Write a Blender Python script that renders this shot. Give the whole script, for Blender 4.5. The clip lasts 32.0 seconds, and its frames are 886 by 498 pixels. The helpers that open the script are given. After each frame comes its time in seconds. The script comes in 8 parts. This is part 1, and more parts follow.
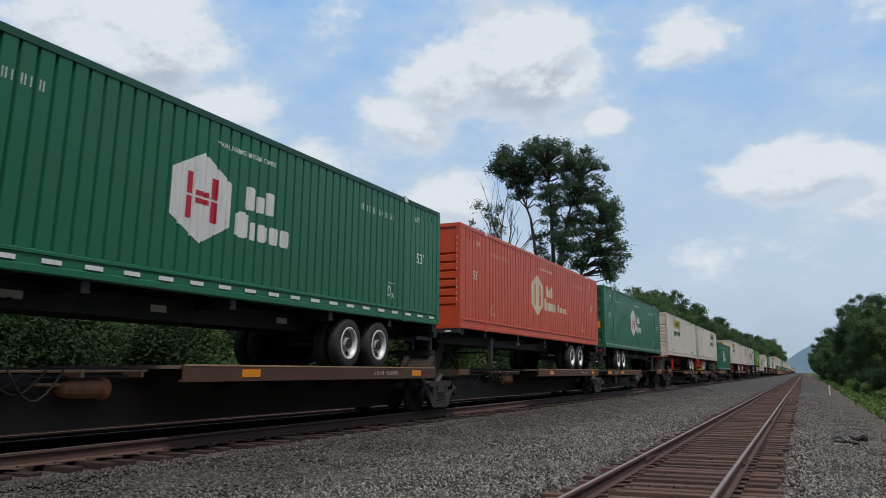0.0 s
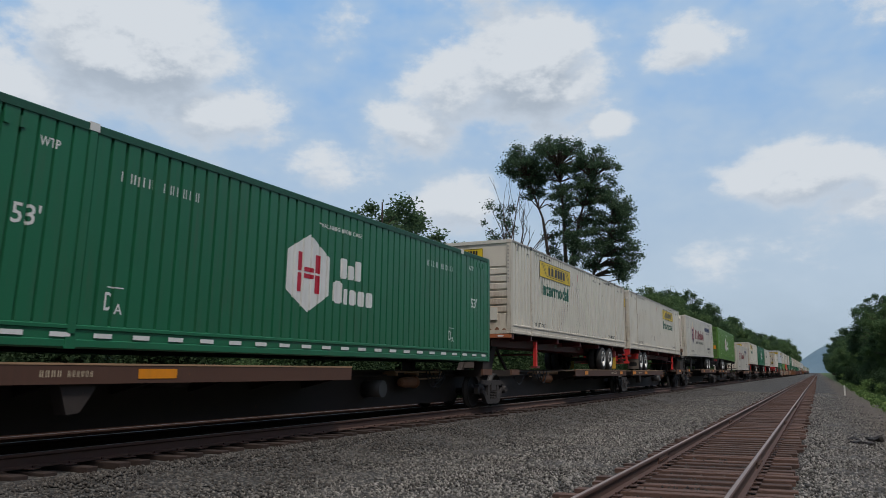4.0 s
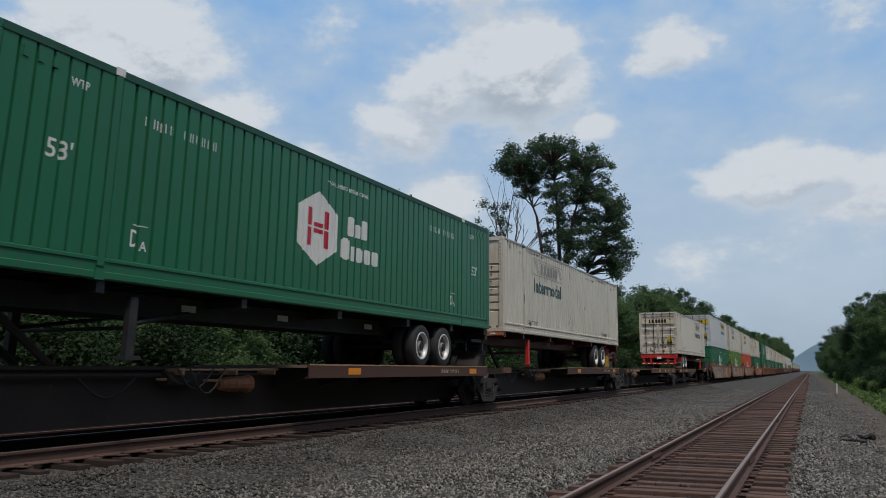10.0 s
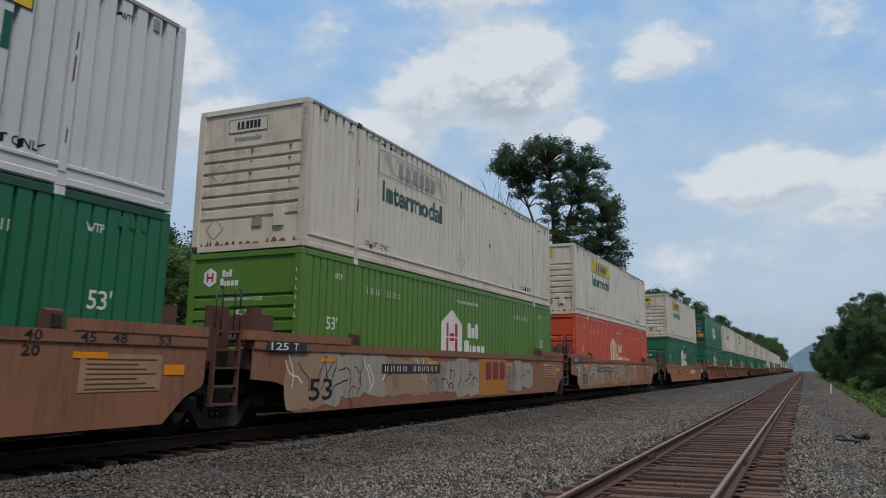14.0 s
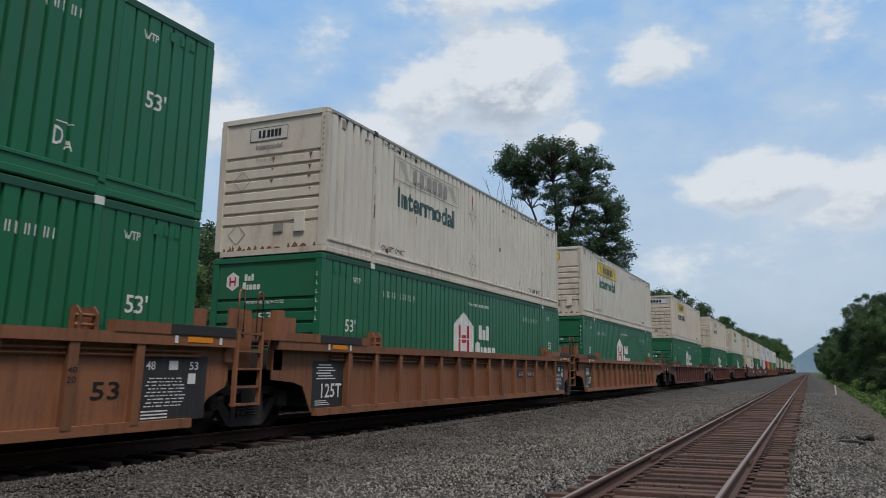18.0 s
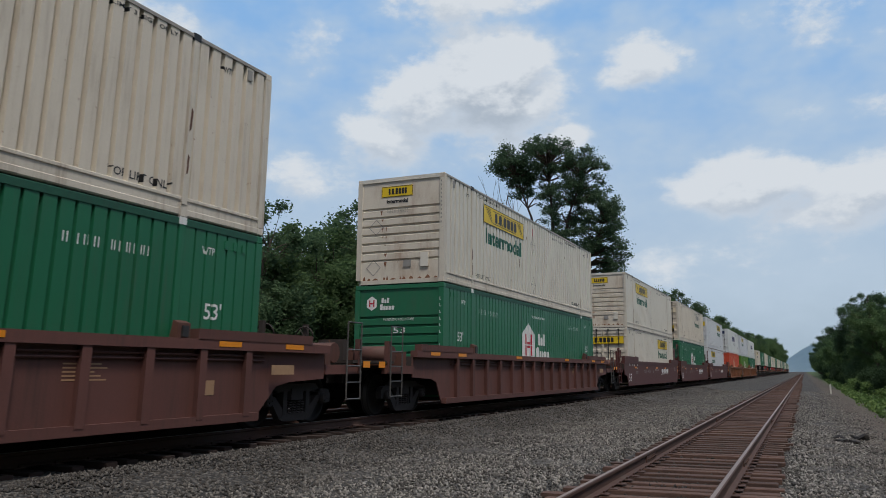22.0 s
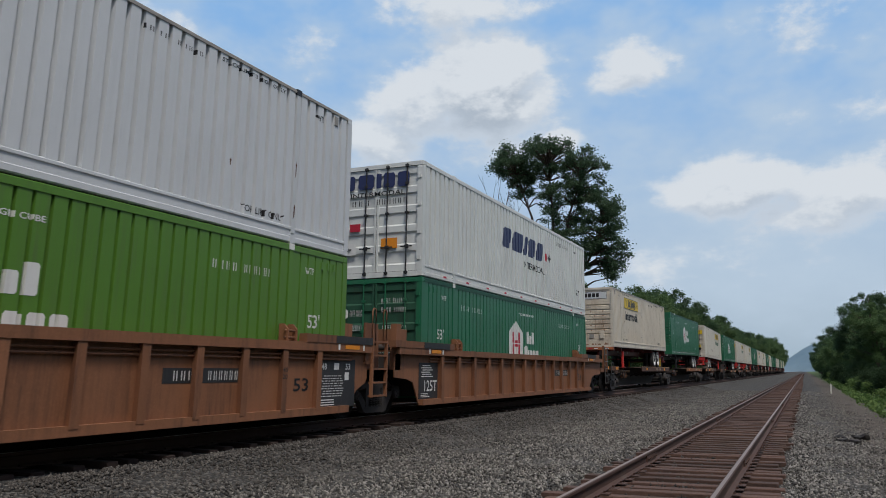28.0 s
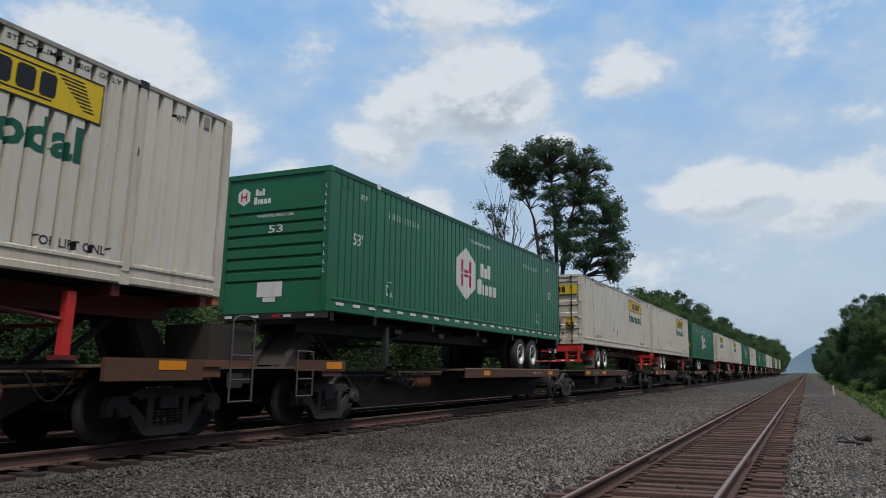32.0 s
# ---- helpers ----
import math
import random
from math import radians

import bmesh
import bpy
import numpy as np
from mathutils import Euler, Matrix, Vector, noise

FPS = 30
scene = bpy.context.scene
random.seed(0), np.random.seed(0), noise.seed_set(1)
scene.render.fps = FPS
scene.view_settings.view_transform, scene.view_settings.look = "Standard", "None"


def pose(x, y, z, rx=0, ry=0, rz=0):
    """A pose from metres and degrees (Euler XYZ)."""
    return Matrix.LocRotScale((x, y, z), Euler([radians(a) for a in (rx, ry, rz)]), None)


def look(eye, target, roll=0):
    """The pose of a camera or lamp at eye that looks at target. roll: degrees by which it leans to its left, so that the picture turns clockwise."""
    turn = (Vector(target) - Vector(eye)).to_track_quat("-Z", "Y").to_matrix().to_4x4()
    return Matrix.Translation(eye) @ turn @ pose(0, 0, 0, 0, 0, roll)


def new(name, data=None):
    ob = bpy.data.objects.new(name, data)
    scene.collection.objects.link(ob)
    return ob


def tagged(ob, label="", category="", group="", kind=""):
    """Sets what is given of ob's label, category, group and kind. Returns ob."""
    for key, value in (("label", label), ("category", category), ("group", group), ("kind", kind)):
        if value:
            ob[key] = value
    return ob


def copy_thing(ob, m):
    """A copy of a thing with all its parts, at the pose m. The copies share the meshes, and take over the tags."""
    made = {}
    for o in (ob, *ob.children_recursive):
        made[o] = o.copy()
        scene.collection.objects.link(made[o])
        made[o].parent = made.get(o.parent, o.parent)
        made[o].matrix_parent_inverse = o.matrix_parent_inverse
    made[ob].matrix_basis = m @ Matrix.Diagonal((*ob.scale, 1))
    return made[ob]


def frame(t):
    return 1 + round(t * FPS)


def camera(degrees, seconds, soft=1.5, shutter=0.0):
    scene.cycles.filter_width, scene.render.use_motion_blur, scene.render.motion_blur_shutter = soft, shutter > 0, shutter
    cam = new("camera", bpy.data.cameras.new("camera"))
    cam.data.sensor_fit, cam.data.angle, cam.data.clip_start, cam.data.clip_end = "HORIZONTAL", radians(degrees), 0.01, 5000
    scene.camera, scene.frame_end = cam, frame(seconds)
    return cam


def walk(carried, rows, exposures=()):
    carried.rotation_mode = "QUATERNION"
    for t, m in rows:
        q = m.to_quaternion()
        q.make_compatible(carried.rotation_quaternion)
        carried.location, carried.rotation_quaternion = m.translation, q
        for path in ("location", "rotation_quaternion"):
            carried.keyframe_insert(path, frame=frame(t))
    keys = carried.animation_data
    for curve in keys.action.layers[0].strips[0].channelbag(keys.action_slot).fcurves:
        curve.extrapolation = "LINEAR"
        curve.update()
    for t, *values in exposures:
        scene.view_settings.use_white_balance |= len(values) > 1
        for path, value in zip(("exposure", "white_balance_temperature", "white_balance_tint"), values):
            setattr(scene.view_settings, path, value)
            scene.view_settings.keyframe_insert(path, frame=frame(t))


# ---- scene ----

# ---------------------------------------------------------------- camera
# World: y runs along the tracks, away from the viewer; z = 0 is the railhead of the nearer track.
EYE = Vector((0.0, 0.0, 1.334))
TURNS = (
    (0, 23.72, 8.66, -0.05), (0.5, 23.90, 8.66, -0.04), (1, 24.06, 8.67, -0.04), (1.5, 24.24, 8.68, -0.04),
    (2, 24.40, 8.69, -0.04), (2.5, 24.53, 8.70, -0.04), (3, 24.62, 8.71, -0.04), (3.5, 24.62, 8.70, -0.05),
    (5.5, 24.29, 8.60, -0.04), (6, 24.21, 8.59, -0.04), (6.5, 24.13, 8.58, -0.05), (7, 24.06, 8.57, -0.07),
    (7.5, 24.06, 8.55, -0.06), (8, 24.13, 8.54, -0.05), (8.5, 24.17, 8.54, -0.05), (9, 24.20, 8.53, -0.04),
    (9.5, 24.20, 8.53, -0.03), (10, 24.15, 8.54, -0.05), (10.5, 24.06, 8.56, -0.07), (11, 23.99, 8.57, -0.07),
    (11.5, 23.90, 8.56, -0.07), (12, 23.83, 8.57, -0.07), (12.5, 23.79, 8.57, -0.07), (13, 23.79, 8.57, -0.08),
    (13.5, 23.81, 8.57, -0.08), (14, 23.81, 8.57, -0.09), (14.5, 23.79, 8.59, -0.10), (16.5, 23.80, 8.58, -0.09),
    (17, 23.88, 8.60, -0.07), (17.5, 23.97, 8.62, -0.07), (18, 24.06, 8.64, -0.07), (18.5, 24.13, 8.66, -0.06),
    (19, 24.15, 8.66, -0.06), (19.5, 24.12, 8.66, -0.06), (20, 24.04, 8.65, -0.07), (20.5, 23.97, 8.64, -0.08),
    (21, 23.90, 8.63, -0.08), (21.5, 23.83, 8.62, -0.08), (22, 23.78, 8.61, -0.09), (22.5, 23.72, 8.60, -0.10),
    (23, 23.72, 8.58, -0.10), (23.5, 23.76, 8.58, -0.10), (24, 23.78, 8.58, -0.10), (24.5, 23.76, 8.58, -0.09),
    (25, 23.74, 8.58, -0.09), (25.5, 23.70, 8.57, -0.08), (27.5, 23.72, 8.60, -0.11), (28, 23.81, 8.59, -0.09),
    (28.5, 23.88, 8.60, -0.07), (29, 23.95, 8.61, -0.07), (29.5, 24.01, 8.62, -0.07), (30, 24.04, 8.63, -0.08),
    (30.5, 24.04, 8.64, -0.08), (31, 23.97, 8.64, -0.09), (31.5, 23.92, 8.64, -0.09), (32, 23.94, 8.68, -0.07))


def aim(turn, lift, lean):
    a, b = radians(turn), radians(lift)
    return look(EYE, EYE + Vector((-math.sin(a) * math.cos(b), math.cos(a) * math.cos(b), math.sin(b))), lean)


cam = camera(57.3, 32.0, soft=0.5, shutter=0.57)
scene.cycles.rolling_shutter_type, scene.cycles.rolling_shutter_duration = "TOP", 0.06   # the sensor is read from top to bottom
walk(cam, [(t, aim(a, b, c)) for t, a, b, c in TURNS],
     [(0, 0.09, 6310, 10), (3, 0.0, 6310, 10), (7, -0.14, 6310, 10), (12, -0.1, 6310, 10), (17, 0.04, 6310, 10), (20, 0.02, 6310, 10), (24, -0.06, 6310, 10), (29, 0.0, 6310, 10), (32, 0.0, 6310, 10)])

# ---------------------------------------------------------------- light
SUN_TURN, SUN_HEIGHT = radians(134), radians(62)   # compass turn from +y towards +x, height over the horizon
world = bpy.data.worlds.new("sky")
world.use_nodes = True
scene.world = world
_n = world.node_tree.nodes
_sky = _n.new("ShaderNodeTexSky")
_sky.sky_type, _sky.sun_disc = "NISHITA", False
_sky.sun_elevation, _sky.sun_rotation = SUN_HEIGHT, SUN_TURN
_sky.air_density, _sky.dust_density, _sky.ozone_density = 1.0, 3.0, 1.0
world.node_tree.links.new(_sky.outputs[0], _n["Background"].inputs[0])
_n["Background"].inputs[1].default_value = 0.078
sun = new("sun", bpy.data.lights.new("sun", "SUN"))
sun.data.energy, sun.data.angle, sun.data.color = 2.35, radians(10), (1.0, 0.945, 0.86)
_d = Vector((math.sin(SUN_TURN) * math.cos(SUN_HEIGHT), math.cos(SUN_TURN) * math.cos(SUN_HEIGHT), math.sin(SUN_HEIGHT)))
sun.matrix_world = look(_d * 50, (0, 0, 0))

# ---------------------------------------------------------------- materials


class Nodes:
    """Short-hand for building one node tree."""

    def __init__(self, name):
        self.mat = bpy.data.materials.new(name)
        self.mat.use_nodes = True
        self.t = self.mat.node_tree
        self.bsdf = self.t.nodes["Principled BSDF"]
        self.out = self.t.nodes["Material Output"]

    def add(self, kind, **inputs):
        n = self.t.nodes.new(kind)
        for k, v in inputs.items():
            self.put(n.inputs[k.replace("_", " ")], v)
        return n

    def put(self, socket, v):
        if isinstance(v, bpy.types.NodeSocket):
            self.t.links.new(v, socket)
        else:
            socket.default_value = v

    def math(self, op, a, b=None, c=None, clamp=False):
        n = self.t.nodes.new("ShaderNodeMath")
        n.operation, n.use_clamp = op, clamp
        for i, v in enumerate((a, b, c)):
            if v is not None:
                self.put(n.inputs[i], v)
        return n.outputs[0]

    def mix(self, fac, a, b, blend="MIX"):
        n = self.t.nodes.new("ShaderNodeMix")
        n.data_type, n.blend_type = "RGBA", blend
        self.put(n.inputs[0], fac)
        self.put(n.inputs[6], a if isinstance(a, bpy.types.NodeSocket) else (*a[:3], 1))
        self.put(n.inputs[7], b if isinstance(b, bpy.types.NodeSocket) else (*b[:3], 1))
        return n.outputs[2]

    def ramp(self, v, lo, hi):
        n = self.t.nodes.new("ShaderNodeMapRange")
        n.interpolation_type = "SMOOTHSTEP"
        self.put(n.inputs[0], v)
        n.inputs[1].default_value, n.inputs[2].default_value = lo, hi
        return n.outputs[0]

    def coords(self, scale=(1, 1, 1), jitter=True):
        tc = self.t.nodes.new("ShaderNodeTexCoord")
        m = self.t.nodes.new("ShaderNodeMapping")
        m.inputs["Scale"].default_value = scale
        self.t.links.new(tc.outputs["Object"], m.inputs[0])
        if jitter:
            info = self.t.nodes.new("ShaderNodeObjectInfo")
            c = self.t.nodes.new("ShaderNodeCombineXYZ")
            for i in range(3):
                self.t.links.new(self.math("MULTIPLY", info.outputs["Random"], 37.0 + 11 * i), c.inputs[i])
            self.t.links.new(c.outputs[0], m.inputs["Location"])
        return m.outputs[0]

    def noise(self, vec, scale, detail=4, rough=0.6):
        n = self.t.nodes.new("ShaderNodeTexNoise")
        self.put(n.inputs["Vector"], vec)
        n.inputs["Scale"].default_value, n.inputs["Detail"].default_value, n.inputs["Roughness"].default_value = scale, detail, rough
        return n.outputs["Fac"]

    def bump(self, height, strength, dist):
        n = self.t.nodes.new("ShaderNodeBump")
        n.inputs["Strength"].default_value, n.inputs["Distance"].default_value = strength, dist
        self.put(n.inputs["Height"], height)
        self.put(self.bsdf.inputs["Normal"], n.outputs[0])


def paint(name, color, rough=0.5, metal=0.0, var=0.12, dirt=0.25, dirt_col=(0.09, 0.075, 0.06), rust=0.0, bump=0.15, streak=True, spread=0.0):
    """Painted or bare surface: two scales of tone, streaks of grime, spots of rust, fine relief."""
    k = Nodes(name)
    v = k.coords()
    big, fine = k.noise(v, 0.7, 3), k.noise(v, 28, 4)
    col = k.mix(k.math("MULTIPLY", k.ramp(big, 0.3, 0.75), var), color, [c * 0.55 for c in color])
    col = k.mix(k.math("MULTIPLY", k.ramp(fine, 0.35, 0.8), var), col, [min(1, c * 1.25 + 0.02) for c in color])
    if spread:
        info = k.add("ShaderNodeObjectInfo")
        col = k.mix(k.math("MULTIPLY", info.outputs["Random"], spread), col, [c * 0.4 for c in color])
    if dirt:
        vs = k.coords((1.5, 4.5, 0.35)) if streak else v
        st = k.math("MULTIPLY", k.ramp(k.noise(vs, 2.2, 5, 0.7), 0.42, 0.78), k.ramp(big, 0.25, 0.7))
        col = k.mix(k.math("MULTIPLY", st, dirt), col, dirt_col)
    r = k.math("ADD", k.math("MULTIPLY", fine, 0.25), rough - 0.12)
    if rust:
        spots = k.math("ADD", k.noise(v, 4.5, 6, 0.7), k.math("MULTIPLY", fine, 0.25))
        runs = k.noise(k.coords((9.0, 14.0, 0.9)), 1.0, 5, 0.75)
        mask = k.math("MAXIMUM", k.math("MULTIPLY", k.ramp(spots, 0.86 - 0.2 * rust, 0.96 - 0.16 * rust), 0.75), k.math("MULTIPLY", k.ramp(runs, 0.73 - 0.14 * rust, 0.82 - 0.12 * rust), 0.8))
        col = k.mix(mask, col, k.mix(fine, (0.11, 0.045, 0.022), (0.27, 0.11, 0.05)))
        r = k.math("ADD", r, k.math("MULTIPLY", mask, 0.25), clamp=True)
    k.put(k.bsdf.inputs["Base Color"], col)
    k.put(k.bsdf.inputs["Roughness"], r)
    k.bsdf.inputs["Metallic"].default_value = metal
    if bump:
        k.bump(fine, bump, 0.01)
    return k.mat


M = {}
M["hub_green"] = paint("green_paint", (0.016, 0.142, 0.066), 0.42, dirt=0.35, spread=0.15)
M["hub_lime"] = paint("lime_paint", (0.090, 0.21, 0.024), 0.45, dirt=0.35)
M["hub_orange"] = paint("orange_paint", (0.56, 0.075, 0.028), 0.45, dirt=0.3)
M["hub_green_door"] = paint("weathered_green_doors", (0.017, 0.082, 0.044), 0.6, var=0.3, dirt=0.75, dirt_col=(0.03, 0.024, 0.018), rust=0.15)
M["hub_lime_door"] = paint("weathered_lime_doors", (0.066, 0.145, 0.022), 0.6, var=0.3, dirt=0.7, dirt_col=(0.05, 0.04, 0.02), rust=0.12)
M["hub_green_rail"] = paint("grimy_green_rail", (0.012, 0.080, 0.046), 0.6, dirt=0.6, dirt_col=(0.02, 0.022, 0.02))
M["jb_white"] = paint("ivory_paint", (0.67, 0.638, 0.555), 0.5, var=0.12, dirt=0.26, dirt_col=(0.20, 0.15, 0.10), rust=0.2, spread=0.16)
M["jb_frame"] = paint("stained_ivory_frame", (0.60, 0.55, 0.46), 0.55, var=0.2, dirt=0.7, dirt_col=(0.20, 0.12, 0.06), rust=0.42)
M["bolster_rust"] = paint("rusty_orange_steel", (0.42, 0.13, 0.05), 0.65, var=0.3, dirt=0.6, dirt_col=(0.06, 0.03, 0.02), rust=0.6, streak=False)
M["jb_rail"] = paint("grimy_grey_rail", (0.33, 0.31, 0.28), 0.6, var=0.3, dirt=0.7, dirt_col=(0.10, 0.08, 0.06), rust=0.25, streak=False)
M["jb_white_door"] = paint("grimy_ivory_doors", (0.64, 0.585, 0.48), 0.55, var=0.25, dirt=0.7, dirt_col=(0.24, 0.15, 0.08), rust=0.3, spread=0.15)
M["jb_rusty_door"] = paint("rusty_ivory_doors", (0.60, 0.52, 0.41), 0.6, var=0.3, dirt=0.8, dirt_col=(0.22, 0.12, 0.06), rust=0.5)
M["jb_clean"] = paint("white_paint", (0.62, 0.64, 0.66), 0.45, var=0.08, dirt=0.12, spread=0.12)
M["jb_rusty"] = paint("stained_ivory_paint", (0.64, 0.58, 0.48), 0.55, var=0.16, dirt=0.4, dirt_col=(0.18, 0.11, 0.06), rust=0.5)
M["cre_white"] = paint("cream_panel", (0.56, 0.53, 0.46), 0.45, var=0.18, dirt=0.45, rust=0.08)
M["swift_white"] = paint("pale_paint", (0.66, 0.68, 0.66), 0.45, dirt=0.25)
M["yellow"] = paint("yellow_sign", (0.72, 0.50, 0.01), 0.5, dirt=0.2)
M["black"] = paint("black_paint", (0.012, 0.012, 0.013), 0.5, dirt=0.1)
M["dkgreen"] = paint("dark_green_letters", (0.01, 0.10, 0.06), 0.5, dirt=0.1)
M["teal"] = paint("faded_teal_letters", (0.035, 0.085, 0.085), 0.55, dirt=0.35, dirt_col=(0.4, 0.38, 0.33))
M["white"] = paint("white_decal", (0.72, 0.72, 0.70), 0.5, dirt=0.3)
M["cream"] = paint("cream_decal", (0.70, 0.60, 0.42), 0.5, dirt=0.3)
M["red"] = paint("red_decal", (0.45, 0.012, 0.035), 0.5, dirt=0.15)
M["navy"] = paint("navy_decal", (0.02, 0.03, 0.10), 0.5, dirt=0.15)
M["maroon_decal"] = paint("dark_red_letters", (0.20, 0.02, 0.025), 0.5, dirt=0.15)
M["faded"] = paint("faded_grey_letters", (0.28, 0.27, 0.25), 0.6, dirt=0.4)
M["chassis_red"] = paint("red_steel", (0.55, 0.03, 0.025), 0.45, dirt=0.3, streak=False)
M["chassis_maroon"] = paint("maroon_steel", (0.13, 0.018, 0.018), 0.5, dirt=0.45, streak=False)
M["chassis_black"] = paint("black_steel", (0.018, 0.018, 0.02), 0.55, dirt=0.5, streak=False)
M["rubber"] = paint("tyre_rubber", (0.018, 0.018, 0.018), 0.85, dirt=0.5, dirt_col=(0.07, 0.065, 0.06), streak=False)
M["rim"] = paint("white_rim", (0.62, 0.62, 0.60), 0.45, 0.2, dirt=0.4, streak=False)
M["spine"] = paint("grimy_brown_steel", (0.034, 0.025, 0.021), 0.8, dirt=0.6, dirt_col=(0.018, 0.016, 0.015), rust=0.42, streak=False)
M["deck_orange"] = paint("worn_orange_steel", (0.095, 0.043, 0.026), 0.72, dirt=0.75, dirt_col=(0.05, 0.03, 0.02), rust=0.4, spread=0.5)
M["deck_rust"] = paint("rusty_orange_sill", (0.25, 0.105, 0.045), 0.75, var=0.45, dirt=0.8, dirt_col=(0.07, 0.035, 0.02), rust=0.5)
M["deck_plate"] = paint("dusty_deck_plate", (0.15, 0.11, 0.085), 0.85, dirt=0.6, rust=0.4, streak=False)
M["reflector"] = paint("orange_reflector", (0.75, 0.26, 0.01), 0.35, dirt=0.2)
M["ttx"] = paint("orange_brown_paint", (0.26, 0.107, 0.048), 0.68, var=0.45, dirt=0.9, dirt_col=(0.05, 0.026, 0.018), rust=0.4, spread=0.5)
M["ttx_pale"] = paint("faded_brown_paint", (0.265, 0.118, 0.062), 0.7, var=0.4, dirt=0.8, dirt_col=(0.07, 0.04, 0.028), rust=0.4, spread=0.3)
M["ttx_rib"] = paint("maroon_brown_paint", (0.122, 0.047, 0.037), 0.7, var=0.3, dirt=0.7, dirt_col=(0.045, 0.026, 0.02), rust=0.35, spread=0.35)
M["ttx_dark"] = paint("dark_brown_paint", (0.105, 0.043, 0.030), 0.7, dirt=0.6, dirt_col=(0.03, 0.02, 0.016), rust=0.3, spread=0.3)
M["ttx_yellow"] = paint("yellow_ochre_paint", (0.33, 0.118, 0.044), 0.55, dirt=0.5, dirt_col=(0.12, 0.05, 0.025), rust=0.15)
M["bnsf"] = paint("oxide_red_paint", (0.085, 0.024, 0.02), 0.55, dirt=0.4, dirt_col=(0.03, 0.02, 0.018))
M["panel_black"] = paint("black_data_panel", (0.022, 0.022, 0.025), 0.6, dirt=0.4)
M["bogie"] = paint("cast_steel", (0.034, 0.029, 0.028), 0.85, dirt=0.5, dirt_col=(0.02, 0.017, 0.015), rust=0.2, streak=False, bump=0.4)
M["wheel"] = paint("wheel_steel", (0.013, 0.011, 0.010), 0.9, 0.0, dirt=0.4, dirt_col=(0.03, 0.022, 0.018), rust=0.25, streak=False)
M["tread"] = paint("polished_tread", (0.055, 0.052, 0.05), 0.6, 0.6, dirt=0.5, streak=False)
M["rail_side"] = paint("rusty_rail", (0.066, 0.032, 0.023), 0.8, dirt=0.5, rust=0.5, streak=False)
M["rail_top"] = paint("worn_railhead", (0.27, 0.215, 0.19), 0.6, 0.35, dirt=0.3, dirt_col=(0.12, 0.07, 0.05), streak=False)
M["rail_bright"] = paint("bright_railhead", (0.46, 0.45, 0.44), 0.45, 1.0, dirt=0.2, streak=False)
M["tie"] = paint("creosoted_timber", (0.122, 0.066, 0.047), 0.9, var=0.5, dirt=0.8, dirt_col=(0.020, 0.015, 0.013), spread=0.85, bump=0.9)
M["tie_dark"] = paint("sooty_timber", (0.034, 0.019, 0.014), 0.9, dirt=0.6, dirt_col=(0.02, 0.016, 0.014), spread=0.4, bump=0.6)
M["jb_nose"] = paint("grimy_ivory_nose", (0.64, 0.58, 0.48), 0.55, var=0.25, dirt=0.75, dirt_col=(0.28, 0.15, 0.07), rust=0.3)
M["rust_light"] = paint("light_rust_runs", (0.20, 0.085, 0.04), 0.85, var=0.5, dirt=0.3, streak=False)
M["steel"] = paint("grimy_steel", (0.10, 0.095, 0.09), 0.5, 0.3, dirt=0.4, streak=False)
M["bark"] = paint("bark", (0.075, 0.055, 0.042), 0.95, dirt=0.5, streak=False, bump=0.8)
M["debris"] = paint("charred_scrap", (0.015, 0.013, 0.013), 0.85, dirt=0.3, streak=False)
M["nose_rusty"] = paint("rust_streaked_ivory", (0.62, 0.55, 0.44), 0.6, var=0.25, dirt=0.8, dirt_col=(0.24, 0.12, 0.05), rust=0.62)
M["unit_white"] = paint("unit_cream", (0.66, 0.60, 0.52), 0.45, dirt=0.45, dirt_col=(0.20, 0.13, 0.08), rust=0.2)
M["brown_dirt"] = paint("brown_road_dirt", (0.13, 0.075, 0.045), 0.85, dirt=0.6, rust=0.3)
M["rung_tan"] = paint("worn_tan_iron", (0.36, 0.22, 0.12), 0.6, dirt=0.5, rust=0.3, streak=False)
M["rim_disc"] = paint("grey_wheel_disc", (0.26, 0.25, 0.24), 0.6, dirt=0.6, streak=False)
M["rust_run"] = paint("rust_runs", (0.10, 0.045, 0.025), 0.85, var=0.4, dirt=0.4, streak=False)
M["flap_yellow"] = paint("dirty_yellow_flap", (0.50, 0.31, 0.03), 0.7, dirt=0.6, dirt_col=(0.10, 0.07, 0.04))
M["flap_grey"] = paint("dirty_rubber_flap", (0.17, 0.14, 0.115), 0.7, dirt=0.7, dirt_col=(0.10, 0.07, 0.04))
M["sill_worn"] = paint("worn_orange_sill", (0.13, 0.058, 0.032), 0.72, var=0.4, dirt=0.75, dirt_col=(0.06, 0.035, 0.022), rust=0.45, spread=0.4, streak=False)
M["rail_dark"] = paint("sooty_rail", (0.080, 0.042, 0.031), 0.8, dirt=0.5, rust=0.35, streak=False)
M["post"] = paint("weathered_white_post", (0.55, 0.53, 0.48), 0.7, dirt=0.3)


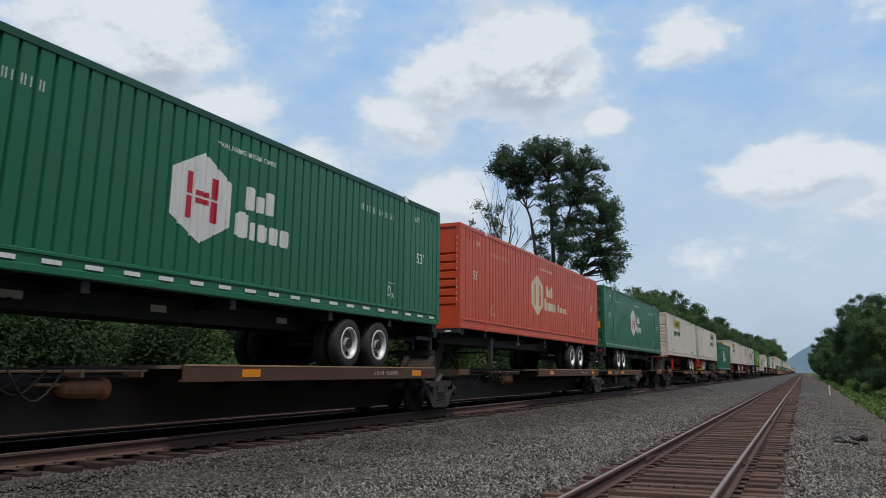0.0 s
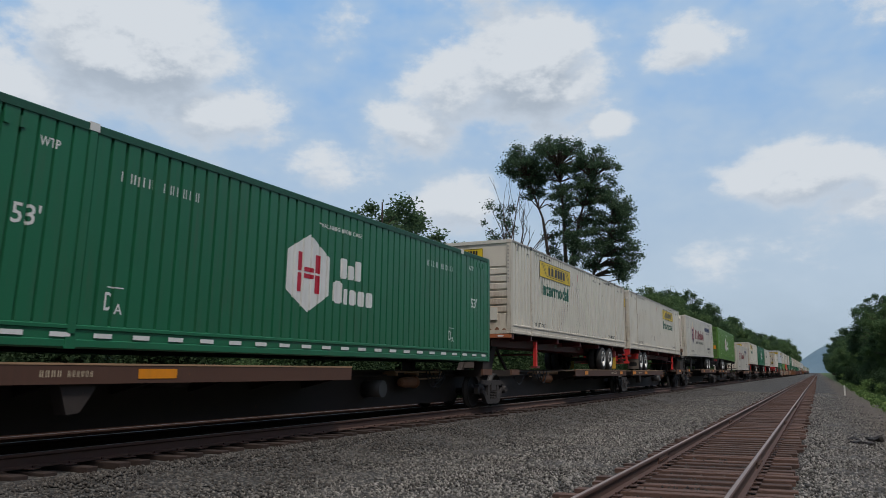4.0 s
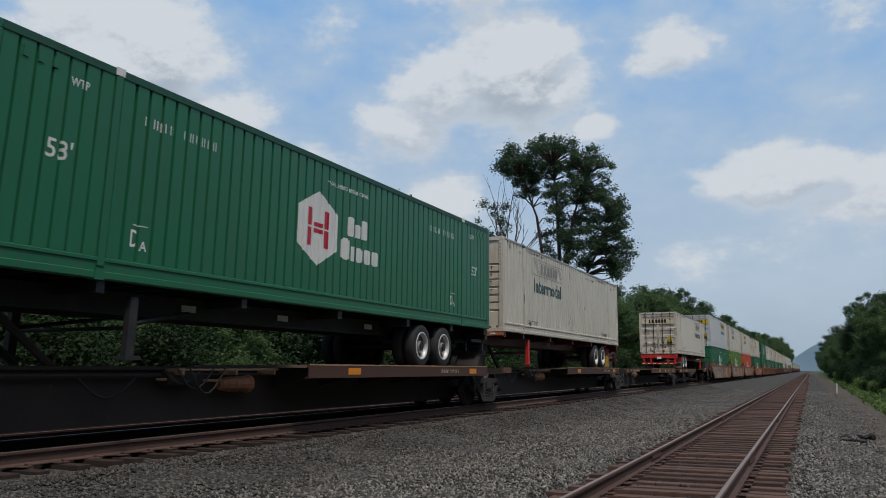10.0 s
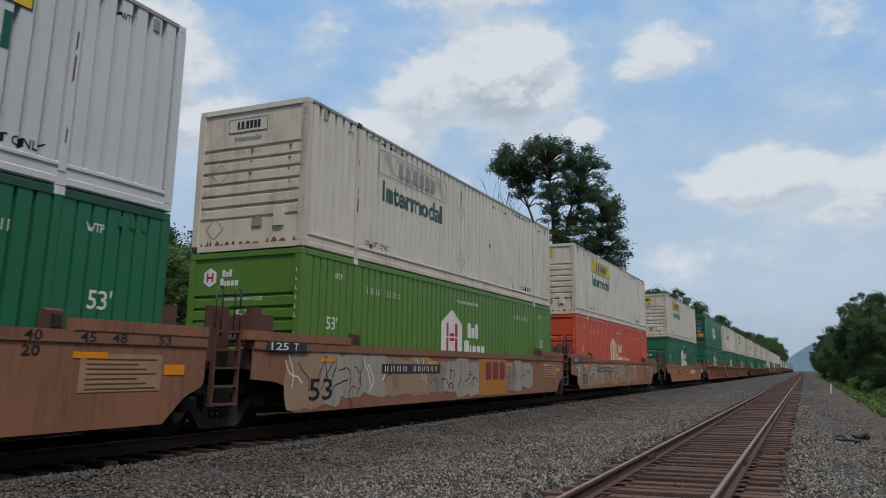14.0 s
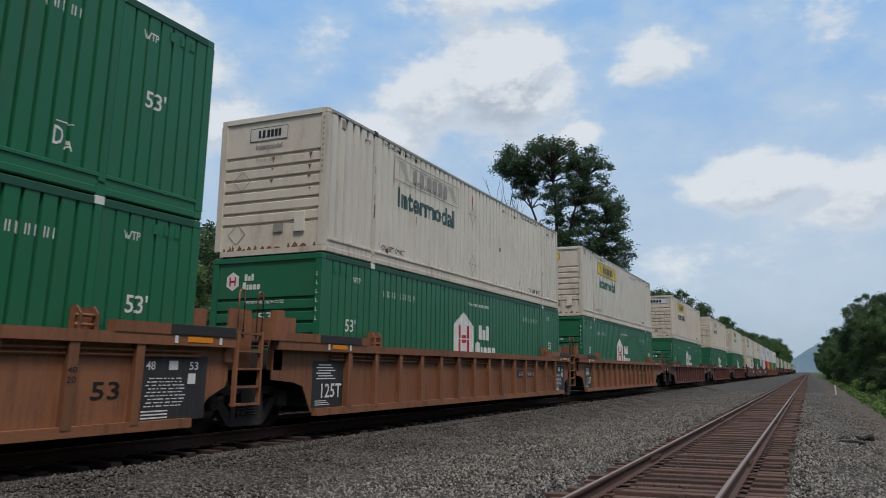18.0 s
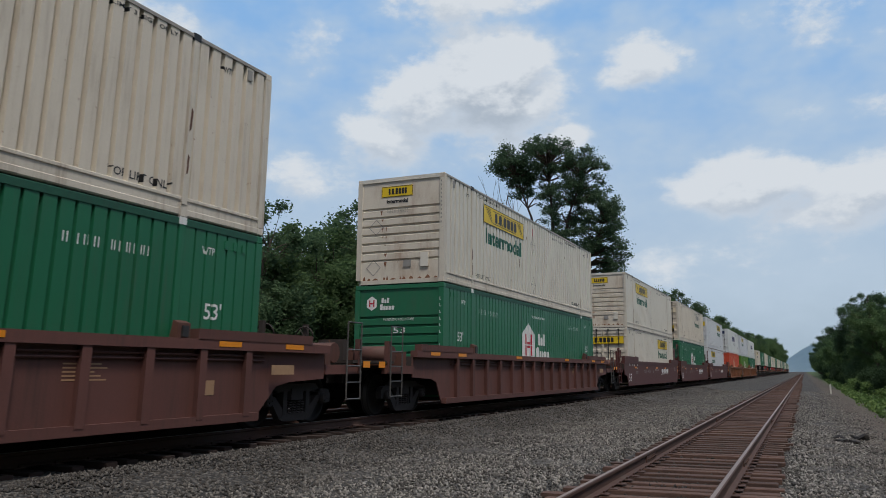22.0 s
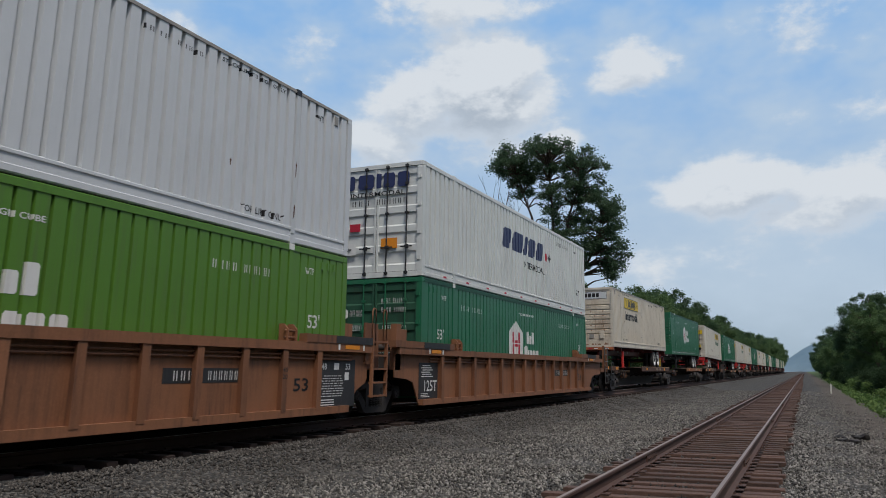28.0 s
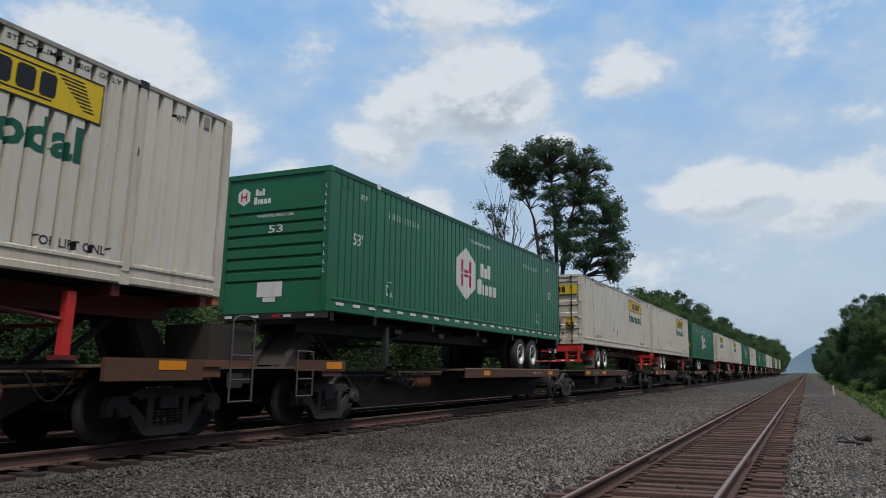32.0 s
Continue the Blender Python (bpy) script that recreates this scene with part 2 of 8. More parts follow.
def leaf_material(name, dark, light, through_light=0.35):
    k = Nodes(name)
    g = k.add("ShaderNodeNewGeometry")
    info = k.add("ShaderNodeObjectInfo")
    v = k.coords()
    f = k.math("ADD", k.math("MULTIPLY", g.outputs["Random Per Island"], 0.6), k.math("MULTIPLY", k.ramp(k.noise(v, 0.5, 3), 0.3, 0.7), 0.4))
    col = k.mix(f, dark, light)
    col = k.mix(k.math("MULTIPLY", info.outputs["Random"], 0.35), col, [c * 0.6 for c in dark])
    k.put(k.bsdf.inputs["Base Color"], col)
    k.bsdf.inputs["Roughness"].default_value = 0.75
    k.bsdf.inputs["Specular IOR Level"].default_value = 0.2
    tr = k.add("ShaderNodeBsdfTranslucent")
    k.put(tr.inputs[0], col)
    ms = k.add("ShaderNodeMixShader")
    ms.inputs[0].default_value = through_light
    k.t.links.new(k.bsdf.outputs[0], ms.inputs[1])
    k.t.links.new(tr.outputs[0], ms.inputs[2])
    k.t.links.new(ms.outputs[0], k.out.inputs[0])
    return k.mat


M["leaf"] = leaf_material("leaves", (0.074, 0.132, 0.056), (0.170, 0.250, 0.098), 0.55)
M["leaf_dark"] = leaf_material("dark_leaves", (0.060, 0.112, 0.058), (0.138, 0.208, 0.098), 0.55)
M["leaf_airy"] = leaf_material("light_leaves", (0.100, 0.175, 0.066), (0.235, 0.330, 0.125), 0.6)
M["leaf_tall"] = leaf_material("high_tree_leaves", (0.066, 0.118, 0.072), (0.130, 0.195, 0.105), 0.55)
M["weed"] = leaf_material("weeds", (0.075, 0.140, 0.042), (0.21, 0.29, 0.090), 0.45)
# darker copy of the leaves: deep shade at the wood's edge put into colour
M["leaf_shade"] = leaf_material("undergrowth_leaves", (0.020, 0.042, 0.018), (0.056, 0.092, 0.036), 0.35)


# where the tracks lie across the line, and the height of the train's railhead
NEAR_X, TRAIN_X, TRAIN_Z = -1.738, -9.632, 0.370


def stone_material():
    k = Nodes("crushed_stone")
    g = k.add("ShaderNodeNewGeometry")
    v = k.coords(jitter=False)
    f = g.outputs["Random Per Island"]
    col = k.mix(k.math("POWER", f, 1.5), (0.026, 0.023, 0.020), (0.320, 0.298, 0.266))
    col = k.mix(k.math("MULTIPLY", k.ramp(k.noise(v, 0.5, 4), 0.42, 0.75), 0.35), col, (0.09, 0.075, 0.06))
    sep = k.add("ShaderNodeSeparateXYZ", Vector=v)
    soot_and_shade = k.ramp(k.math("ADD", sep.outputs[0], k.math("MULTIPLY", k.noise(v, 0.8, 4), 1.5)), -4.2, -7.0)   # brake dust beside the used track, the train's shade painted in with it
    col = k.mix(k.math("MULTIPLY", soot_and_shade, 0.68), col, (0.030, 0.024, 0.020))
    crib_mask = k.ramp(k.math("ABSOLUTE", k.math("ADD", sep.outputs[0], -NEAR_X)), 1.45, 1.15)   # darker stones across the width of the near track
    col = k.mix(k.math("MULTIPLY", crib_mask, 0.86), col, (0.024, 0.018, 0.015))
    k.put(k.bsdf.inputs["Base Color"], col)
    k.bsdf.inputs["Roughness"].default_value = 0.9
    k.bump(k.noise(v, 60, 3), 0.4, 0.01)
    return k.mat


M["stone"] = stone_material()


def ground_material():
    """Crushed stone along the tracks, bare dirt and grass farther off."""
    k = Nodes("ballast_and_earth")
    tc = k.add("ShaderNodeTexCoord")
    v = tc.outputs["Object"]
    sep = k.add("ShaderNodeSeparateXYZ", Vector=v)
    cell = k.t.nodes.new("ShaderNodeTexVoronoi")
    k.put(cell.inputs["Vector"], v)
    cell.inputs["Scale"].default_value = 17
    tone = k.add("ShaderNodeSeparateColor", Color=cell.outputs["Color"])
    stone = k.mix(tone.outputs[0], (0.024, 0.022, 0.020), (0.15, 0.141, 0.128))
    stone = k.mix(k.ramp(cell.outputs["Distance"], 0.3, 0.7), stone, (0.022, 0.021, 0.02))
    stone = k.mix(k.math("MULTIPLY", k.ramp(k.noise(v, 0.45, 4), 0.42, 0.75), 0.35), stone, (0.10, 0.085, 0.068))
    earth = k.mix(k.noise(v, 2.5, 6), (0.060, 0.044, 0.032), (0.150, 0.115, 0.085))
    earth = k.mix(k.math("MULTIPLY", tone.outputs[1], 0.6), earth, stone)
    # dark brown soil by the wood, with the shade there put into its colour
    shaded_bank = k.mix(k.noise(v, 1.7, 5), (0.020, 0.016, 0.012), (0.055, 0.045, 0.030))
    grass = k.mix(k.noise(v, 6, 5), (0.03, 0.055, 0.015), (0.10, 0.14, 0.04))
    wob = k.math("ADD", k.math("MULTIPLY", k.math("SUBTRACT", k.noise(v, 0.35, 4), 0.5), 2.2), k.math("MULTIPLY", k.math("SUBTRACT", k.noise(v, 7.0, 4), 0.5), 1.6))
    x = k.math("ADD", sep.outputs[0], wob)
    col = k.mix(k.math("MULTIPLY", k.ramp(k.math("ABSOLUTE", k.math("ADD", sep.outputs[0], -NEAR_X)), 1.45, 1.15), 0.86), stone, (0.024, 0.018, 0.015))
    col = k.mix(k.ramp(x, 0.7, 1.7), col, earth)
    col = k.mix(k.ramp(x, 2.4, 3.6), col, grass)
    col = k.mix(k.ramp(x, -15.0, -16.0), col, shaded_bank)
    k.put(k.bsdf.inputs["Base Color"], col)
    k.bsdf.inputs["Roughness"].default_value = 0.95
    k.bump(k.math("MULTIPLY", k.math("SUBTRACT", 1.0, cell.outputs["Distance"]), 1.0), 0.9, 0.05)
    return k.mat


M["ground"] = ground_material()


def sky_material():
    """Blue above, pale haze at the horizon, heaps of fair-weather cloud; it gives off the sky's light."""
    k = Nodes("sky_and_clouds")
    k.t.nodes.remove(k.bsdf)
    tc = k.add("ShaderNodeTexCoord")
    nv = k.add("ShaderNodeVectorMath", Vector=tc.outputs["Object"])
    nv.operation = "NORMALIZE"
    s = k.add("ShaderNodeSeparateXYZ", Vector=nv.outputs[0])
    az = k.math("MULTIPLY", k.math("ARCTAN2", s.outputs[0], s.outputs[1]), 57.2958)
    el = k.math("MULTIPLY", k.math("ARCSINE", s.outputs[2]), 57.2958)

    def heap(lift, fine):
        """How much cloud lies at this place of the sky, seen lift degrees higher."""
        up = k.math("ADD", el, lift)
        flat = k.add("ShaderNodeCombineXYZ", X=k.math("MULTIPLY", az, 0.62), Y=up, Z=0.0).outputs[0]
        n1, n2 = k.noise(flat, 0.16, 4, 0.58), k.noise(flat, 0.42, 8 if fine else 4, 0.66)
        field = None
        for a, e, ra, re, w in CLOUDS:
            da = k.math("DIVIDE", k.math("SUBTRACT", az, a), ra)
            de = k.math("DIVIDE", k.math("SUBTRACT", up, e), re)
            q = k.math("MULTIPLY", k.math("EXPONENT", k.math("MULTIPLY", k.math("ADD", k.math("MULTIPLY", da, da), k.math("MULTIPLY", de, de)), -1.0)), w)
            field = q if field is None else k.math("MAXIMUM", field, q)
        rough = k.math("ADD", k.math("MULTIPLY", k.math("SUBTRACT", n1, 0.5), 1.5), k.math("MULTIPLY", k.math("SUBTRACT", n2, 0.5), 0.95))
        return k.math("ADD", field, rough), n1, field
    body, n1, field = heap(0.0, True)
    above, _, _ = heap(1.7, False)
    cover = k.ramp(body, 0.26, 0.62)
    lit = k.ramp(k.math("SUBTRACT", body, above), -0.20, 0.23)
    thick = k.ramp(body, 0.45, 1.05)
    blue = k.mix(k.ramp(el, 3.0, 27.0), (0.46, 0.56, 0.66), (0.25, 0.45, 0.74))
    blue = k.mix(k.ramp(el, 0.0, 7.0), (0.38, 0.47, 0.55), blue)
    veil = k.math("MULTIPLY", k.ramp(k.math("ADD", n1, k.math("MULTIPLY", field, 0.25)), 0.36, 0.70), 0.7)
    blue = k.mix(veil, blue, (0.50, 0.60, 0.70))
    grey = k.mix(thick, (0.57, 0.63, 0.70), (0.42, 0.475, 0.54))
    cloud = k.mix(lit, grey, (0.70, 0.73, 0.755))
    col = k.mix(k.math("MULTIPLY", cover, 0.95), blue, cloud)
    em = k.add("ShaderNodeEmission", Color=col, Strength=1.0)
    k.t.links.new(em.outputs[0], k.out.inputs[0])
    return k.mat

# ---------------------------------------------------------------- small builders


def solid(bm, x0, x1, y0, y1, z0, z1):
    v = [bm.verts.new((x, y, z)) for z in (z0, z1) for y in (y0, y1) for x in (x0, x1)]
    for f in ((0, 2, 3, 1), (4, 5, 7, 6), (0, 1, 5, 4), (2, 6, 7, 3), (0, 4, 6, 2), (1, 3, 7, 5)):
        bm.faces.new([v[i] for i in f])


def prism(bm, pts, axis, a, b):
    """Extrude a flat outline along an axis: 'x' takes (y, z), 'y' takes (x, z), 'z' takes (x, y)."""
    def at(p, d):
        return {"x": (d, p[0], p[1]), "y": (p[0], d, p[1]), "z": (p[0], p[1], d)}[axis]
    lo, hi = [bm.verts.new(at(p, a)) for p in pts], [bm.verts.new(at(p, b)) for p in pts]
    n = len(pts)
    bm.faces.new(lo[::-1])
    bm.faces.new(hi)
    for i in range(n):
        bm.faces.new((lo[i], lo[(i + 1) % n], hi[(i + 1) % n], hi[i]))


def tube(bm, a, b, ra, rb=None, seg=8, caps=True):
    a, b = Vector(a), Vector(b)
    rb = ra if rb is None else rb
    q = (b - a).to_track_quat("Z", "Y")
    ring = []
    for p, r in ((a, ra), (b, rb)):
        ring.append([bm.verts.new(p + q @ Vector((r * math.cos(i * math.tau / seg), r * math.sin(i * math.tau / seg), 0))) for i in range(seg)])
    for i in range(seg):
        f = bm.faces.new((ring[0][i], ring[0][(i + 1) % seg], ring[1][(i + 1) % seg], ring[1][i]))
        f.smooth = seg > 6
    if caps:
        bm.faces.new(ring[0][::-1])
        bm.faces.new(ring[1])


def pipe(bm, pts, r, seg=6):
    """A bent tube through the given points, all one piece."""
    pts = [Vector(p) for p in pts]
    rings = []
    for i, p in enumerate(pts):
        q = (pts[min(i + 1, len(pts) - 1)] - pts[max(i - 1, 0)]).to_track_quat("Z", "Y")
        rings.append([bm.verts.new(p + q @ Vector((r * math.cos(k * math.tau / seg), r * math.sin(k * math.tau / seg), 0))) for k in range(seg)])
    for a, b in zip(rings, rings[1:]):
        for k in range(seg):
            bm.faces.new((a[k], a[(k + 1) % seg], b[(k + 1) % seg], b[k])).smooth = True
    bm.faces.new(rings[0][::-1])
    bm.faces.new(rings[-1])


def lathe(bm, pts, center, seg=24, caps=True):
    """Turn an outline of (offset along x, radius) round the x axis through center."""
    cx, cy, cz = center
    rings = [[bm.verts.new((cx + d, cy + r * math.cos(i * math.tau / seg), cz + r * math.sin(i * math.tau / seg))) for i in range(seg)] for d, r in pts]
    for a, b in zip(rings, rings[1:]):
        for i in range(seg):
            f = bm.faces.new((a[i], a[(i + 1) % seg], b[(i + 1) % seg], b[i]))
            f.smooth = True
    if caps:
        bm.faces.new(rings[0][::-1])
        bm.faces.new(rings[-1])


def mesh_of(bm, name, material):
    bmesh.ops.recalc_face_normals(bm, faces=bm.faces)
    me = bpy.data.meshes.new(name)
    bm.to_mesh(me)
    bm.free()
    me.materials.append(material)
    return me


def part(name, bm, material, parent, label="", loc=(0, 0, 0)):
    me = bm if isinstance(bm, bpy.types.Mesh) else mesh_of(bm, name, material)
    ob = new(name, me)
    ob.parent, ob.location = parent, loc
    return tagged(ob, label)


def built(fn, *a, **kw):
    bm = bmesh.new()
    fn(bm, *a, **kw)
    return bm


def block(*a):
    return built(solid, *a)


def thing(name, label, category, group="", kind=""):
    return tagged(new(name), label, category, group, kind)


def sheet(name, verts, faces, material):
    me = bpy.data.meshes.new(name)
    me.from_pydata(verts, [], faces)
    me.materials.append(material)
    return me


# ---------------------------------------------------------------- sky, hills, ground
CLOUDS = (
    (-47.5, 21.5, 7.5, 5.0, 1.15), (-40.0, 17.5, 5.0, 2.6, 0.95), (-55.0, 17.5, 8.0, 5.0, 0.9), (-33.0, 24.0, 6.0, 4.0, 0.35),
    (-18.0, 21.0, 6.0, 5.0, 1.05), (-26.0, 17.5, 4.6, 2.8, 0.8), (-23.0, 20.0, 5.0, 3.6, 0.95), (-20.0, 27.5, 9.0, 2.4, 0.7), (-6.5, 21.8, 3.0, 1.9, 0.95),
    (-12.0, 17.3, 1.8, 1.1, 0.8), (0.5, 13.0, 6.5, 2.2, 1.05), (7.0, 11.5, 7.0, 3.0, 0.9), (-23.0, 12.5, 3.4, 2.0, 0.8),
    (6.5, 23.5, 4.5, 3.0, 0.6), (-33.0, 14.5, 6.0, 2.2, 0.55), (-4.0, 7.5, 8.0, 2.6, 0.42), (8.0, 17.5, 4.0, 2.0, 0.45),
)


def sky_dome(radius=2600.0):
    verts, faces, nu, nv = [], [], 60, 24
    for j in range(nv + 1):
        e = radians(-4 + 60 * j / nv)
        for i in range(nu + 1):
            a = radians(-105 + 155 * i / nu)
            verts.append((radius * math.sin(a) * math.cos(e), radius * math.cos(a) * math.cos(e), radius * math.sin(e)))
    for j in range(nv):
        for i in range(nu):
            k = j * (nu + 1) + i
            faces.append((k, k + nu + 1, k + nu + 2, k + 1))
    ob = new("sky_backdrop", sheet("sky_backdrop", verts, faces, sky_material()))
    for p in ob.data.polygons:
        p.use_smooth = True
    return tagged(ob, "blue summer sky with drifting white and grey heaped clouds", "sky", kind="structure")


sky_backdrop = sky_dome()


def hill():
    """A wooded ridge far down the line; distance haze is put into its colour."""
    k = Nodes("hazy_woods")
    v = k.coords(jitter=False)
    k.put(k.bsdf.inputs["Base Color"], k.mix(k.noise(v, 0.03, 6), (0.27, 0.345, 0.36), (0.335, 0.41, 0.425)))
    k.bsdf.inputs["Roughness"].default_value = 1.0
    verts, faces, n, m = [], [], 90, 8
    for i in range(n + 1):
        x = -900 + 1800 * i / n
        top = 26 + 8 * noise.noise((x * 0.003, 0.3, 0)) + 52 * math.exp(-((x - 30) / 62) ** 2) + 4 * noise.noise((x * 0.02, 4, 0))
        for j in range(m + 1):
            s = j / m
            verts.append((x, 2150 + 260 * s, -6 + top * math.sin(s * math.pi / 2) ** 0.8))
    for i in range(n):
        for j in range(m):
            a = i * (m + 1) + j
            faces.append((a, a + m + 1, a + m + 2, a + 1))
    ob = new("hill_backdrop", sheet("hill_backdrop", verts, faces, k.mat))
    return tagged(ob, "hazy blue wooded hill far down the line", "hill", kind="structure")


hill()


def lie(x):
    """Height of the ground across the line."""
    pts = ((-4000, -3.0), (-60, -1.6), (-22, -0.9), (-17.0, -0.7), (-15.5, -0.08), (-12.0, -0.04), (-11.4, 0.11), (-7.75, 0.11), (-6.6, -0.16), (-4.2, -0.24), (-3.35, -0.22), (-3.0, -0.275), (-2.5, -0.265), (-2.3, -0.238), (-1.15, -0.238), (-0.98, -0.265), (-0.5, -0.275), (-0.15, -0.23), (0.8, -0.3), (1.8, -0.42), (3.5, -0.5), (9, -0.3), (40, 0.5), (4000, 2.0))
    return float(np.interp(x, [p[0] for p in pts], [p[1] for p in pts]))


def ground_sheet():
    xs = sorted({-4000, -2000, -800, -300, -120, -60, -40, -30, -25, *np.round(np.arange(-22, 10, 0.35), 2).tolist(), -3.0, -2.5, -2.3, -1.15, -0.98, -0.5, 12, 16, 25, 40, 90, 300, 900, 2000, 4000})
    ys = sorted({-400, -150, -60, -30, -15, *np.round(np.arange(-6, 60, 0.6), 2).tolist(), *range(60, 160, 4), *range(160, 500, 20), 600, 900, 1500, 2500, 4000})
    verts, faces = [], []
    for y in ys:
        for x in xs:
            rough = 0.0 if abs(x) > 25 else 0.03 * noise.noise((x * 0.9, y * 0.9, 0)) + 0.02 * noise.noise((x * 3.1, y * 3.1, 5))
            verts.append((x, y, lie(x) + rough))
    w = len(xs)
    for j in range(len(ys) - 1):
        for i in range(w - 1):
            faces.append((j * w + i, j * w + i + 1, (j + 1) * w + i + 1, (j + 1) * w + i))
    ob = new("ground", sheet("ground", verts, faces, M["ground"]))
    for p in ob.data.polygons:
        p.use_smooth = True
    return tagged(ob, "grey crushed-stone trackside, dirt and grass verge", "ground", kind="structure")


ground_sheet()


def scatter_stones(name, spots, size, label):
    """Loose stones as real lumps, all in one mesh. spots: array of x, y."""
    rng = np.random.default_rng(11)
    base = np.array(((1, 0, 0), (-1, 0, 0), (0, 1, 0), (0, -1, 0), (0, 0, 1), (0, 0, -1)), float)
    tri = np.array(((0, 2, 4), (2, 1, 4), (1, 3, 4), (3, 0, 4), (2, 0, 5), (1, 2, 5), (3, 1, 5), (0, 3, 5)))
    n = len(spots)
    z = np.array([lie(x) for x in spots[:, 0]])
    s = size * rng.uniform(0.55, 1.25, (n, 1, 1))
    v = base[None] * rng.uniform(0.6, 1.2, (n, 6, 1)) * rng.uniform(0.6, 1.1, (n, 1, 3)) + rng.normal(0, 0.15, (n, 6, 3))
    a = rng.uniform(0, 6.28, n)
    b = rng.uniform(-0.8, 0.8, n)
    ca, sa, cb, sb = np.cos(a), np.sin(a), np.cos(b), np.sin(b)
    y1 = v[:, :, 1] * cb[:, None] - v[:, :, 2] * sb[:, None]
    z1 = v[:, :, 1] * sb[:, None] + v[:, :, 2] * cb[:, None]
    x1 = v[:, :, 0] * ca[:, None] - y1 * sa[:, None]
    y2 = v[:, :, 0] * sa[:, None] + y1 * ca[:, None]
    v = np.stack((x1, y2, z1), 2) * s
    v[:, :, 0] += spots[:, 0:1]
    v[:, :, 1] += spots[:, 1:2]
    v[:, :, 2] += (z + size * rng.uniform(0.0, 0.5, n))[:, None]
    f = tri[None] + (np.arange(n) * 6)[:, None, None]
    me = bpy.data.meshes.new(name)
    me.vertices.add(n * 6)
    me.vertices.foreach_set("co", v.astype(np.float32).ravel())
    nf = n * 8
    me.loops.add(nf * 3)
    me.loops.foreach_set("vertex_index", f.astype(np.int32).ravel())
    me.polygons.add(nf)
    me.polygons.foreach_set("loop_start", np.arange(0, nf * 3, 3, dtype=np.int32))
    me.update(calc_edges=True)
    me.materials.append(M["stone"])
    return tagged(new(name, me), label, "ballast", kind="stuff")


def stones():
    rng = np.random.default_rng(5)
    sets = []
    for y0, y1, per in ((4.0, 14.0, 420), (14.0, 24.0, 300), (24.0, 40.0, 150), (40.0, 70.0, 60)):
        n = int((y1 - y0) * 15.0 * per)
        p = np.stack((rng.uniform(-10.6, 4.2, n), rng.uniform(y0, y1, n)), 1)
        x = p[:, 0]
        keep = (x > -8.25) & ~((x > -3.1) & (x < -0.4) & (rng.uniform(0, 1, n) < 0.80))
        keep &= p[:, 1] > np.abs(x) * 0.62 - 0.6
        keep &= rng.uniform(0, 1, n) < np.clip((2.3 - x) / 1.9, 0.08, 1)
        sets.append(p[keep])
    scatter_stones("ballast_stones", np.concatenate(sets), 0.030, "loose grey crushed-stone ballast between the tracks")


stones()


# ---------------------------------------------------------------- tracks
RAIL = ((-0.068, -0.18), (0.068, -0.18), (0.068, -0.17), (0.012, -0.145), (0.009, -0.055), (0.036, -0.035), (0.037, -0.008), (0.03, -0.002),
        (-0.03, -0.002), (-0.037, -0.008), (-0.036, -0.035), (-0.009, -0.055), (-0.012, -0.145), (-0.068, -0.17))


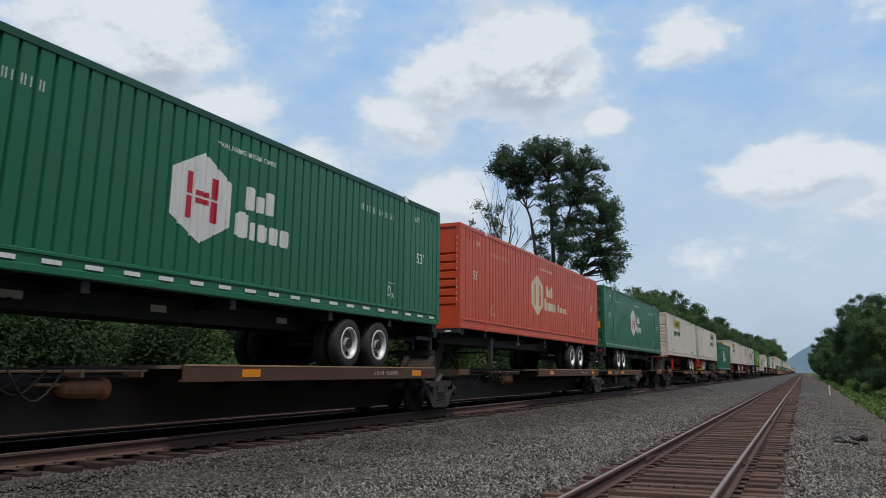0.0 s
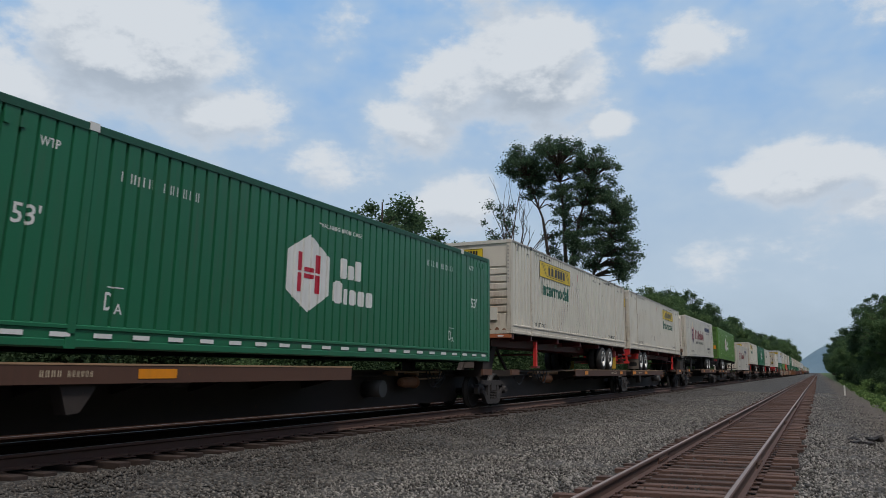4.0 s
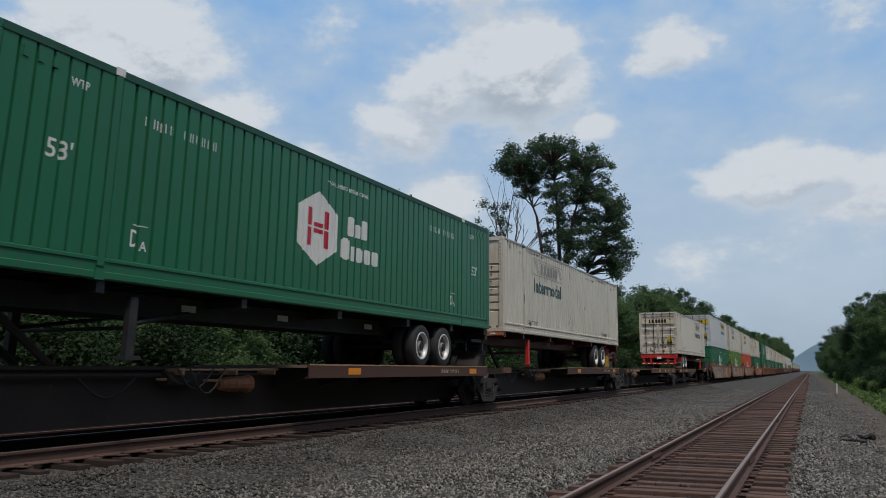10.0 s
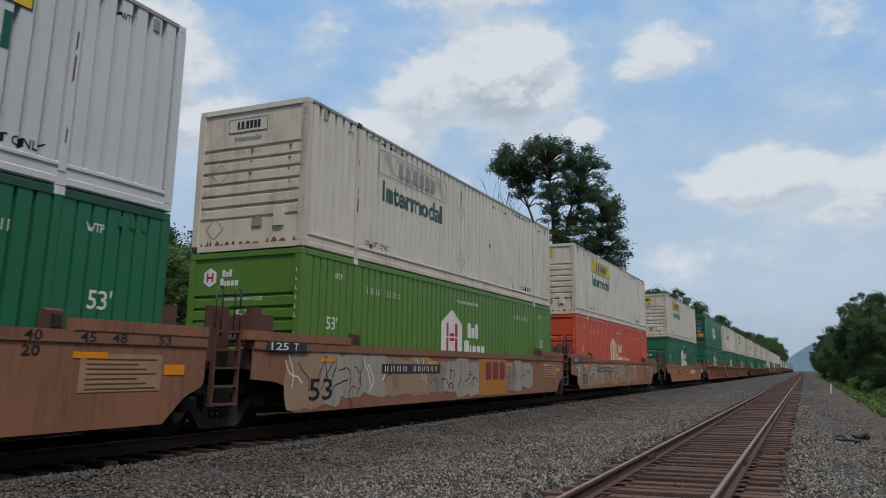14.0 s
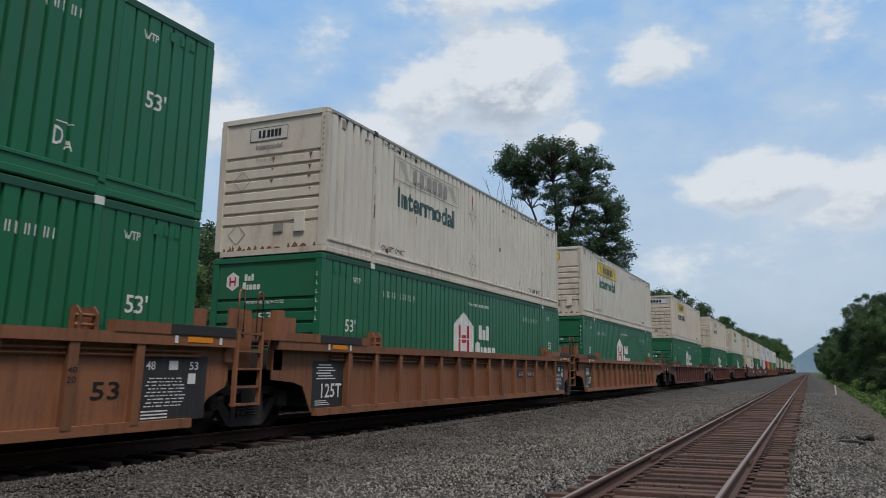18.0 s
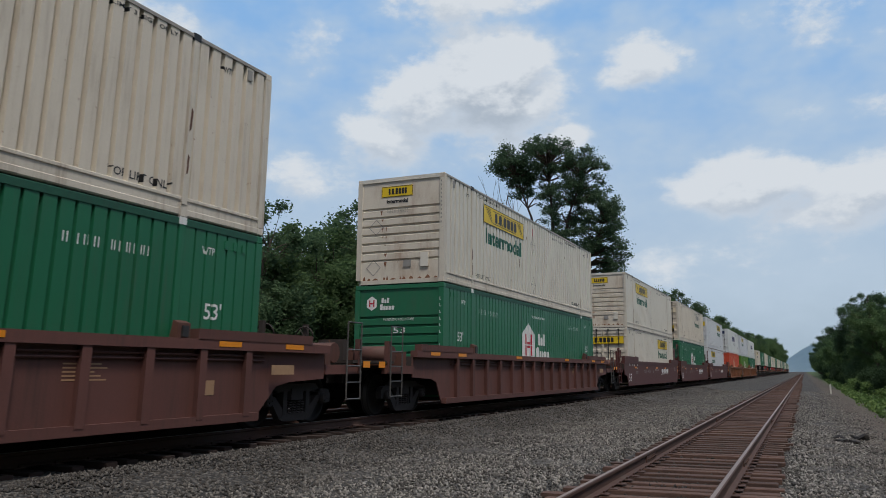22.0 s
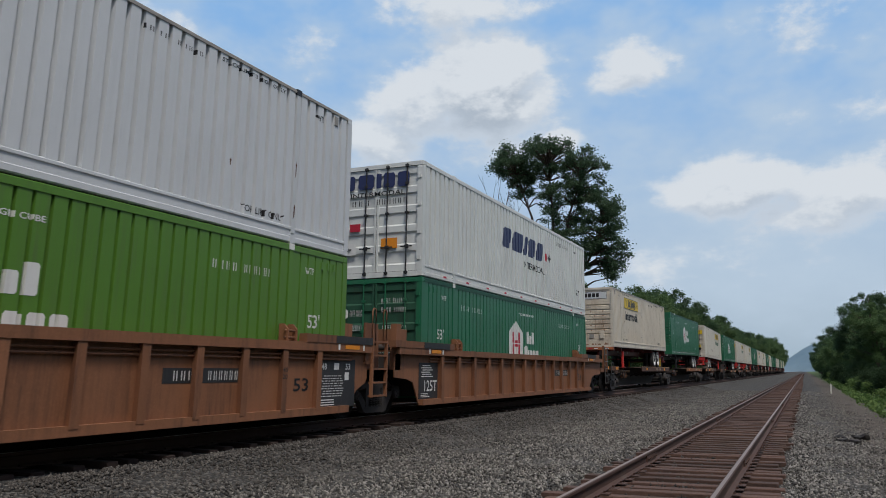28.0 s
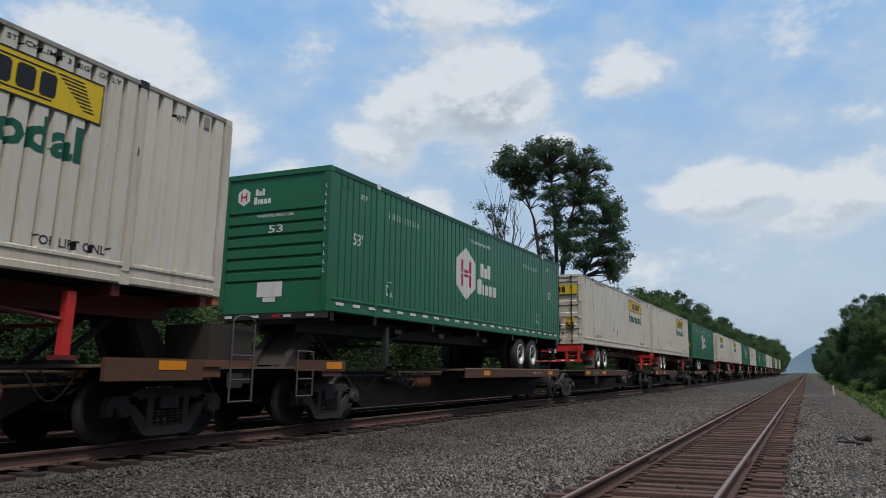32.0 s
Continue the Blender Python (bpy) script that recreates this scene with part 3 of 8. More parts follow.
def track(x, z, first, last, singles, joints, top, label, timber="tie", steel="rail_side"):
    root = thing("track", label, "railway track", "tracks", "structure")
    root.location = (x, 0, z)
    rng = random.Random(int(-x * 10))
    for side in (-0.753, 0.753):
        rail = part("rail", built(prism, [(side + px, pz) for px, pz in RAIL], "y", -80, 1500), M[steel], root, "rusty brown steel rail")
        part("running_surface", block(side - 0.023, side + 0.021, -80, 1500, -0.0025, 0.0015), M[top], rail, "worn shiny top of the rail")
        for y in joints:
            bm = bmesh.new()
            for s in (-1, 1):
                solid(bm, side + s * 0.022 - 0.012, side + s * 0.022 + 0.012, y - 0.42, y + 0.42, -0.15, -0.05)
                for q in range(6):
                    tube(bm, (side + s * 0.034, y - 0.35 + q * 0.14, -0.1), (side + s * 0.06, y - 0.35 + q * 0.14, -0.1), 0.016, seg=6)
            part("joint_bar", bm, M["rail_side"], root)
    shapes = []
    for q in range(5):
        bm = bmesh.new()
        w, l = rng.uniform(0.088, 0.112), rng.uniform(1.25, 1.38)
        prism(bm, [(-l, -w), (-l + 0.02, -w * 1.02), (l - 0.03, -w * 0.97), (l, -w * 0.9), (l * 1.003, w * 0.92), (l - 0.02, w), (-l + 0.03, w * 0.96), (-l * 0.997, w * 0.93)], "z", -0.34, -0.184)
        bmesh.ops.bevel(bm, geom=[e for e in bm.edges], offset=0.008, segments=1, affect="EDGES")
        shapes.append(mesh_of(bm, "tie", M[timber]))
    rest, plates, spikes = bmesh.new(), bmesh.new(), bmesh.new()
    y, n = first, 0
    while y < last:
        if n < singles:
            ob = part("tie", shapes[rng.randrange(5)], None, root)
            ob.location = (rng.uniform(-0.10, 0.10), y, rng.uniform(-0.026, 0.004))
            ob.rotation_euler = (0, 0, rng.uniform(-0.03, 0.03))
        else:
            solid(rest, -1.31, 1.31, y - 0.11, y + 0.11, -0.34, -0.185 + rng.uniform(-0.01, 0.004))
        if n < singles * 0.45:
            for side in (-0.753, 0.753):
                solid(plates, side - 0.17, side + 0.17, y - 0.09, y + 0.09, -0.186, -0.176)
                for dx in (-0.09, 0.09):
                    solid(spikes, side + dx - 0.014, side + dx + 0.014, y + 0.03, y + 0.058, -0.178, -0.150)
        y += 0.50 + rng.uniform(-0.045, 0.045)
        n += 1
    tagged(part("far_ties", rest, M[timber], root), kind="stuff")
    tagged(part("tie_plates", plates, M[steel], root), kind="stuff")
    tagged(part("spikes", spikes, M["rail_side"], root), kind="stuff")
    return root


track(NEAR_X, 0.0, -5.0, 420.0, 256, (14.3, 26.0, 38.0), "rail_top", "near railway track with brown rails on weathered timber ties")
track(TRAIN_X, TRAIN_Z, 2.0, 420.0, 110, (), "rail_bright", "railway track carrying the freight train, dark timber ties", "tie_dark", "rail_dark")
track(TRAIN_X - 4.1, TRAIN_Z - 0.14, 2.0, 420.0, 24, (), "rail_bright", "third railway track behind the train, dark timber ties", "tie_dark", "rail_dark")

# ---------------------------------------------------------------- containers
LEN, HALF, TALL = 16.15, 1.295, 2.9
WAVES = {  # pitch, outer flat, slope, depth of the pressed side sheets
    "deep": (0.27, 0.210, 0.007, 0.078),
    "narrow": (0.28, 0.190, 0.009, 0.098),
    "plain": (1.22, 1.205, 0.004, 0.004),
}


def wave(kind, y0, y1):
    """Breakpoints (y, depth) of the pressed sheet between y0 and y1."""
    pitch, flat, slope, deep = WAVES[kind]
    n = max(1, round((y1 - y0) / pitch))
    p = (y1 - y0) / n
    inner = p - flat - 2 * slope
    out = []
    for i in range(n):
        y = y0 + i * p
        out += [(y + inner / 2, deep), (y + inner / 2 + slope, 0.0), (y + inner / 2 + slope + flat, 0.0), (y + p - inner / 2, deep)]
    return [(y0, deep), *out, (y1, deep)]


def pressed_side(bm, side, kind, y0, y1, z0, z1):
    x = HALF - 0.012
    pts = wave(kind, y0, y1)
    lo = [bm.verts.new((side * (x - d), y, z0)) for y, d in pts]
    hi = [bm.verts.new((side * (x - d), y, z1)) for y, d in pts]
    back = [bm.verts.new((side * (x - 0.11), y, z)) for y, z in ((y0, z0), (y1, z0), (y1, z1), (y0, z1))]
    for i in range(len(pts) - 1):
        bm.faces.new((lo[i], lo[i + 1], hi[i + 1], hi[i]))
    bm.faces.new(back)


TEXT = {}


def letters(word):
    """Outline mesh of a word in the built-in font, scaled to a unit square."""
    if word not in TEXT:
        cu = bpy.data.curves.new("word", "FONT")
        cu.body, cu.resolution_u = word, 2
        cu.offset = 0.035 if word == "Intermodal" else 0.012
        ob = bpy.data.objects.new("word", cu)
        me = ob.to_mesh()
        co = [(v.co.x, v.co.y) for v in me.vertices]
        fs = [tuple(p.vertices) for p in me.polygons]
        ob.to_mesh_clear()
        bpy.data.objects.remove(ob)
        bpy.data.curves.remove(cu)
        lo = [min(c[i] for c in co) for i in (0, 1)]
        hi = [max(c[i] for c in co) for i in (0, 1)]
        TEXT[word] = ([((x - lo[0]) / (hi[0] - lo[0]), (y - lo[1]) / (hi[1] - lo[1])) for x, y in co], fs)
    return TEXT[word]


def word_flat(bm, word, y0, y1, z0, z1):
    co, fs = letters(word)
    v = [bm.verts.new((0, y0 + u * (y1 - y0), z0 + w * (z1 - z0))) for u, w in co]
    for f in fs:
        bm.faces.new([v[i] for i in f])


def poly_flat(bm, pts):
    bm.faces.new([bm.verts.new((0, y, z)) for y, z in pts])


def bar_flat(bm, y0, y1, z0, z1):
    poly_flat(bm, ((y0, z0), (y1, z0), (y1, z1), (y0, z1)))


def glyphs_flat(bm, y0, y1, z0, z1, pattern):
    """A brand name as a row of plain blocks with cut corners; pattern gives each one's height share and width share."""
    total = sum(p[1] for p in pattern)
    y = y0
    for h, w in pattern:
        d = w / total * (y1 - y0)
        t = z0 + (z1 - z0) * h
        a, b = y + d * 0.10, y + d * 0.90
        c = min(b - a, t - z0) * 0.14
        poly_flat(bm, ((a + c, z0), (b - c, z0), (b, z0 + c), (b, t - c), (b - c, t), (a + c, t), (a, t - c), (a, z0 + c)))
        y += d


def on_side(bm, kind=None, lift=0.004, span=None):
    """Lay a flat shape on the near side of a container, following the pressed sheet."""
    x = HALF - 0.012
    if kind and kind != "plain":
        pts = wave(kind, *span)
        ys = [v.co.y for v in bm.verts]
        for y, d in pts:
            if min(ys) < y < max(ys):
                bmesh.ops.bisect_plane(bm, geom=bm.verts[:] + bm.edges[:] + bm.faces[:], plane_co=(0, y, 0), plane_no=(0, 1, 0))
        py, pd = [p[0] for p in pts], [p[1] for p in pts]
        for v in bm.verts:
            v.co.x = x - float(np.interp(v.co.y, py, pd)) + lift
    else:
        for v in bm.verts:
            v.co.x = x + lift
    for f in bm.faces:
        f.normal_update()
        if f.normal.x < 0:
            f.normal_flip()
    return bm


def on_end(bm, y=-0.004):
    """Turn a flat (y, z) shape onto the end that faces down the line; its y runs towards +x."""
    for v in bm.verts:
        v.co = Vector((v.co.y, y, v.co.z))
    return bm


def decal(name, bm, mat, parent, label=""):
    me = bpy.data.meshes.new(name)
    bm.to_mesh(me)
    bm.free()
    me.materials.append(M[mat])
    ob = new(name, me)
    ob.parent = parent
    return tagged(ob, label, kind="stuff" if name in ("company_name", "owner_mark", "stencil", "lettering", "sticker_print") else "")


def shell(name, label, paint_key, kind, door_first, group):
    """A 53-foot box with its frame, pressed sides, roof, nose end and doors. Returns the thing and the span of its long side sheet."""
    m = M[paint_key]
    fr = M["jb_frame"] if paint_key in ("jb_white", "jb_rusty") else m
    socket = M["chassis_black"] if paint_key.startswith("jb") else M["white"]
    root = thing(name, label, "shipping container", group)
    post, lift = 0.16, (1.98, LEN - 1.98)
    nose_y, door_y = (LEN, 0.0) if door_first else (0.0, LEN)
    sgn = -1 if door_first else 1
    for s in (-1, 1):
        low = 0.20 if kind == "plain" else 0.29
        for y0, y1 in ((post, lift[0] - 0.06), (lift[0] + 0.06, lift[1] - 0.06), (lift[1] + 0.06, LEN - post)) if s > 0 else ((post, LEN - post),):
            part("side_panel", built(pressed_side, s, kind, y0, y1, low, TALL - (0.06 if paint_key.startswith("jb") else 0.10)), m, root)
        xo = s * HALF
        rail_z = TALL - (0.065 if paint_key.startswith("jb") else 0.11)
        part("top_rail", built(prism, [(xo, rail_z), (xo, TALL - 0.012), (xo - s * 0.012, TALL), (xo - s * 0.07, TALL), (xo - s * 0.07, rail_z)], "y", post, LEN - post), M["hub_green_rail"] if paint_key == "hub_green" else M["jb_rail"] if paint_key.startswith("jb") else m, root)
        part("bottom_rail", built(prism, [(xo, 0.02), (xo, 0.10), (xo - s * 0.014, 0.112), (xo - s * 0.014, low - 0.06), (xo + s * 0.003, low - 0.048), (xo + s * 0.003, low - 0.01), (xo - s * 0.03, low + 0.012), (xo - s * 0.08, low + 0.012), (xo - s * 0.08, 0.0), (xo - s * 0.02, 0.0)], "y", post, LEN - post), fr, root)
        for y in lift if s > 0 else ():
            bm = bmesh.new()
            solid(bm, min(xo - s * 0.09, xo + s * 0.004), max(xo - s * 0.09, xo + s * 0.004), y - 0.06, y + 0.06, 0.18, TALL - 0.1)
            lp = part("lifting_post", bm, fr, root)
            for z0, z1 in ((TALL - 0.10, TALL + 0.012), (-0.006, 0.14)) if s > 0 else ():
                part("lift_casting", block(min(xo - s * 0.12, xo + s * 0.008), max(xo - s * 0.12, xo + s * 0.008), y - 0.08, y + 0.08, z0, z1), socket if z0 > 1 else fr, lp)
        for y in (0, LEN):
            t = post if y == 0 else -post
            part("corner_post", built(prism, [(xo, y), (xo, y + t), (xo - s * 0.05, y + t), (xo - s * 0.14, y + t * 0.5), (xo - s * 0.14, y)], "z", 0.12, TALL - 0.12), fr, root)
            for z in (0, TALL) if s > 0 else (TALL,):
                bm = bmesh.new()
                solid(bm, min(xo, xo - s * 0.16), max(xo, xo - s * 0.16), min(y, y + t), max(y, y + t), min(z, z + (0.12 if z == 0 else -0.12)), max(z, z + (0.12 if z == 0 else -0.12)))
                bmesh.ops.bevel(bm, geom=bm.edges[:], offset=0.012, segments=1, affect="EDGES")
                part("corner_casting", bm, fr, root)
    roof = bmesh.new()
    pts = wave("deep", 0.14, LEN - 0.14)
    lo = [roof.verts.new((-HALF + 0.07, y, TALL - 0.012 - d * 0.3)) for y, d in pts]
    hi = [roof.verts.new((HALF - 0.07, y, TALL - 0.012 - d * 0.3)) for y, d in pts]
    for i in range(len(pts) - 1):
        roof.faces.new((lo[i], hi[i], hi[i + 1], lo[i + 1]))
    part("roof", roof, m, root)
    under = bmesh.new()
    solid(under, -HALF + 0.08, HALF - 0.08, 0.14, LEN - 0.14, 0.12, 0.17)
    for i in range(26):
        solid(under, -HALF + 0.082, HALF - 0.082, 0.5 + i * 0.6, 0.56 + i * 0.6, 0.01, 0.12)
    part("floor_frame", under, M["chassis_black"], root)
    # nose end: pressed with level ribs
    bm = bmesh.new()
    inset = nose_y + sgn * 0.03
    zs, d = [], 0.045
    n = 7
    zz = 0.62
    prof = [(0.10, 0.0), (0.60, 0.0)]
    while len(prof) < 2 + n * 4 and zz < 2.1:
        prof += [(zz, d), (zz + 0.03, d), (zz + 0.05, 0.0), (zz + 0.205, 0.0)]
        zz += 0.235
    prof += [(TALL - 0.10, 0.0)]
    a = [bm.verts.new((-HALF + 0.13, inset + sgn * dd, z)) for z, dd in prof]
    b = [bm.verts.new((HALF - 0.13, inset + sgn * dd, z)) for z, dd in prof]
    for i in range(len(prof) - 1):
        bm.faces.new((a[i], b[i], b[i + 1], a[i + 1]))
    part("nose_panel", bm, M[{"jb_rusty": "nose_rusty", "jb_white": "jb_nose"}.get(paint_key, paint_key)], root)
    if paint_key in ("jb_rusty", "jb_white") and not door_first:
        rng = random.Random(len(bpy.data.objects))
        runs = bmesh.new()
        for _ in range(4 if paint_key == "jb_rusty" else 2):     # streaks that run down from rib to rib
            x, first = rng.uniform(-1.0, 1.0), rng.randrange(3)
            for z in (2.03, 1.79, 1.56, 1.32, 1.09, 0.85, 0.62)[first:first + rng.randint(3, 5)]:
                xx, hh, ww = x + rng.uniform(-0.04, 0.04), rng.uniform(0.07, 0.19), rng.uniform(0.015, 0.05)
                poly_flat(runs, [(xx - ww, z - 0.025), (xx - ww * 0.5, z - hh * 0.6), (xx, z - hh), (xx + ww * 0.5, z - hh * 0.5), (xx + ww, z - 0.025)])
        x = -1.1
        while x < 1.1:          # grime along the foot of the nose
            ww, hh = rng.uniform(0.04, 0.2), rng.uniform(0.02, 0.11)
            poly_flat(runs, [(x, 0.112), (x + ww, 0.112), (x + ww * 0.9, 0.13 + hh * 0.4), (x + ww * 0.5, 0.13 + hh), (x + ww * 0.2, 0.13 + hh * 0.3)])
            x += ww * rng.uniform(0.9, 2.0)
        tagged(decal("rust_stain", on_end(runs, 0.022), "rust_light", root, "rust runs on the nose"), kind="stuff")
    for nm, z0, z1 in (("nose_header", TALL - 0.11, TALL - 0.005), ("nose_sill", 0.0, 0.11)):
        part(nm, block(-HALF + 0.15, HALF - 0.15, min(nose_y, nose_y + sgn * 0.1), max(nose_y, nose_y + sgn * 0.1), z0, z1), fr if z0 == 0 else m, root)
    # doors
    e = 1 if not door_first else -1
    yd = door_y
    for nm, z0, z1 in (("door_header", TALL - 0.11, TALL - 0.003), ("door_sill", 0.0, 0.13)):
        part(nm, block(-HALF + 0.15, HALF - 0.15, min(yd, yd - e * 0.1), max(yd, yd - e * 0.1), z0, z1), fr if z0 == 0 else m, root)
    for s in (-1, 1):
        bm = bmesh.new()
        x0, x1 = sorted((s * 0.012, s * (HALF - 0.12)))
        prof = [(0.14, 0.0)]
        for q in range(5):
            z = 0.30 + q * 0.49
            prof += [(z, 0.0), (z + 0.04, 0.03), (z + 0.30, 0.03), (z + 0.34, 0.0)]
        prof += [(TALL - 0.12, 0.0)]
        a = [bm.verts.new((x0, yd - e * (0.03 + dd), z)) for z, dd in prof]
        b = [bm.verts.new((x1, yd - e * (0.03 + dd), z)) for z, dd in prof]
        for i in range(len(prof) - 1):
            bm.faces.new((a[i], b[i], b[i + 1], a[i + 1]))
        for xx in (x0, x1 - 0.05):
            solid(bm, xx, xx + 0.05, min(yd - e * 0.03, yd - e * 0.005), max(yd - e * 0.03, yd - e * 0.005), 0.14, TALL - 0.12)
        door = part("door", bm, M.get(paint_key + "_door", m), root)
        for fx in (0.25, 0.72) if door_first else ():
            rod = bmesh.new()
            x = s * (0.012 + fx * (HALF - 0.13))
            tube(rod, (x, yd + e * 0.012, 0.06), (x, yd + e * 0.012, TALL - 0.05), 0.018, seg=6)
            for z in (0.10, 0.75, 1.6, 2.35, TALL - 0.10):
                solid(rod, x - 0.045, x + 0.045, yd + min(e * 0.035, -e * 0.02), yd + max(e * 0.035, -e * 0.02), z - 0.03, z + 0.03)
            for h0, h1, w0, w1 in ((0.73, 0.76, -0.16, 0.16), (0.70, 0.79, 0.03, 0.07)):
                solid(rod, x + w0, x + w1, yd + min(e * 0.03, e * 0.008), yd + max(e * 0.03, e * 0.008), h0, h1)
            part("lock_rod", rod, M["chassis_black"] if paint_key.startswith("jb") or paint_key == "swift_white" else m, door, "vertical door locking rod")
        for z in (0.45, 1.1, 1.8, 2.5) if door_first else ():
            x = s * (HALF - 0.1)
            part("hinge", block(x - 0.05, x + 0.05, yd + min(e * 0.02, -e * 0.03), yd + max(e * 0.02, -e * 0.03), z - 0.05, z + 0.05), m, door)
    return root, (lift[0] + 0.06, lift[1] - 0.06), (post, lift[0] - 0.06), (lift[1] + 0.06, LEN - post)


TOPS, LOWS = ((1, 1.0), (0.7, 0.85), (1, 0.9)), ((0.95, 1.05), (0.66, 0.6), (0.66, 0.95), (0.66, 0.95), (0.66, 1.0))
HUNT = ((1, 0.8), (0.2, 0.25), (1, 1.0), (0.2, 0.3), (1, 1.05), (1, 1.05), (1, 1.05), (1, 0.95))


def code_bars(bm, y0, y1, z0, z1, split=0.42):
    """An owner's mark that cannot be shown: two runs of plain bars."""
    w = (y1 - y0)
    n = 4
    for i in range(n):
        a = y0 + w * split * i / n
        for o in (0.08, 0.46):
            bar_flat(bm, a + w * split / n * o, a + w * split / n * (o + 0.13), z0, z1)
    n = 6
    for i in range(n):
        a = y0 + w * (split + 0.08) + w * (0.92 - split) * i / n
        for o in (0.08, 0.46):
            bar_flat(bm, a + w * (0.92 - split) / n * o, a + w * (0.92 - split) / n * (o + 0.13), z0, z1)


def hub_box(paint_key, door_first, dashes=False, cream=False):
    words = {"hub_green": "dark green", "hub_lime": "lime green", "hub_orange": "orange-red"}[paint_key]
    root, mid, a_end, b_end = shell("shipping_container", f"{words} corrugated steel 53-foot container with white hexagon emblem", paint_key, "deep", door_first, "containers on the train")
    ink = "cream" if cream else "white"

    def side(name, fn, mat, *args, span=mid, lift=0.004, label=""):
        bm = bmesh.new()
        fn(bm, *args)
        return decal(name, on_side(bm, "deep", lift, span), mat, root, label)
    cy, cz, r = 7.08, 1.50, 0.72
    emblem = side("emblem", poly_flat, ink, [(cy + 0.69 * sx, cz + sz) for sx, sz in ((0, r), (-1, r * 0.5), (-1, -r * 0.5), (0, -r), (1, -r * 0.5), (1, r * 0.5))], label="pale hexagon emblem")
    if not cream:
        for y0, y1, z0, z1 in ((-0.36, -0.20, -0.36, -0.02), (-0.36, -0.20, 0.02, 0.36), (0.20, 0.36, -0.36, -0.02), (0.20, 0.36, 0.02, 0.36), (-0.16, 0.16, -0.10, -0.02), (-0.16, 0.16, 0.02, 0.10), (-0.14, -0.03, 0.12, 0.36), (0.03, 0.14, -0.36, -0.12)):
            if (y0, z0) in ((-0.14, 0.12), (0.03, -0.36)):
                continue
            bar = side("emblem_bar", bar_flat, "red", cy + y0, cy + y1, cz + z0, cz + z1, lift=0.008)
            bar.parent = emblem
    else:
        for y0, y1 in ((-0.36, -0.20), (0.20, 0.36)):
            bar = side("emblem_bar", bar_flat, paint_key, cy + y0, cy + y1, cz - 0.36, cz + 0.36, lift=0.008)
            bar.parent = emblem
    side("company_name", glyphs_flat, ink, 8.12, 8.98, 1.52, 1.92, TOPS, label="white company name as plain blocks")
    side("company_name", glyphs_flat, ink, 7.93, 9.48 if not cream else 9.35, 1.02, 1.48, LOWS)
    if cream:
        side("company_name", glyphs_flat, ink, 9.6, 11.0, 1.06, 1.36, ((1, 0.4), (0.65, 0.8), (0.65, 0.7), (0.2, 0.3)))
    side("lettering", word_flat, ink, "WARNING HIGH CUBE", 7.35, 8.95, 2.42, 2.50)
    side("lettering", word_flat, ink, "53'", 0.95, 1.35, 1.42, 1.68, span=a_end)
    side("lettering", word_flat, ink, "WTP", 1.2, 1.5, 2.42, 2.54, span=a_end)
    side("lettering", word_flat, ink, "WTP", LEN - 1.5, LEN - 1.2, 2.42, 2.54, span=b_end)
    side("lettering", word_flat, ink, "53'", LEN - 1.35, LEN - 0.95, 1.42, 1.68, span=b_end)
    side("owner_mark", code_bars, ink, 2.5, 4.1, 2.24, 2.38)
    side("owner_mark", code_bars, ink, LEN - 4.1, LEN - 2.5, 2.24, 2.38)
    for y in (2.45, LEN - 2.80):
        side("lettering", word_flat, ink, "D", y, y + 0.15, 0.50, 0.74)
        side("lettering", word_flat, ink, "A", y + 0.17, y + 0.31, 0.46, 0.60)
        side("lettering", bar_flat, ink, y + 0.02, y + 0.30, 0.80, 0.815)
    for y in (0.5, 0.72, 0.94, LEN - 0.94, LEN - 0.72, LEN - 0.5):   # small vents under the roof
        part("side_vent", block(HALF - 0.03, HALF + 0.004, y - 0.035, y + 0.035, 2.56, 2.70), m_of(paint_key), root)
    if dashes:
        for i in range(24):
            y = 0.35 + i * 0.66
            bm = bmesh.new()
            bar_flat(bm, y, y + 0.30, 0.135, 0.195)
            for v in bm.verts:
                v.co.x = HALF + 0.003
            decal("reflective_strip", bm, "white", root)
    # end that faces down the line
    if door_first:
        bm = bmesh.new()
        poly_flat(bm, [(-0.88 + 0.13 * a, 2.05 + 0.16 * b) for a, b in ((0, 1), (-1, 0.5), (-1, -0.5), (0, -1), (1, -0.5), (1, 0.5))])
        decal("emblem", on_end(bm, 0.024), ink, root)
        for args, mat in (((-0.68, -0.32, 1.98, 2.14), ink), ((0.20, 0.85, 2.28, 2.40), ink), ((0.20, 0.90, 2.06, 2.18), ink), ((-1.0, -0.3, 1.62, 1.76), ink),
                          ((0.25, 0.92, 1.62, 1.74), ink), ((-1.05, -0.5, 1.12, 1.38), "white"), ((-1.05, -0.85, 0.78, 1.06), "cream"), ((0.12, 0.55, 0.90, 1.12), "white"), ((0.62, 1.08, 0.88, 1.20), "reflector")):
            bm = bmesh.new()
            bar_flat(bm, *args) if mat != ink else code_bars(bm, *args)
            decal("door_sticker", on_end(bm, -0.008), mat, root)
        bm = bmesh.new()
        word_flat(bm, "53'", 0.55, 0.88, 1.32, 1.5)
        decal("lettering", on_end(bm, -0.008), ink, root)
    else:
        bm = bmesh.new()
        poly_flat(bm, [(-0.80 + 0.15 * a, 2.42 + 0.19 * b) for a, b in ((0, 1), (-1, 0.5), (-1, -0.5), (0, -1), (1, -0.5), (1, 0.5))])
        decal("emblem", on_end(bm, 0.024), ink, root)
        if not cream:
            bm = bmesh.new()
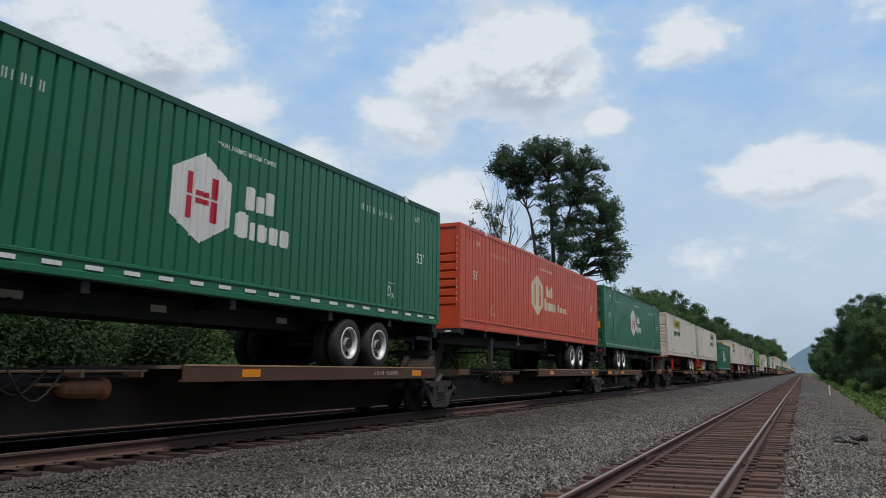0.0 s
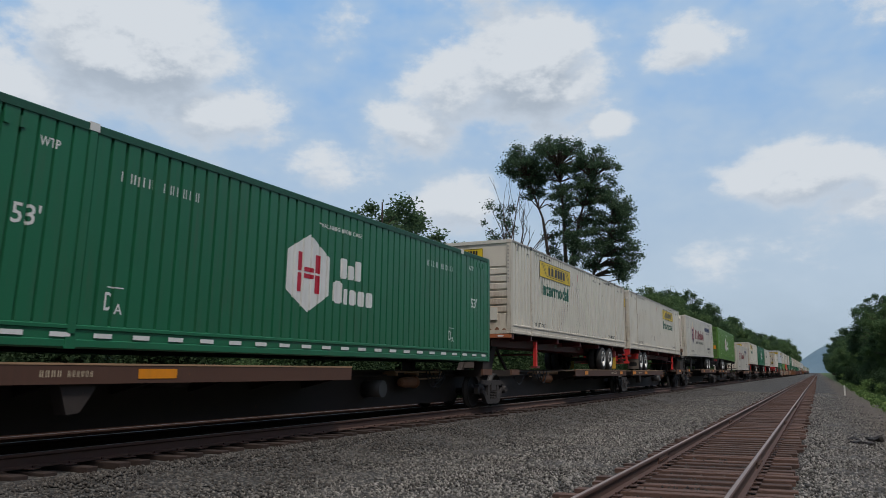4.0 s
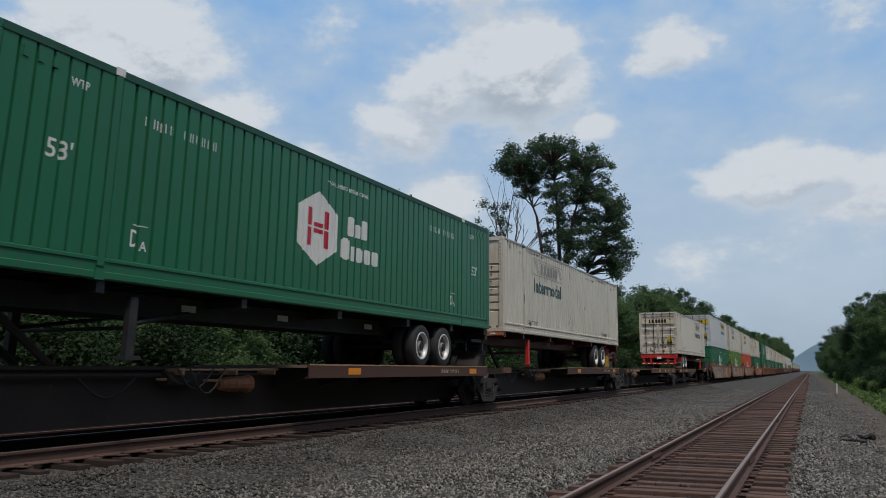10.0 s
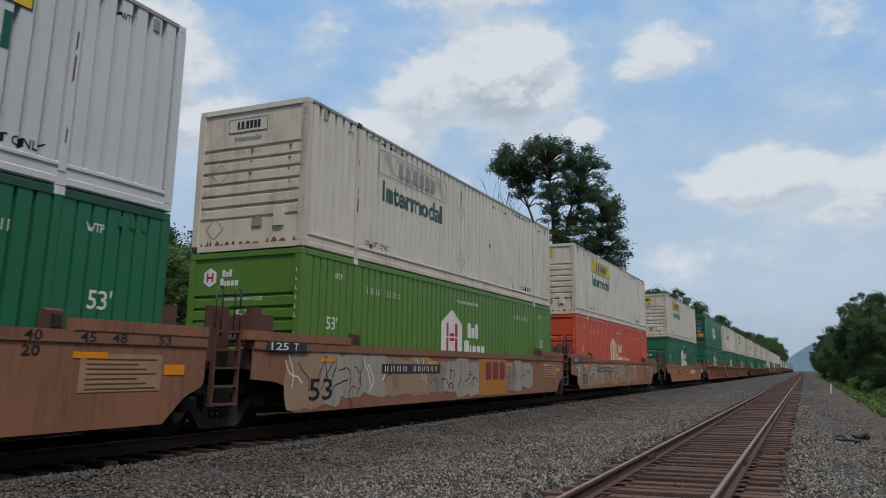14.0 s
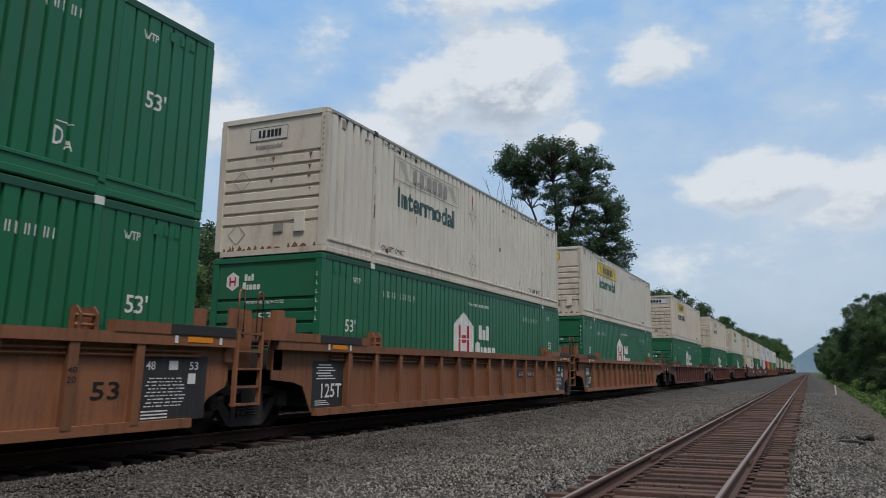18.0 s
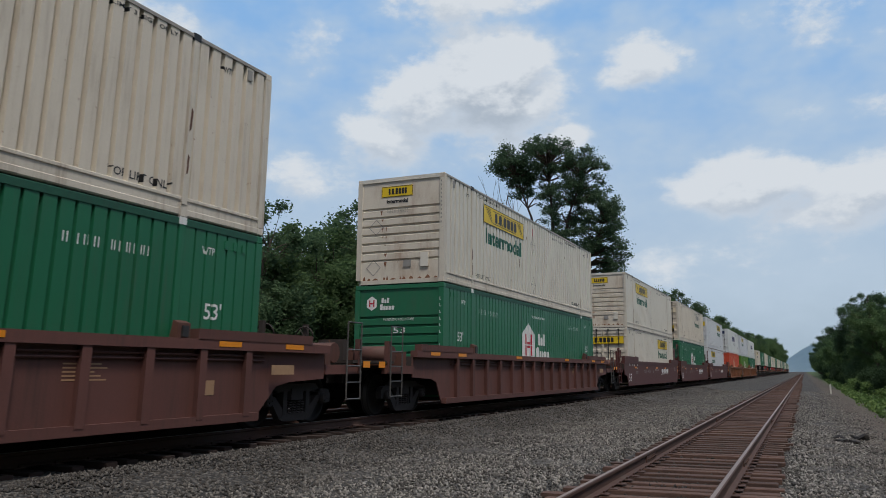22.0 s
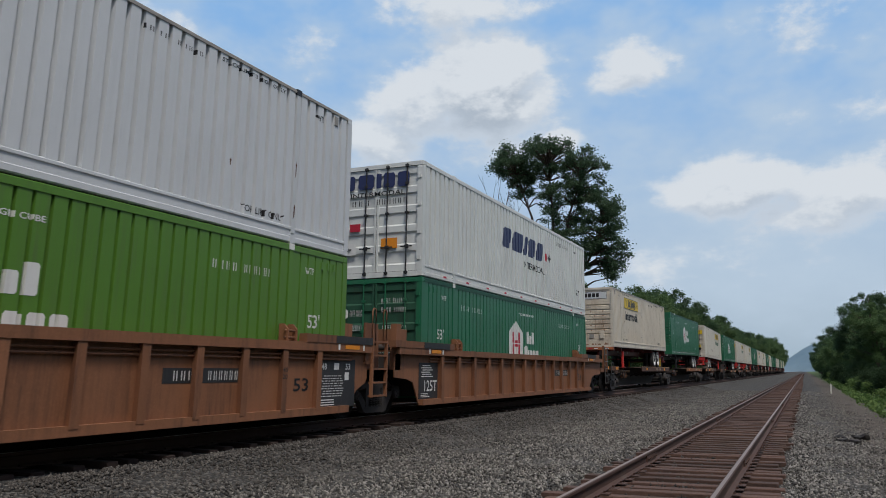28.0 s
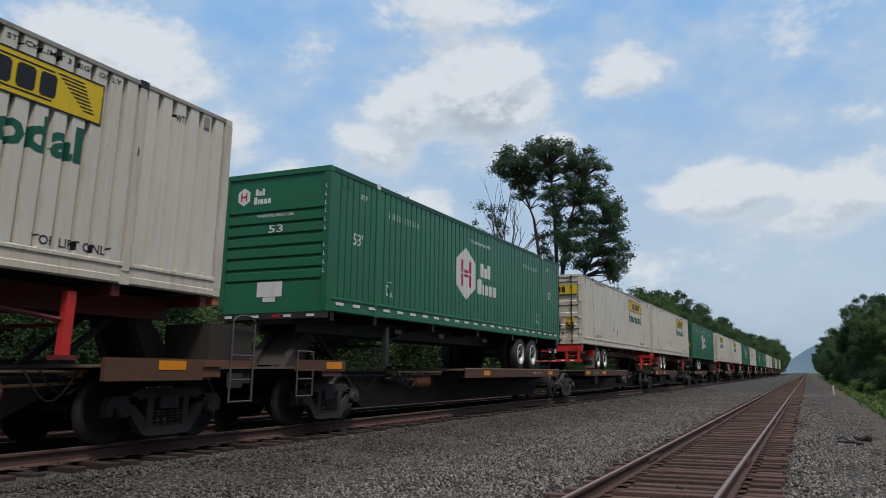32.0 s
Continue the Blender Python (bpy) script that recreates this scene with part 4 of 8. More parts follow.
            for a, b, c, d in ((-0.88, -0.845, 2.33, 2.51), (-0.755, -0.72, 2.33, 2.51), (-0.845, -0.755, 2.40, 2.44)):
                bar_flat(bm, a, b, c, d)
            tagged(decal("emblem_bar", on_end(bm, 0.020), "red", root), kind="stuff")
        bm = bmesh.new()
        glyphs_flat(bm, -0.52, -0.28, 2.42, 2.56, TOPS)
        glyphs_flat(bm, -0.56, -0.12, 2.24, 2.40, LOWS)
        decal("company_name", on_end(bm, 0.024), ink, root)
        bm = bmesh.new()
        word_flat(bm, "WARNING HIGH CUBE", -0.45, 0.45, 1.95, 2.02)
        decal("lettering", on_end(bm, 0.024), ink, root)
        bm = bmesh.new()
        word_flat(bm, "53", -0.15, 0.2, 1.62, 1.78)
        decal("lettering", on_end(bm, 0.024), ink, root)
        bm = bmesh.new()
        for i in range(11):
            if i != 4:
                bar_flat(bm, 1.185, 1.20, 0.75 + i * 0.17, 0.83 + i * 0.17)
                bar_flat(bm, 1.20, 1.225, 0.75 + i * 0.17, 0.768 + i * 0.17)
        decal("owner_mark", on_end(bm, -0.006), ink, root)
        if dashes:
            bm = bmesh.new()
            bar_flat(bm, -0.35, 0.25, 0.32, 0.62)
            bar_flat(bm, -0.2, 0.1, 0.22, 0.31)
            decal("notice_plate", on_end(bm, 0.022), "white", root)
    return root


def hunt_box(paint_key, door_first, sign="yellow", word="dkgreen", small_sign=True):
    tone = {"jb_white": "ivory", "jb_clean": "clean white", "jb_rusty": "rust-stained ivory"}[paint_key]
    mark = {"yellow": "yellow sign", "faded": "faded outlined sign", "cream": "half-yellow faded sign"}[sign]
    root, mid, a_end, b_end = shell("shipping_container", f"{tone} ribbed steel 53-foot container with {mark}", paint_key, "narrow", door_first, "containers on the train")
    y0 = 9.72 if door_first else 2.88
    w, z = 3.75, 2.04

    def side(name, fn, mat, *args, span=mid, lift=0.004, label=""):
        bm = bmesh.new()
        fn(bm, *args)
        return decal(name, on_side(bm, None if lift > 0.004 else "narrow", lift, span), mat, root, label)
    ink = "black"
    frame_bm = bmesh.new()
    for a, b, c, d in ((0, w, 0, 0.02), (0, w, 0.54, 0.56), (0, 0.02, 0.02, 0.54), (w - 0.02, w, 0.02, 0.54)):
        bar_flat(frame_bm, y0 + a, y0 + b, z + c, z + d)
    for q in range(9):
        for c in (0, 1):
            yy = y0 + 0.15 + q * 0.055 + c * (w - 0.9)
            bar_flat(frame_bm, yy, yy + 0.42 - q * 0.03, z + 0.47 - q * 0.045, z + 0.485 - q * 0.045)
    for q in (0.08, 0.46):
        bar_flat(frame_bm, y0 + 0.8, y0 + w - 0.8, z + q, z + q + 0.018)
    if sign == "yellow":
        bm = bmesh.new()
        bar_flat(bm, y0, y0 + w, z, z + 0.56)
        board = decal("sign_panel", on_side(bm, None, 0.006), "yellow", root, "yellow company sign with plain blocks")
    else:
        board = None
        if sign == "cream":
            bm = bmesh.new()
            bar_flat(bm, y0, y0 + 0.8, z, z + 0.56)
            decal("sign_patch", on_side(bm, None, 0.005), "yellow", root)
    lines = decal("sign_outline", on_side(frame_bm, None, 0.010), "black" if sign != "faded" else "faded", root)
    if board:
        lines.parent = board
    bm = bmesh.new()
    glyphs_flat(bm, y0 + 0.95, y0 + w - 0.72, z + 0.13, z + 0.43, HUNT)
    name = decal("company_name", on_side(bm, None, 0.011), ink if sign != "faded" else "faded", root)
    if board:
        name.parent = board
    side("lettering", word_flat, word, "Intermodal", y0 + 0.2, y0 + 3.5, 1.44, 1.92, label="bold lettering Intermodal")
    side("lettering", word_flat, ink, "TOP LIFT ONLY", 2.25, 3.5, 0.34, 0.46)
    side("lettering", word_flat, ink, "TOP LIFT ONLY", LEN - 3.5, LEN - 2.25, 0.34, 0.46)
    side("lettering", word_flat, ink, "STACK LIMIT 3 HIGH ONLY", 2.4, 4.2, 2.70, 2.77)
    side("lettering", word_flat, ink, "STACK LIMIT 3 HIGH ONLY", LEN - 4.2, LEN - 2.4, 2.70, 2.77)
    side("lettering", word_flat, ink, "WTP", 1.5, 1.75, 2.52, 2.64, span=a_end)
    side("lettering", word_flat, ink, "WTP", LEN - 1.3, LEN - 1.05, 2.52, 2.64, span=b_end)
    side("owner_mark", code_bars, ink, LEN - 6.0, LEN - 4.5, 2.58, 2.66)
    rng = random.Random(len(bpy.data.objects))
    runs = bmesh.new()          # rust runs below scratches and seams
    for _ in range(16 if paint_key == "jb_rusty" else (7 if paint_key == "jb_white" else 2)):
        yy, zz = rng.uniform(2.4, LEN - 2.4), rng.choice((rng.uniform(0.35, 1.0), rng.uniform(0.4, 2.2)))
        hh, ww = rng.uniform(0.06, 0.34), rng.uniform(0.012, 0.03)
        poly_flat(runs, [(yy - ww * 0.4, zz - hh), (yy + ww * 0.3, zz - hh * 0.9), (yy + ww * 0.6, zz - hh * 0.3), (yy + ww, zz), (yy + ww * 0.2, zz + 0.04), (yy - ww, zz + 0.01), (yy - ww * 0.7, zz - hh * 0.4)])
    tagged(decal("rust_stain", on_side(runs, "narrow", 0.003, mid), "rust_run", root, "dark rust runs"), kind="stuff")
    for yy in (1.98, LEN - 1.98):
        scar = bmesh.new()
        for _ in range(rng.randint(1, 3)):
            zz, hh, ww = rng.uniform(0.6, 2.2), rng.uniform(0.1, 0.4), rng.uniform(0.015, 0.035)
            poly_flat(scar, [(yy - ww, zz - hh), (yy + ww * 0.6, zz - hh * 0.8), (yy + ww, zz), (yy - ww * 0.4, zz + 0.05)])
        for v in scar.verts:
            v.co.x = HALF + 0.007
        tagged(decal("rust_scar", scar, "rust_run", root, "scraped rusty patch on the lifting post"), kind="stuff")
    side("red_mark", bar_flat, "red", 7.63, 7.69, 2.34, 2.60, lift=0.008)
    for zz in () if door_first else (0.65, 2.04):   # placard holders
        bm = bmesh.new()
        c = 7.68
        ring = [(c + 0.245 * math.cos(k * math.pi / 2), zz + 0.245 * math.sin(k * math.pi / 2)) for k in range(4)]
        for k in range(4):
            p, q = ring[k], ring[(k + 1) % 4]
            poly_flat(bm, (p, q, (c + (q[0] - c) * 0.92, zz + (q[1] - zz) * 0.92), (c + (p[0] - c) * 0.92, zz + (p[1] - zz) * 0.92)))
            bar_flat(bm, p[0] - 0.025, p[0] + 0.025, p[1] - 0.025, p[1] + 0.025)
        bar_flat(bm, c - 0.2, c + 0.2, zz - 0.006, zz + 0.006)
        decal("placard_holder", on_side(bm, None, 0.008), "faded", root)
    for y in (0.62, LEN - 0.62):   # vents under the roof
        part("side_vent", block(HALF - 0.03, HALF + 0.006, y - 0.06, y + 0.06, 2.60, 2.78), M["faded"], root)
    if door_first:
        bm = bmesh.new()
        bar_flat(bm, -1.12, 1.10, 2.06, 2.46)
        board = decal("sign_panel", on_end(bm, -0.006), "yellow" if sign != "faded" else "cream", root, "yellow company sign on the doors")
        bm = bmesh.new()
        glyphs_flat(bm, -0.64, 0.60, 2.14, 2.39, HUNT)
        for a in (2.065, 2.44):
            bar_flat(bm, -1.11, 1.09, a, a + 0.012)
        decal("company_name", on_end(bm, -0.010), "black", board)
        bm = bmesh.new()
        code_bars(bm, 0.62, 1.0, 1.68, 1.78)
        code_bars(bm, 0.56, 1.04, 1.50, 1.62)
        decal("owner_mark", on_end(bm, -0.006), "faded", root)
        bm = bmesh.new()
        bar_flat(bm, 0.60, 0.93, 0.62, 1.12)
        sticker = decal("caution_sticker", on_end(bm, -0.007), "yellow", root, "yellow and black caution sticker on the door")
        bm = bmesh.new()
        word_flat(bm, "CAUTION", 0.63, 0.90, 1.03, 1.10)
        word_flat(bm, "THIS VEHICLE", 0.63, 0.90, 0.975, 1.01)
        word_flat(bm, "MAKES", 0.67, 0.86, 0.93, 0.96)
        bar_flat(bm, 0.61, 0.92, 0.63, 0.90)
        decal("sticker_print", on_end(bm, -0.010), "black", sticker)
        bm = bmesh.new()
        word_flat(bm, "WIDE", 0.66, 0.87, 0.79, 0.87)
        word_flat(bm, "TURNS", 0.64, 0.89, 0.67, 0.75)
        decal("sticker_print", on_end(bm, -0.012), "yellow", sticker)
        bm = bmesh.new()
        for q in range(6):
            bar_flat(bm, -0.98, -0.58 - 0.05 * (q % 2), 1.40 + q * 0.055, 1.43 + q * 0.055)
        decal("lettering", on_end(bm, -0.007), "faded", root)
        bm = bmesh.new()
        bar_flat(bm, 0.22, 0.44, 0.90, 1.14)
        decal("door_sticker", on_end(bm, -0.007), "faded", root)
        bm = bmesh.new()
        for cx, cz in ((-0.82, 1.02), (-0.80, 1.90)):
            ring = [(cx + 0.2 * math.cos(k * math.pi / 2), cz + 0.2 * math.sin(k * math.pi / 2)) for k in range(4)]
            for k in range(4):
                p, q = ring[k], ring[(k + 1) % 4]
                poly_flat(bm, (p, q, (cx + (q[0] - cx) * 0.92, cz + (q[1] - cz) * 0.92), (cx + (p[0] - cx) * 0.92, cz + (p[1] - cz) * 0.92)))
        decal("placard_holder", on_end(bm, -0.007), "faded", root)
        rng = random.Random(3)
        bm = bmesh.new()
        for _ in range(9):
            xx, zz, ww, hh = rng.uniform(-1.05, 1.05), rng.uniform(0.16, 0.5), rng.uniform(0.02, 0.10), rng.uniform(0.03, 0.16)
            poly_flat(bm, [(xx - ww, zz - hh * 0.4), (xx + ww * 0.4, zz - hh * 0.5), (xx + ww, zz), (xx + ww * 0.3, zz + hh * 0.5), (xx - ww * 0.7, zz + hh * 0.3)])
        tagged(decal("rust_stain", on_end(bm, -0.006), "rust_light", root, "rusty smears at the foot of the doors"), kind="stuff")
    else:
        wide = paint_key == "jb_rusty" and word == "black"
        x0, x1, z0, z1 = (-1.02, 1.02, 2.34, 2.70) if wide else (-0.58, 0.36, 2.36, 2.66)
        bm = bmesh.new()
        bar_flat(bm, x0, x1, z0, z1)
        board = decal("sign_panel", on_end(bm, 0.022), "yellow" if small_sign else "jb_clean" if wide else paint_key, root, "company sign on the nose")
        bm = bmesh.new()
        glyphs_flat(bm, x0 + (x1 - x0) * 0.22, x0 + (x1 - x0) * 0.82, z0 + (z1 - z0) * 0.24, z0 + (z1 - z0) * 0.78, HUNT)
        for a in (z0 + 0.008, z1 - 0.02):
            bar_flat(bm, x0 + 0.02, x1 - 0.02, a, a + 0.012)
        for a in (x0 + 0.008, x1 - 0.02):
            bar_flat(bm, a, a + 0.012, z0 + 0.02, z1 - 0.02)
        decal("company_name", on_end(bm, 0.018), "black", board)
        if not wide:
            bm = bmesh.new()
            word_flat(bm, "Intermodal", -0.42, 0.22, 2.19, 2.30)
            decal("lettering", on_end(bm, 0.022), "black" if small_sign else "faded", root)
        bm = bmesh.new()
        code_bars(bm, -0.40, 0.24, 1.92, 2.02)
        decal("owner_mark", on_end(bm, 0.020), "faded", root)
        bm = bmesh.new()
        for i in range(11):
            bar_flat(bm, 1.19, 1.222, 1.55 + i * 0.11, 1.60 + i * 0.11)
        decal("owner_mark", on_end(bm, -0.006), "faded", root)
        part("document_box", block(0.62, 0.84, -0.012, 0.04, 0.42, 0.80), m_of(paint_key), root)
        part("vent_plate", block(0.12, 0.34, 0.005, 0.04, 0.44, 0.62), M["faded"], root)
        for cx, cz in ((-0.72, 1.55), (-0.78, 0.45)):
            bm = bmesh.new()
            for k in range(4):
                p, q = [(cx + 0.22 * math.cos(a), cz + 0.22 * math.sin(a)) for a in (k * math.pi / 2, (k + 1) * math.pi / 2)]
                poly_flat(bm, (p, q, (cx + (q[0] - cx) * 0.9, cz + (q[1] - cz) * 0.9), (cx + (p[0] - cx) * 0.9, cz + (p[1] - cz) * 0.9)))
            decal("placard_holder", on_end(bm, 0.02), "faded", root)
    return root


def m_of(key):
    return M[key]


def reefer_box(frame_nose):
    """Smooth-sided refrigerated box with its cooling unit at the nose."""
    label = "white smooth-sided refrigerated container with dark red lettering"
    root, mid, a_end, b_end = shell("refrigerated_container", label, "cre_white", "plain", False, "containers on the train")
    y0 = 0.80 if frame_nose else 0.0
    for ob in [o for o in root.children if o.name.startswith(("nose_panel",))]:
        ob.location.y = y0 + 0.02
    face = y0 - 0.02

    def side(name, fn, mat, *args, lift=0.006, label=""):
        bm = bmesh.new()
        fn(bm, *args)
        return decal(name, on_side(bm, None, lift), mat, root, label)
    # crest: a shield between two supporters, as plain shapes
    cy, cz = 3.5, 1.62
    crest = side("crest", poly_flat, "navy", [(cy - 0.30, cz + 0.38), (cy + 0.30, cz + 0.38), (cy + 0.32, cz - 0.35), (cy, cz - 0.72), (cy - 0.32, cz - 0.35)], label="heraldic crest as plain shapes")
    for pts, c in (([(cy - 0.2, cz + 0.26), (cy + 0.2, cz + 0.26), (cy + 0.2, cz + 0.02), (cy - 0.2, cz + 0.02)], "cre_white"), ([(cy - 0.2, cz - 0.06), (cy + 0.2, cz - 0.06), (cy + 0.18, cz - 0.3), (cy - 0.18, cz - 0.3)], "cre_white"),
                   ([(cy - 0.5, cz + 0.5), (cy - 0.33, cz + 0.62), (cy - 0.32, cz - 0.3), (cy - 0.48, cz - 0.45)], "red"), ([(cy + 0.5, cz + 0.5), (cy + 0.33, cz + 0.62), (cy + 0.32, cz - 0.3), (cy + 0.48, cz - 0.45)], "red"),
                   ([(cy - 0.2, cz + 0.42), (cy + 0.2, cz + 0.42), (cy + 0.14, cz + 0.62), (cy + 0.2, cz + 0.80), (cy, cz + 1.0), (cy - 0.2, cz + 0.80), (cy - 0.14, cz + 0.62)], "cream")):
        bm = bmesh.new()
        poly_flat(bm, pts)
        decal("crest_piece", on_side(bm, None, 0.010), c, crest)
    side("company_name", glyphs_flat, "maroon_decal", 4.75, 9.7, 1.32, 2.02, ((1, 0.9), (0.12, 0.3), (0.95, 0.9), (0.12, 0.3), (1, 1.0), (0.68, 0.7), (0.68, 0.75), (1, 0.4), (0.68, 0.75), (0.68, 0.75), (1, 0.75)), label="dark red company name as plain blocks")
    if not frame_nose:
        side("lettering", word_flat, "black", "GLOBAL TRANSPORTATION", 5.1, 9.4, 0.98, 1.16)
    side("company_name", glyphs_flat, "navy", 10.6, 13.9, 2.08, 2.42, ((1, 1), (1, 1), (1, 1.2), (1, 1), (1, 1), (1, 1), (1, 1), (1, 1), (1, 1)))
    side("lettering", word_flat, "navy", "INTERMODAL NETWORK", 11.2, 13.6, 1.88, 1.98)
    side("lettering", word_flat, "black", "TOP LIFT ONLY", 2.3, 3.9, 0.34, 0.46)
    side("lettering", word_flat, "black", "TOP LIFT ONLY", 12.3, 13.9, 0.34, 0.48)
    side("company_name", glyphs_flat, "black", 12.0, 13.6, 0.62, 0.76, ((1, 1), (1, 1), (1, 1), (1, 1), (1, 1)) * 2)
    side("lettering", word_flat, "black", "53 ft", 15.05, 15.55, 1.95, 2.2)
    side("lettering", word_flat, "black", "XHC", 15.05, 15.55, 1.6, 1.85)
    side("lettering", word_flat, "black", "WTP", 14.65, 14.95, 2.40, 2.54)
    side("lettering", word_flat, "black", "STACK LIMIT 3 HIGH", 12.6, 13.9, 2.62, 2.70)
    side("owner_mark", code_bars, "faded", 0.5, 1.6, 2.2, 2.3)
    side("owner_mark", code_bars, "faded", 0.5, 1.6, 2.02, 2.12)
    for y in np.arange(3.2, 14.0, 1.22):    # rivet lines of the panels
        bm = bmesh.new()
        for q in range(24):
            z = 0.28 + q * 0.105
            bar_flat(bm, y - 0.008, y + 0.008, z, z + 0.016)
        decal("rivet_line", on_side(bm, None, 0.006), "faded", root)
    # cooling unit
    bm = bmesh.new()
    x0, x1, z0, z1 = -1.0, 1.0, 0.50, TALL - 0.10
    prism(bm, [(face, z0), (face, z1), (face - 0.30, z1), (face - 0.44, z1 - 0.20), (face - 0.44, z0 + 0.06), (face - 0.40, z0)], "x", x0, x1)
    unit = part("cooling_unit", bm, M["unit_white"], root, "cream refrigeration unit with black grilles")
    fy = face - 0.442
    if frame_nose:
        part("surround", block(-0.96, 0.96, fy - 0.012, fy + 0.02, 1.50, 2.60), M["panel_black"], unit, "black plastic surround")
        panel = part("front_panel", block(-0.74, 0.10, fy - 0.03, fy - 0.01, 1.62, 2.52), M["cre_white"], unit, "white panel with a square emblem")
        part("emblem", block(-0.42, -0.24, fy - 0.034, fy - 0.03, 1.95, 2.15), M["navy"], panel)
        g0, g1, low, high = 0.20, 0.88, 1.62, 2.5
    else:
        outline = [(-0.97, 1.62), (0.62, 1.62), (0.68, 1.70), (0.95, 2.58), (0.90, 2.64), (-0.97, 2.64)]
        part("grille", built(prism, outline, "y", fy - 0.02, fy + 0.02), M["panel_black"], unit, "black plastic grille with a slanted side")
        g0, g1, low, high = -0.86, 0.55, 1.74, 2.56
    n = 8
    for q in range(n):
        z = low + (high - low) * q / n
        part("slat", built(prism, [(fy - 0.075, z), (fy - 0.02, z + 0.06), (fy - 0.01, z + 0.06), (fy - 0.06, z)], "x", g0, g1 + (0.0 if frame_nose else 0.26 * q / n)), M["chassis_black"], unit)
    for x, w in ((-0.96, 0.94), (0.01, 0.62)):
        door = part("service_door", block(x, x + w, fy - 0.02, fy + 0.01, 0.62, 1.47), M["unit_white"], unit, "cream service door")
        part("latch", block(x + w - 0.22, x + w - 0.10, fy - 0.035, fy - 0.02, 0.80, 0.90), M["chassis_black"], door)
    for z in (0.66, 0.84, 1.02):
        part("vent", block(0.72, 0.94, fy - 0.012, fy + 0.01, z, z + 0.12), M["panel_black"], unit, "small black vent")
    if frame_nose:
        for x, w in ((-0.98, 1.1), (0.18, 0.8)):
            tank = part("tank_box", block(x, x + w, face - 0.60, face - 0.05, 0.16, 0.56), M["unit_white"], unit, "cream tank box with brown dirt")
            for xx in (x + 0.06, x + w - 0.14):
                part("strap", block(xx, xx + 0.07, face - 0.615, face - 0.6, 0.14, 0.58), M["brown_dirt"], tank)
        part("sill_band", block(-1.1, 1.1, face - 0.70, face - 0.02, 0.03, 0.13), M["brown_dirt"], unit, "brown dirty sill band")
    else:
        part("sill_band", block(-1.02, 1.02, face - 0.46, face - 0.02, 0.28, 0.50), M["brown_dirt"], unit, "brown dirty sill band")
        part("fuel_tank", block(-0.92, 0.60, face - 0.42, face - 0.05, 0.04, 0.27), M["brown_dirt"], unit, "dirt-covered tank")
        part("battery_box", block(0.64, 0.98, face - 0.40, face - 0.05, 0.08, 0.27), M["chassis_black"], unit)
    if frame_nose:
        bm = bmesh.new()
        for x in (-1.22, 1.22):
            tube(bm, (x, 0.05, 0.1), (x, 0.9, 1.35), 0.035, seg=6)
            tube(bm, (x, 0.05, TALL - 0.1), (x, 0.9, 1.5), 0.035, seg=6)
        tube(bm, (-1.2, 0.08, TALL - 0.06), (1.2, 0.08, TALL - 0.06), 0.05, seg=6)
        part("nose_brace", bm, M["cre_white"], root)
        for ob in [o for o in root.children if o.name.startswith(("side_panel", "roof"))]:
            co = [v.co.y for v in ob.data.vertices]
            if min(co) < 0.3:
                for v in ob.data.vertices:
                    v.co.y = max(v.co.y, 0.80)
    return root


def swift_box():
    root, mid, a_end, b_end = shell("shipping_container", "off-white corrugated 53-foot container with slanted navy lettering", "swift_white", "narrow", True, "containers on the train")

    def side(name, fn, mat, *args, span=mid, lift=0.004, label=""):
        bm = bmesh.new()
        fn(bm, *args)
        return decal(name, on_side(bm, "narrow", lift, span), mat, root, label)
    bm = bmesh.new()
    glyphs_flat(bm, 5.7, 10.1, 1.55, 2.2, ((1, 1.0), (1, 1.4), (1, 0.45), (1, 1.0), (1, 1.0)))
    for v in bm.verts:
        v.co.y += (v.co.z - 1.55) * 0.3
    decal("company_name", on_side(bm, "narrow", 0.004, mid), "navy", root, "navy company name as slanted blocks")
    side("lettering", word_flat, "black", "INTERMODAL", 7.9, 10.3, 1.12, 1.34)
    side("lettering", word_flat, "black", "53'", LEN - 1.4, LEN - 0.95, 0.75, 0.98, span=b_end)
    side("lettering", word_flat, "black", "WTP", LEN - 1.6, LEN - 1.3, 2.42, 2.54, span=b_end)
    side("owner_mark", code_bars, "black", LEN - 4.3, LEN - 2.6, 2.42, 2.56)
    for y, c in ((10.55, "red"), (10.95, "black")):
        side("placard", poly_flat, c, [(y, 1.62), (y + 0.17, 1.79), (y, 1.96), (y - 0.17, 1.79)])
    for i in range(20):
        y = 0.5 + i * 0.78
        bm = bmesh.new()
        bar_flat(bm, y, y + 0.2, 0.07, 0.12)
        for v in bm.verts:
            v.co.x = HALF + 0.003
        decal("reflective_strip", bm, "red" if i % 2 else "white", root)
    bm = bmesh.new()
    glyphs_flat(bm, -1.0, 0.95, 2.28, 2.66, ((1, 1.0), (1, 1.4), (1, 0.45), (1, 1.0), (1, 1.0)))
    decal("company_name", on_end(bm, -0.008), "navy", root)
    bm = bmesh.new()
    code_bars(bm, -0.9, 0.9, 1.85, 1.99)
    word_flat(bm, "INTERMODAL", -0.75, 0.8, 2.08, 2.2)
    decal("lettering", on_end(bm, -0.008), "black", root)
    for args, c in (((0.15, 0.6, 0.72, 0.98), "reflector"), ((-0.9, -0.55, 0.6, 0.9), "white"), ((-0.75, -0.45, 1.2, 1.4), "red")):
        bm = bmesh.new()
        bar_flat(bm, *args)
        decal("door_sticker", on_end(bm, -0.008), c, root)
    return root


# ---------------------------------------------------------------- road chassis under the containers


